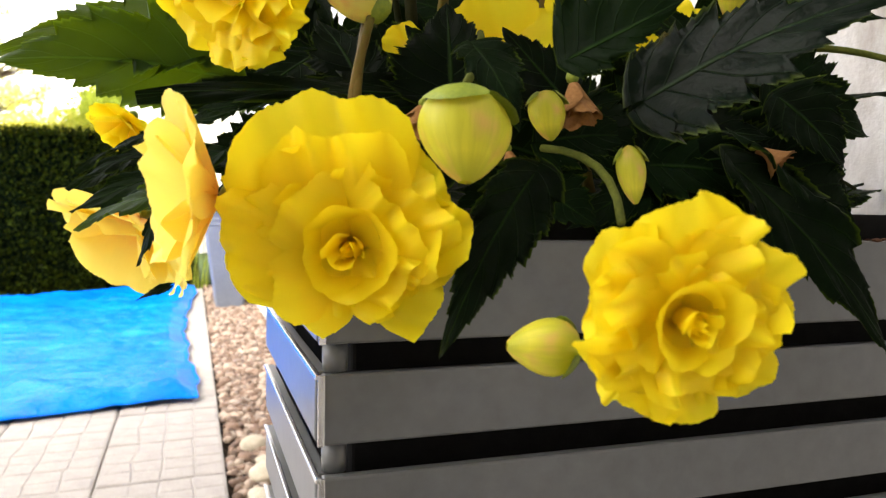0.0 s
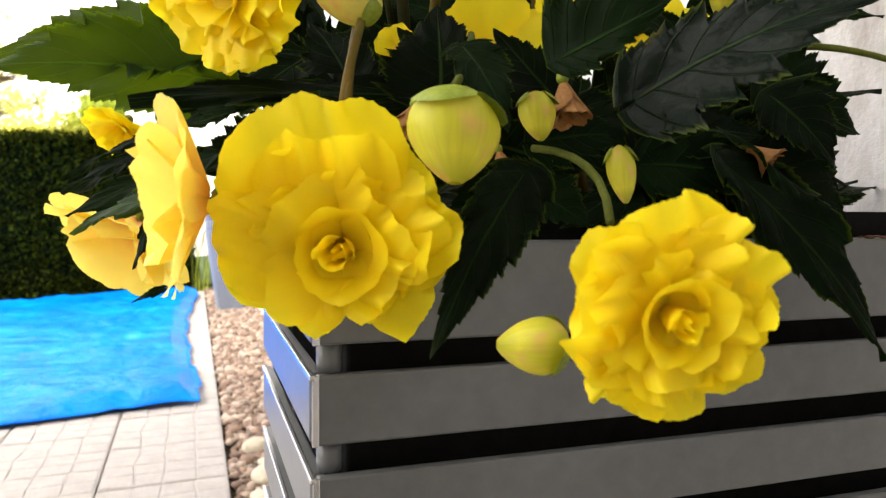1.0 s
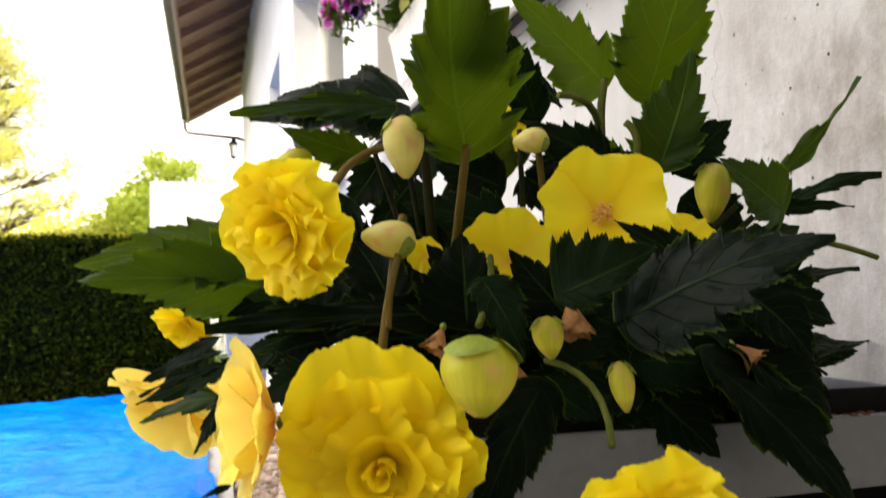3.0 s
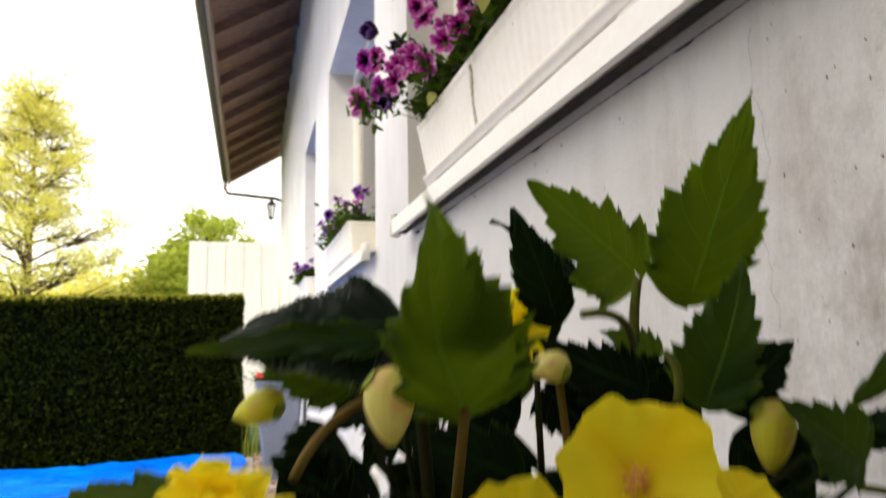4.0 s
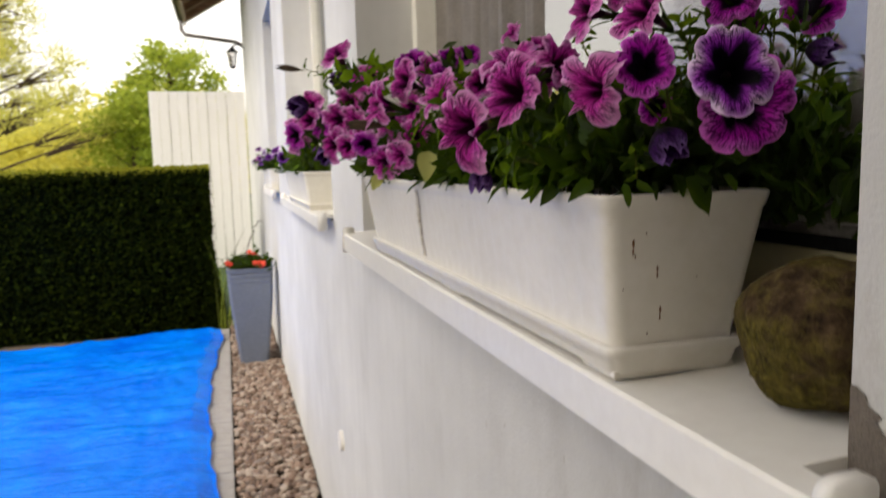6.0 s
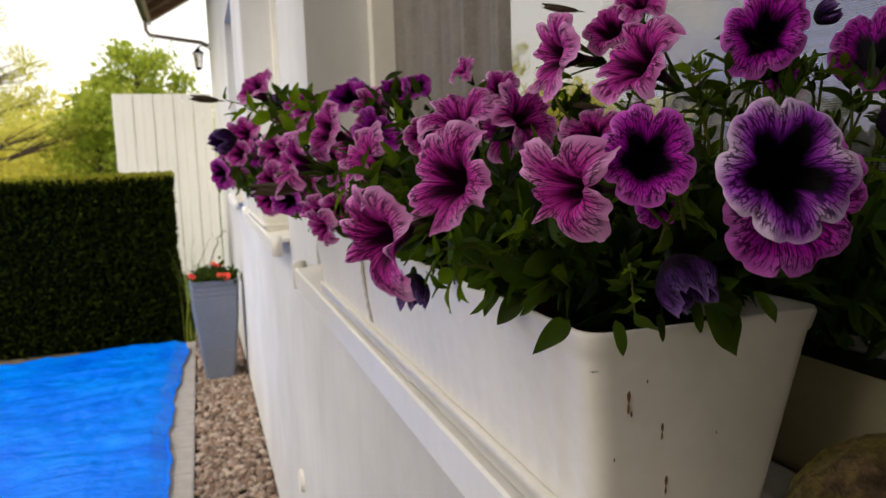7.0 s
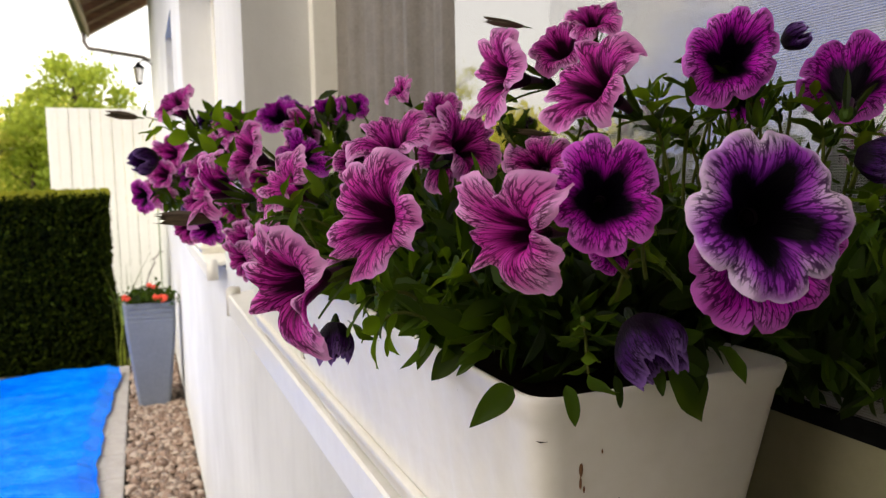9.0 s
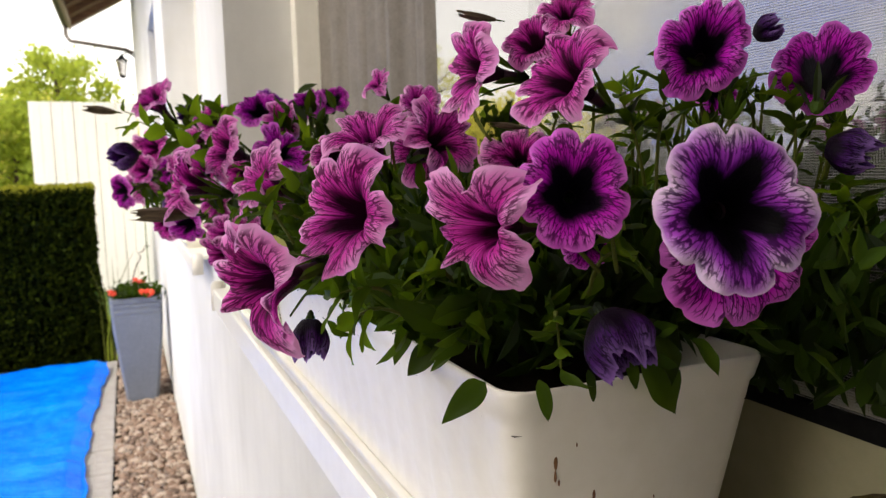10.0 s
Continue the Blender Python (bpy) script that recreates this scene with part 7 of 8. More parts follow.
petunia(petunias, (0.9271, 1.4956, 1.7804), (-0.88, -0.17, 0.44), 0.0291, "funnel", PETUNIA, 17, 70, (1.00, 1.00, 1.00), True)
petunia(petunias, (0.8796, 1.6033, 1.7780), (-0.96, -0.06, 0.27), 0.0324, "funnel", PETUNIA, 18, 0, (1.00, 1.00, 1.00), True)
petunia(petunias, (0.9198, 1.6111, 1.8057), (-0.90, -0.26, 0.34), 0.0287, "open", PETUNIA, 19, 40, (0.80, 1.10, 1.00), True)
petunia(petunias, (0.9702, 1.5891, 1.8027), (-0.02, -0.91, 0.42), 0.0227, "funnel", PETUNIA_HOT, 20, 0, (1.00, 1.00, 1.00), True)
petunia(petunias, (0.8768, 1.8560, 1.8721), (-0.63, -0.38, 0.68), 0.0301, "open", PETUNIA, 21, 20, (1.00, 0.90, 1.00), True)
petunia(petunias, (1.0448, 1.5635, 1.8584), (-0.67, -0.22, 0.71), 0.0148, "funnel", PETUNIA, 22, 0, (1.00, 1.00, 1.00), True)
petunia(petunias, (0.9916, 1.8381, 1.8587), (-0.52, -0.67, 0.53), 0.0289, "open", PETUNIA_HOT, 23, 0, (1.00, 0.80, 1.00), True)
petunia(petunias, (1.0163, 1.8831, 1.8665), (0.08, -0.91, 0.40), 0.0209, "open", PETUNIA_DEEP, 24, 0, (1.00, 1.00, 1.00), True)
petunia(petunias, (1.0460, 1.8149, 1.8609), (-0.42, -0.73, 0.54), 0.0236, "open", PETUNIA_HOT, 25, 0, (1.00, 1.00, 1.00), True)
petunia(petunias, (1.0735, 1.8038, 1.8668), (-0.22, -0.82, 0.53), 0.0197, "open", PETUNIA_HOT, 26, 0, (1.00, 1.00, 1.00), True)
petunia(petunias, (0.9595, 2.0159, 1.8585), (-0.63, -0.65, 0.43), 0.0239, "open", PETUNIA, 27, 0, (1.00, 1.00, 1.00), True)
petunia(petunias, (1.1028, 1.6028, 1.8453), (-0.22, -0.82, 0.53), 0.0197, "open", PETUNIA, 28, 0, (1.00, 1.00, 1.00), True)
petunia(petunias, (1.0516, 1.4234, 1.8065), (0.33, -0.85, 0.40), 0.0290, "funnel", PETUNIA, 29, 0, (1.00, 1.00, 1.00), True)
petunia(petunias, (1.0482, 1.4677, 1.7987), (-0.56, -0.77, 0.32), 0.0260, "funnel", PETUNIA, 30, 0, (1.00, 1.00, 1.00), True)
petunia(petunias, (1.0916, 1.4046, 1.7922), (-0.63, -0.65, 0.43), 0.0230, "funnel", PETUNIA, 31, 0, (1.00, 1.00, 1.00), True)
petunia(petunias, (0.8352, 2.1184, 1.8102), (-0.84, -0.52, -0.13), 0.0268, "wilt", PETUNIA_WILT, 32, 0, (1.00, 1.00, 1.00), True)
petunia(petunias, (0.8369, 2.1663, 1.7574), (-0.82, -0.51, -0.24), 0.0280, "open", PETUNIA_HOT, 33, 0, (1.00, 1.00, 1.00), True)
petunia(petunias, (0.8697, 2.2110, 1.7929), (-0.75, -0.63, 0.21), 0.0258, "open", PETUNIA, 34, 0, (1.00, 1.00, 1.00), True)
petunia(petunias, (0.9097, 1.6045, 1.7105), (-0.91, -0.38, -0.20), 0.0204, "funnel", PETUNIA, 35, 0, (1.00, 1.00, 1.00), True)
petunia(petunias, (0.8982, 1.7539, 1.7299), (-0.67, -0.71, -0.23), 0.0226, "open", PETUNIA_HOT, 36, 0, (1.00, 0.80, 1.00), True)
petunia(petunias, (0.8818, 1.8153, 1.7270), (-0.65, -0.69, -0.33), 0.0204, "open", PETUNIA, 37, 0, (1.00, 1.00, 1.00), True)
petunia(petunias, (1.0653, 1.3357, 1.8562), (-0.69, -0.50, 0.53), 0.0178, "open", PETUNIA, 38, 0, (1.00, 1.00, 1.00), True)
petunia(petunias, (1.0842, 1.3295, 1.8736), (-0.49, -0.58, 0.65), 0.0162, "funnel", PETUNIA, 39, 0, (1.00, 1.00, 1.00), True)
petunia(petunias, (1.0021, 1.5527, 1.7953), (-0.66, -0.74, 0.11), 0.0185, "open", PETUNIA, 40, 0, (1.00, 1.00, 1.00), True)
petunia(petunias, (0.8669, 2.4706, 1.7699), (-0.75, -0.65, -0.13), 0.0412, "funnel", PETUNIA, 18, 0, (1.00, 1.00, 1.00), True)
petunia(petunias, (0.9180, 2.4397, 1.7993), (-0.72, -0.66, 0.23), 0.0361, "funnel", PETUNIA_HOT, 20, 0, (1.00, 1.00, 1.00), True)
petunia(petunias, (0.9509, 2.3583, 1.8850), (-0.68, -0.69, -0.23), 0.0250, "wilt", PETUNIA_WILT, 32, 0, (1.00, 1.00, 1.00), True)
petunia(petunias, (0.9651, 2.3057, 1.8305), (-0.75, -0.65, -0.13), 0.0354, "funnel", PETUNIA, 35, 0, (1.00, 1.00, 1.00), True)
petunia(petunias, (0.9126, 2.3262, 1.7179), (-0.58, -0.74, -0.35), 0.0278, "wilt", PETUNIA_WILT, 14, 0, (1.00, 1.00, 1.00), True)
petunia(petunias, (0.9623, 2.1063, 1.7363), (-0.75, -0.65, -0.13), 0.0346, "funnel", PETUNIA, 20, 0, (1.00, 1.00, 1.00), True)
petunia(petunias, (0.9862, 2.0004, 1.7750), (-0.75, -0.65, -0.13), 0.0341, "funnel", PETUNIA, 8, 30, (1.00, 1.00, 1.00), True)
petunia(petunias, (1.0037, 1.8871, 1.7427), (-0.73, -0.68, -0.08), 0.0306, "funnel", PETUNIA, 35, 0, (1.00, 1.00, 1.00), True)
petunia(petunias, (0.9680, 1.8403, 1.7098), (-0.63, -0.72, -0.29), 0.0275, "folded", PETUNIA, 6, 0, (1.00, 1.00, 1.00), True)
petunia(petunias, (1.0072, 1.7945, 1.8414), (-0.65, -0.72, 0.24), 0.0255, "funnel", PETUNIA, 18, 0, (1.00, 1.00, 1.00), True)
sprig(petunias, (1.0600, 2.3300, 1.6600), (0.8669, 2.4706, 1.7659), 6, 0.030, 500)
sprig(petunias, (1.0600, 2.3300, 1.6600), (0.9180, 2.4397, 1.7953), 6, 0.030, 501)
sprig(petunias, (1.0600, 2.3300, 1.6600), (0.9509, 2.3583, 1.8810), 6, 0.030, 502)
sprig(petunias, (1.0600, 2.2857, 1.6600), (0.9651, 2.3057, 1.8265), 6, 0.030, 503)
sprig(petunias, (1.0600, 2.0863, 1.6600), (0.9623, 2.1063, 1.7323), 6, 0.030, 504)
sprig(petunias, (1.0600, 1.9804, 1.6600), (0.9862, 2.0004, 1.7710), 6, 0.030, 505)
sprig(petunias, (1.0600, 1.8671, 1.6600), (1.0037, 1.8871, 1.7387), 6, 0.030, 506)
sprig(petunias, (1.0600, 1.8203, 1.6600), (0.9680, 1.8403, 1.7058), 6, 0.030, 507)
sprig(petunias, (1.0600, 1.7745, 1.6600), (1.0072, 1.7945, 1.8374), 6, 0.030, 508)
END_SHOOTS = [(0.8669, 2.4706, 1.7699), (0.9180, 2.4397, 1.7993), (0.9509, 2.3583, 1.8850), (0.9651, 2.3057, 1.8305), (0.9623, 2.1063, 1.7363), (0.9862, 2.0004, 1.7750), (1.0037, 1.8871, 1.7427), (0.9680, 1.8403, 1.7098), (1.0072, 1.7945, 1.8414)]
petunia(petunias, (0.9132, 2.2249, 1.7434), (-0.80, -0.58, 0.12), 0.0348, "funnel", PETUNIA, 35, 245, (1.00, 1.00, 1.00), True)
petunia(petunias, (0.8846, 2.3483, 1.8296), (-0.72, -0.69, 0.01), 0.0371, "funnel", PETUNIA, 18, 126, (1.00, 1.00, 1.00), True)
petunia(petunias, (0.9524, 2.1666, 1.7782), (-0.79, -0.59, -0.18), 0.0336, "funnel", PETUNIA, 20, 140, (1.00, 1.00, 1.00), True)
petunia(petunias, (0.9517, 1.8960, 1.7032), (-0.70, -0.68, -0.20), 0.0278, "funnel", PETUNIA, 8, 56, (1.00, 1.00, 1.00), True)
petunia(petunias, (0.9983, 1.8951, 1.7936), (-0.80, -0.58, 0.12), 0.0278, "funnel", PETUNIA, 35, 245, (1.00, 1.00, 1.00), True)
petunia(petunias, (0.9657, 2.1214, 1.8598), (-0.72, -0.69, 0.01), 0.0324, "funnel", PETUNIA, 18, 126, (1.00, 1.00, 1.00), True)
petunia(petunias, (0.9348, 2.2777, 1.7928), (-0.70, -0.68, -0.20), 0.0359, "funnel", PETUNIA, 8, 56, (1.00, 1.00, 1.00), True)
petunia(petunias, (0.9370, 1.3703, 1.6790), (-0.15, -0.31, -0.94), 0.0140, "wilt", PETUNIA_WILT, 14, 0, (1.05, 1.05, 1.10), True)
petunia(petunias, (0.8567, 1.6100, 1.7508), (-1.00, 0.21, 0.04), 0.0302, "wilt", DRY, 52, 0, (0.31, 0.27, 1.0), True, "faded_flower")
petunia(petunias, (0.8097, 2.0268, 1.8700), (-0.99, 0.22, 0.14), 0.0255, "wilt", DRY, 53, 0, (0.34, 0.28, 1.0), True, "faded_flower")
petunia(petunias, (1.0303, 1.3522, 1.8699), (-0.95, 0.32, 0.18), 0.0155, "wilt", DRY, 54, 0, (0.22, 0.19, 1.0), True, "faded_flower")
petunia(petunias, (1.0820, 1.4108, 1.8109), (-0.95, 0.31, 0.13), 0.0151, "wilt", DRY, 55, 0, (0.22, 0.19, 1.0), True, "faded_flower")
tip = small_leaf(petunias, (0.9829, 1.7139, 1.7185), (-0.0098, -0.0125, -0.0383), (-0.28, -0.93, 0.22), 0.0415, 3)
tip.data = tip.data.copy(); tip.data.materials[0] = PALE_LEAF; tip["label"] = "pale yellow leaf"; tip.scale.y *= 1.3
tip = small_leaf(petunias, (0.9968, 2.1256, 1.6797), (-0.0174, 0.0016, -0.0279), (-0.28, -0.93, 0.22), 0.0329, 3)
tip.data = tip.data.copy(); tip.data.materials[0] = PALE_LEAF; tip["label"] = "pale yellow leaf"; tip.scale.y *= 1.3
sprig(petunias, (1.1068, 1.2861, 1.7700), (1.0959, 1.2971, 1.8256), 12, 0.0260, 300)
sprig(petunias, (1.1121, 1.2831, 1.7637), (1.1419, 1.3010, 1.8401), 12, 0.0260, 301)
sprig(petunias, (1.1347, 1.2959, 1.7692), (1.1220, 1.3057, 1.8066), 8, 0.0240, 302)
sprig(petunias, (0.9839, 1.6669, 1.7691), (0.8647, 1.7806, 1.8373), 14, 0.0340, 303)
sprig(petunias, (0.9841, 1.7235, 1.7858), (0.9102, 1.7951, 1.8477), 10, 0.0300, 304)
sprig(petunias, (0.9880, 1.5522, 1.7379), (0.9265, 1.5585, 1.7538), 9, 0.0340, 305)
sprig(petunias, (0.9496, 1.4587, 1.7337), (0.9304, 1.4710, 1.7687), 8, 0.0280, 306)
sprig(petunias, (1.0399, 1.2467, 1.7486), (1.0120, 1.2502, 1.7702), 7, 0.0220, 307)
sprig(petunias, (1.0462, 1.2421, 1.7327), (1.0211, 1.2457, 1.7650), 8, 0.0220, 308)
sprig(petunias, (1.0535, 1.2390, 1.7326), (1.0404, 1.2257, 1.7588), 6, 0.0200, 309)
sprig(petunias, (1.1972, 1.2689, 1.7679), (1.1977, 1.2754, 1.8260), 11, 0.0260, 310)
sprig(petunias, (1.1935, 1.2951, 1.7914), (1.1863, 1.3025, 1.8288), 9, 0.0250, 311)
sprig(petunias, (1.2064, 1.2382, 1.7249), (1.2061, 1.2433, 1.7679), 9, 0.0300, 312)
sprig(petunias, (1.2232, 1.2306, 1.7214), (1.2167, 1.2373, 1.7554), 8, 0.0300, 313)
sprig(petunias, (1.2121, 1.2625, 1.7676), (1.2200, 1.2628, 1.7997), 8, 0.0200, 314)
sprig(petunias, (1.0877, 1.3611, 1.7803), (1.0997, 1.3602, 1.8172), 7, 0.0200, 315)
sprig(petunias, (1.0778, 1.4114, 1.8002), (1.0821, 1.4362, 1.8411), 8, 0.0200, 316)
sprig(petunias, (1.0164, 1.4357, 1.7823), (1.0320, 1.4886, 1.8248), 7, 0.0220, 317)
sprig(petunias, (0.9757, 1.3359, 1.7143), (0.9473, 1.3481, 1.7149), 8, 0.0300, 318)
sprig(petunias, (0.9903, 1.3497, 1.6979), (0.9599, 1.3616, 1.6889), 7, 0.0300, 319)
sprig(petunias, (1.0362, 1.2655, 1.7083), (1.0320, 1.2538, 1.6860), 8, 0.0260, 324)
sprig(petunias, (1.0073, 1.3230, 1.7198), (0.9965, 1.3287, 1.7292), 8, 0.0260, 325)
sprig(petunias, (1.0522, 1.2599, 1.7190), (1.0649, 1.2457, 1.7378), 8, 0.0260, 326)
sprig(petunias, (1.0069, 1.5477, 1.7698), (0.9881, 1.5821, 1.8081), 9, 0.0260, 327)
sprig(petunias, (0.9757, 1.8962, 1.8293), (0.9581, 1.9630, 1.8691), 8, 0.0300, 328)
small_leaf(petunias, (1.1794, 1.2174, 1.7290), (-0.32, 0.06, 0.95), (0.04, -0.48, 0.88), 0.0187, 0, BRIGHT_LEAF)
small_leaf(petunias, (1.1820, 1.2163, 1.7289), (0.14, -0.13, 0.98), (0.04, -0.48, 0.88), 0.0198, 1, BRIGHT_LEAF)
small_leaf(petunias, (1.1845, 1.2149, 1.7261), (0.54, -0.38, 0.75), (0.04, -0.48, 0.88), 0.0187, 2, BRIGHT_LEAF)
small_leaf(petunias, (1.1862, 1.2263, 1.7364), (-0.13, -0.07, 0.99), (0.04, -0.48, 0.88), 0.0165, 3, BRIGHT_LEAF)
small_leaf(petunias, (1.1999, 1.2207, 1.7391), (0.43, -0.38, 0.82), (0.04, -0.48, 0.88), 0.0176, 4, BRIGHT_LEAF)
small_leaf(petunias, (1.1812, 1.2291, 1.7424), (0.33, -0.35, 0.87), (0.04, -0.48, 0.88), 0.0154, 5, BRIGHT_LEAF)
small_leaf(petunias, (1.2069, 1.2296, 1.7470), (-0.40, -0.00, 0.92), (0.04, -0.48, 0.88), 0.0165, 6, BRIGHT_LEAF)
small_leaf(petunias, (1.1110, 1.2963, 1.7793), (-0.93, 0.11, 0.35), (0.04, -0.48, 0.88), 0.0154, 7, BRIGHT_LEAF)
small_leaf(petunias, (1.1057, 1.2997, 1.7888), (0.56, -0.46, 0.69), (0.04, -0.48, 0.88), 0.0143, 8, BRIGHT_LEAF)
small_leaf(petunias, (1.1247, 1.2889, 1.7664), (0.52, -0.51, 0.69), (0.04, -0.48, 0.88), 0.0154, 9, BRIGHT_LEAF)
small_leaf(petunias, (0.9513, 1.4022, 1.7242), (-0.92, 0.06, 0.40), (0.04, -0.48, 0.88), 0.0165, 10, BRIGHT_LEAF)
small_leaf(petunias, (0.9517, 1.4618, 1.7682), (-0.25, -0.04, 0.97), (0.04, -0.48, 0.88), 0.0220, 11, BRIGHT_LEAF)
small_leaf(petunias, (0.9292, 1.4472, 1.7469), (0.19, -0.26, 0.94), (0.04, -0.48, 0.88), 0.0187, 12, BRIGHT_LEAF)
small_leaf(petunias, (0.9839, 1.5624, 1.8118), (-0.21, -0.14, 0.97), (0.04, -0.48, 0.88), 0.0187, 13, BRIGHT_LEAF)
small_leaf(petunias, (0.8593, 1.8150, 1.8308), (-0.94, 0.15, 0.31), (0.04, -0.48, 0.88), 0.0187, 14, BRIGHT_LEAF)
small_leaf(petunias, (0.9091, 1.7935, 1.8297), (-0.87, 0.12, 0.47), (0.04, -0.48, 0.88), 0.0187, 15, BRIGHT_LEAF)
small_leaf(petunias, (1.0375, 1.2832, 1.7718), (-0.89, 0.15, 0.42), (0.04, -0.48, 0.88), 0.0143, 16, BRIGHT_LEAF)
small_leaf(petunias, (1.0396, 1.2707, 1.7663), (-0.92, 0.04, -0.38), (0.04, -0.48, 0.88), 0.0143, 17, BRIGHT_LEAF)

# shoot tips and opening buds, stars of narrow leaves on thin stalks
sr = random.Random(41)
for k in range(34):
    tip = Vector((sr.uniform(1.085, 1.235), sr.uniform(1.262, 1.345), sr.uniform(1.775, 1.832)))
    foot = Vector((tip.x + sr.uniform(-0.02, 0.02), tip.y + sr.uniform(0.005, 0.03), 1.725))
    stalk = bend(foot, tip, (sr.uniform(-0.006, 0.006), 0.0, 0.004))
    part("stem", tube([p - Vector(petunias.location) for p in stalk], 0.0010, 6), STEM_GREEN, petunias, smooth=True)
    for q in range(sr.randint(4, 6)):
        ang = q * 1.26 + sr.uniform(-0.3, 0.3)
        small_leaf(petunias, tip, (math.cos(ang), math.sin(ang), sr.uniform(0.5, 1.6)), (math.cos(ang), math.sin(ang), -0.8), sr.uniform(0.010, 0.019), 0, BRIGHT_LEAF if sr.random() < 0.4 else None)
    for q in range(3):
        small_leaf(petunias, stalk[2 + q], (sr.uniform(-1, 1), sr.uniform(-1, 0.4), sr.uniform(-0.1, 0.8)), (0.0, -0.5, 0.8), sr.uniform(0.014, 0.024), sr.randrange(2), BRIGHT_LEAF if sr.random() < 0.4 else None)

# single leaves that hang over the rim
for base, along, size, k in (((0.990, 1.252, 1.686), (-0.80, -0.25, -0.42), 0.026, 2), ((1.018, 1.251, 1.683), (0.15, -0.30, -0.95), 0.020, 1), ((1.077, 1.252, 1.686), (0.60, -0.25, -0.76), 0.040, 3),
                             ((1.046, 1.252, 1.684), (0.10, -0.25, -0.96), 0.016, 0), ((1.006, 1.345, 1.684), (-0.55, 0.30, -0.75), 0.030, 2), ((1.006, 1.390, 1.686), (-0.50, -0.40, -0.75), 0.028, 1)):
    small_leaf(petunias, base, along, (-0.2, -0.85, 0.45), size, k)

# inner foliage of the near box, too dense to count
fr = random.Random(8)
inner_spots = []
for k in range(9000):
    x, y = fr.uniform(1.034, 1.180), 1.292 + 1.08 * fr.random()
    h = 1.674 + 0.088 * fr.random() ** 1.3 * (1.0 if y > 1.36 else 0.45 + 6.0 * (y - 1.27))
    if h < 1.71:
        x = min(max(x, 1.056), 1.160)
        y = max(y, 1.315)
    inner_spots.append(((x - 1.09, y - 1.80, h - 1.65), (0.5 * (x - 1.09) / 0.08, 0, 0.5)))
for k in range(1500):
    q = Vector((fr.gauss(1.212, 0.016), fr.gauss(1.34, 0.07), fr.gauss(1.685, 0.030)))
    if 1.184 < q.x < 1.236 and q.y > 1.20 and q.z > 1.63:
        inner_spots.append(((q.x - 1.09, q.y - 1.80, q.z - 1.65), (0.1, -0.2, 0.3)))
for k in range(800):
    c = Vector(END_SHOOTS[k % len(END_SHOOTS)])
    q = c + Vector((fr.gauss(0.038, 0.020), fr.gauss(0.012, 0.024), fr.gauss(-0.026, 0.020)))
    if q.y > 2.375 or q.z > 1.675:
        inner_spots.append(((q.x - 1.09, q.y - 1.80, q.z - 1.65), (-0.3, 0.2, 0.2)))
# clumps that spill over the rim, with bare stretches between
for k in range(1500):
    y = 1.30 + 1.02 * fr.random()
    if noise.noise(Vector((y * 9.0, 0.3, 0.7))) > -0.05:
        inner_spots.append(((fr.uniform(1.000, 1.045) - 1.09, y - 1.80, fr.uniform(1.684, 1.715) - 1.65), (-0.9, fr.uniform(-0.5, 0.3), -0.9)))
for k in range(120):
    x = fr.uniform(1.02, 1.16)
    if noise.noise(Vector((x * 22.0, 4.3, 0.7))) > -0.02:
        inner_spots.append(((x - 1.09, fr.uniform(1.262, 1.30) - 1.80, fr.uniform(1.684, 1.715) - 1.65), (fr.uniform(-0.4, 0.4), -0.9, -0.8)))
fol = leaf_cloud("foliage", SMALL_LEAF, inner_spots, 0.020, 81, petunias, up=1.3, stretch=2.8, broad=0.30, ovate=True)
fol["kind"] = "stuff"
for k in range(90):
    y = 1.335 + 0.96 * fr.random()
    x = fr.uniform(1.056, 1.145)
    b = Vector((x, y, 1.655))
    t = b + Vector((fr.uniform(-0.05, 0.03), fr.uniform(-0.04, 0.03), fr.uniform(0.05, 0.13)))
    if y < 1.40:
        t.z = min(t.z, 1.73)
    sprig(petunias, b, t, 3, 0.030, 900 + k, 0.0010)


for k in range(12):
    b = Vector((fr.uniform(1.185, 1.215), fr.uniform(1.24, 1.36), fr.uniform(1.66, 1.73)))
    small_leaf(petunias, b, (fr.uniform(0.0, 0.5), fr.uniform(-0.9, 0.1), fr.uniform(-0.5, 0.5)), (0.2, -0.6, 0.7), fr.uniform(0.030, 0.045), k)
for k in range(3):
    b = Vector((fr.uniform(1.02, 1.15), fr.uniform(1.268, 1.285), fr.uniform(1.667, 1.69)))
    small_leaf(petunias, b, (fr.uniform(-0.5, 0.4), -0.9, fr.uniform(-0.7, 0.1)), (0.0, -0.6, 0.8), fr.uniform(0.022, 0.036), k)
for k in range(8):
    b = Vector((fr.uniform(1.008, 1.02), 1.30 + 1.0 * fr.random(), fr.uniform(1.668, 1.69)))
    small_leaf(petunias, b, (-0.9, fr.uniform(-0.6, 0.4), fr.uniform(-0.8, 0.1)), (-0.6, 0.0, 0.8), fr.uniform(0.022, 0.036), k)


sprig(petunias, (0.945, 1.985, 1.800), (0.852, 2.019, 1.866), 7, 0.024, 951)

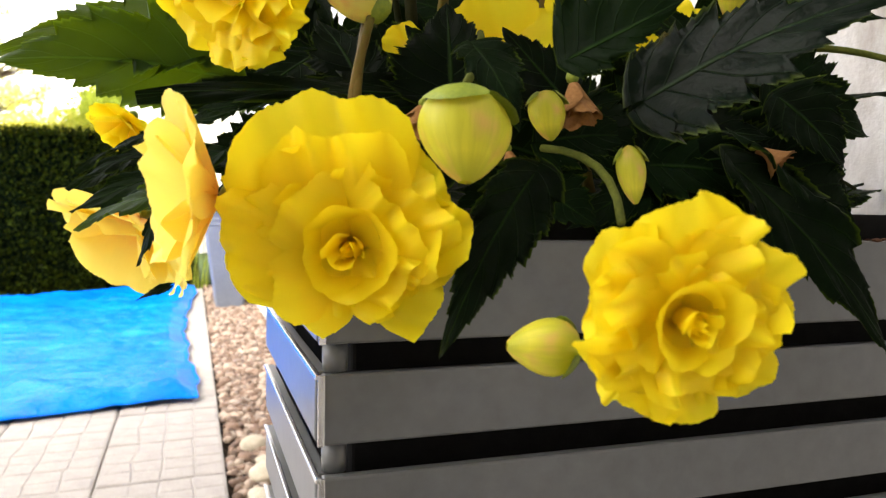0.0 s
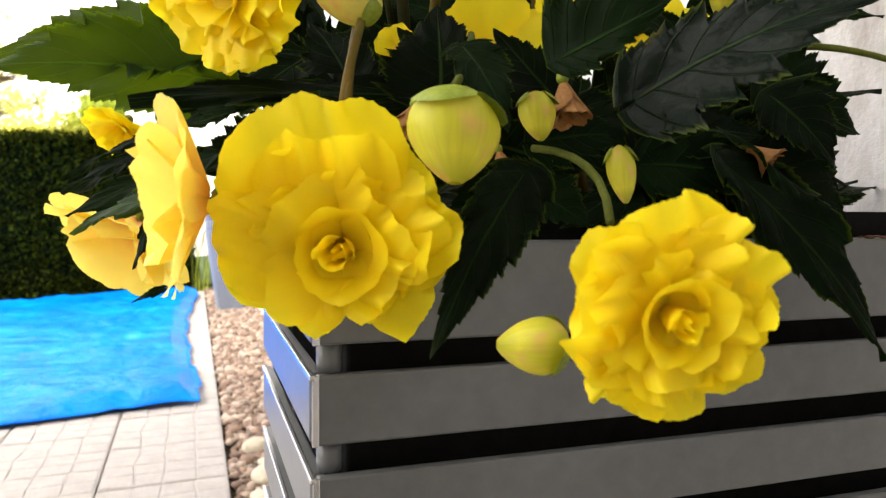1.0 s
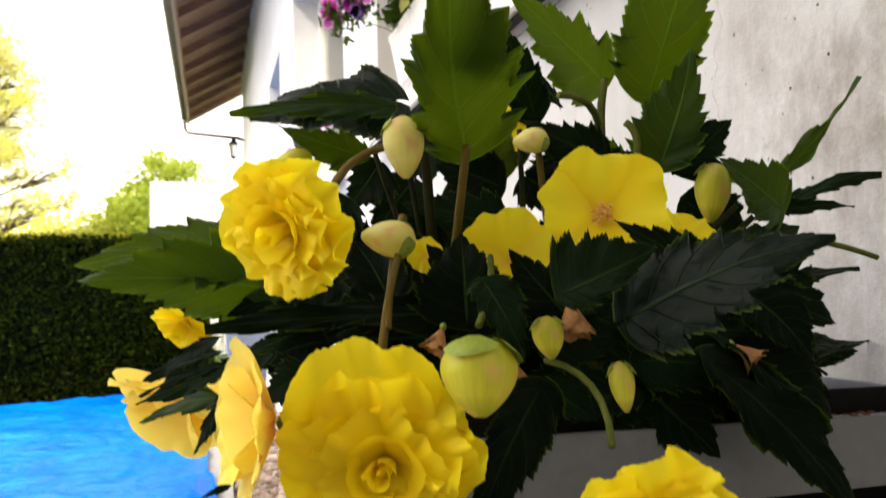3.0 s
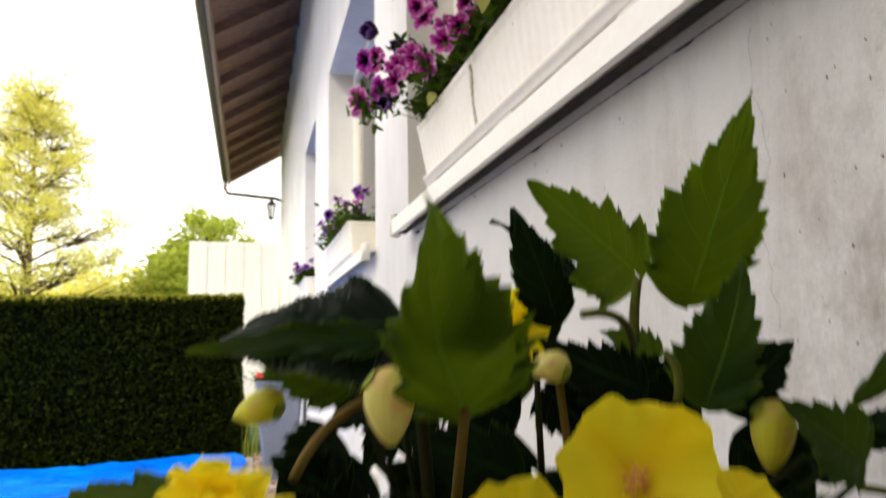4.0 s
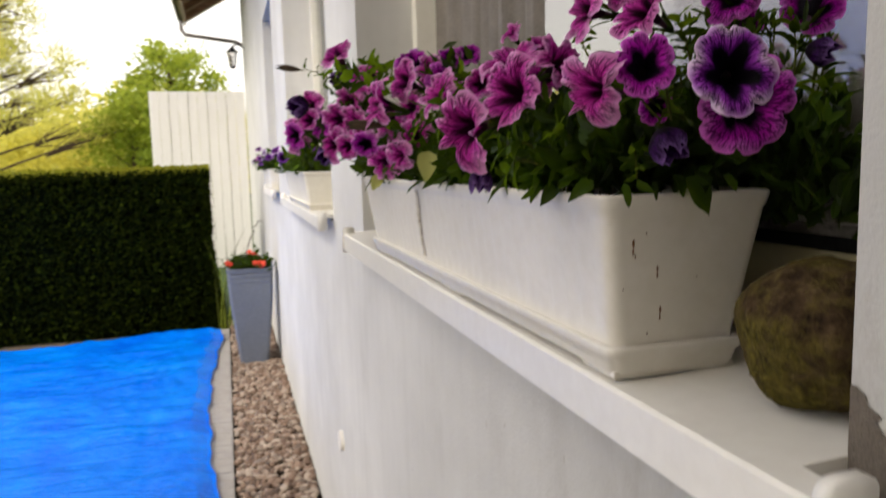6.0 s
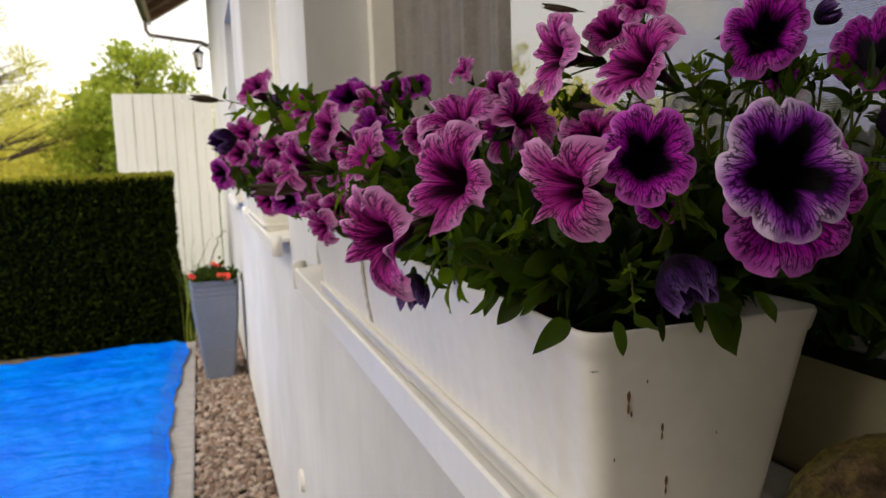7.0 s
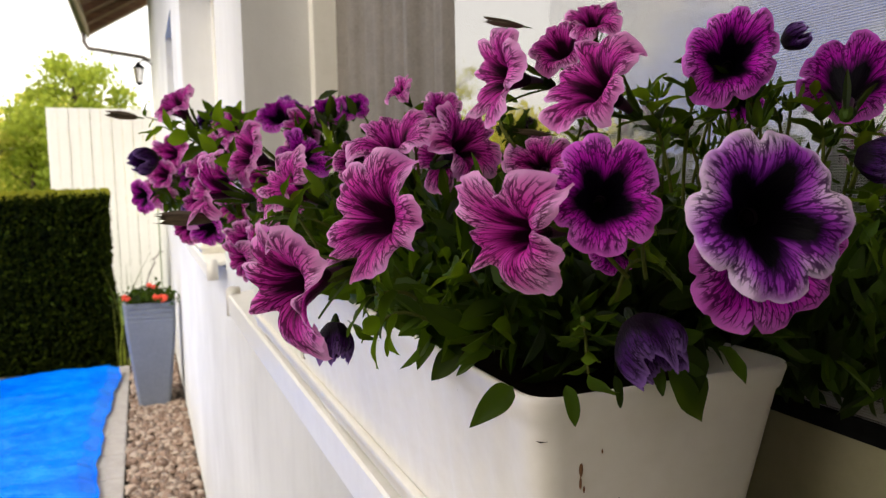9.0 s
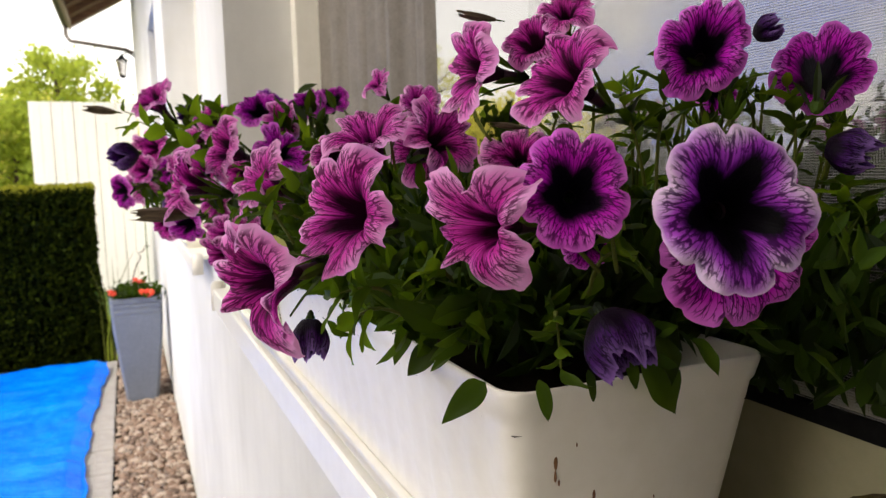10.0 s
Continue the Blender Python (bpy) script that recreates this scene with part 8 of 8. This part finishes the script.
# ---- petunias in the two farther boxes ----
def far_petunias(y0, y1, seed, n_flowers):
    r = random.Random(seed)
    p = empty("petunia", (1.09, (y0 + y1) / 2, 1.65), "violet petunias over a white flower box", "petunia", "petunias in the farther boxes")
    o = Vector(p.location)
    spots = []
    for k in range(1100):
        y = y0 + (y1 - y0) * r.random()
        q = Vector((r.gauss(1.06, 0.045), y, 1.665 + abs(r.gauss(0, 0.035))))
        spots.append((tuple(q - o), (-0.4, -0.2, 0.5)))
    f = leaf_cloud("foliage", SMALL_LEAF, spots, 0.026, seed + 3, p, stretch=2.4)
    f["kind"] = "stuff"
    for k in range(16):
        y = r.uniform(y0, y0 + 0.5)
        b = Vector((r.uniform(1.0, 1.07), y, 1.68))
        sprig(p, b, b + Vector((r.uniform(-0.10, 0.02), r.uniform(-0.05, 0.05), r.uniform(0.02, 0.12))), 6, 0.034, seed * 50 + k)
    for k in range(26):
        small_leaf(p, Vector((r.uniform(0.97, 1.05), r.uniform(y0, y0 + 0.4), r.uniform(1.68, 1.75))), (r.uniform(-1, 0.2), r.uniform(-0.8, 0.5), r.uniform(-0.3, 0.8)), (-0.2, -0.5, 0.8), r.uniform(0.028, 0.045), k, BRIGHT_LEAF)
    for k in range(n_flowers):
        y = y0 + (y1 - y0) * r.random() ** 1.6
        q = (r.uniform(0.94, 1.10), y, 1.715 + 0.13 * r.random() ** 1.3)
        petunia(p, q, (-0.6 + r.uniform(-0.4, 0.5), -0.6 + r.uniform(-0.3, 0.5), r.uniform(-0.2, 0.7)), r.uniform(0.024, 0.032), r.choice(["open", "funnel", "funnel", "folded"]), r.choice([PETUNIA_DEEP, PETUNIA_HOT, PETUNIA_VIOLET, PETUNIA_VIOLET]), 33 + k % 4, r.uniform(0, 90))
    return p


far_petunias(3.82, 4.78, 3, 20)
far_petunias(6.47, 7.2, 4, 10)

# ---- red flowers in the tall pot ----
red = empty("red_flowers", (0.85, 7.25, 0.78), "small red flowers over dark leaves in the tall pot", "flowers")
rr = random.Random(6)
spots = [((rr.gauss(0, 0.085), rr.gauss(0, 0.085), abs(rr.gauss(0, 0.045)) + 0.03), (0, 0, 0.5)) for _ in range(1500)]
f = leaf_cloud("foliage", SMALL_LEAF, spots, 0.035, 61, red)
f["kind"] = "stuff"
for x, y, z, s in ((-0.165, -0.14, 0.105, 0.036), (0.02, -0.12, 0.185, 0.034), (0.095, -0.18, 0.09, 0.042), (0.045, -0.19, 0.10, 0.028), (0.06, 0.08, 0.15, 0.03)):
    bm = bmesh.new()
    for k in range(9):
        d = Vector((rr.gauss(0, 1), rr.gauss(0, 1), rr.gauss(0, 1))).normalized() * s * 0.55
        bmesh.ops.create_icosphere(bm, subdivisions=2, radius=s * 0.5, matrix=Matrix.Translation(Vector((x, y, z)) + d) @ Matrix.Diagonal((1, 1, 0.7, 1)))
    part("flower", bm, RED_FLOWER, red, "red flower head", smooth=True)
rod = empty("garden_rod", (0.86, 7.30, 0.76), "thin twisted metal garden rod stuck in the pot", "garden rod")
pts = [(0.0, 0, 0.0), (-0.03, 0, 0.18), (0.01, 0, 0.30), (0.05, 0, 0.37), (0.035, 0, 0.40), (0.07, 0, 0.42), (0.09, 0, 0.46), (0.12, 0, 0.45)]
part("wire", tube(pts, 0.005, 6), GUTTER, rod, smooth=True)
grass = empty("grass_blades", (0.60, 8.72, -0.02), "thin pale grass blades beside the hedge end", "grass")
for k in range(9):
    a = rr.uniform(-0.5, 0.7)
    part("blade", tube(bend((0.02 * k - 0.06, 0, 0), (0.02 * k - 0.06 + 0.45 * a, 0.03 * k - 0.1, rr.uniform(0.6, 1.25)), (-0.1 * a, 0, 0.05)), [0.008, 0.008, 0.007, 0.006, 0.005, 0.003, 0.001], 4), SEPAL if k % 2 else STEM_GREEN, grass)

# the whole near planting sits a little nearer the front rim
petunias.location += Vector((-0.010, -0.008, 0.001))
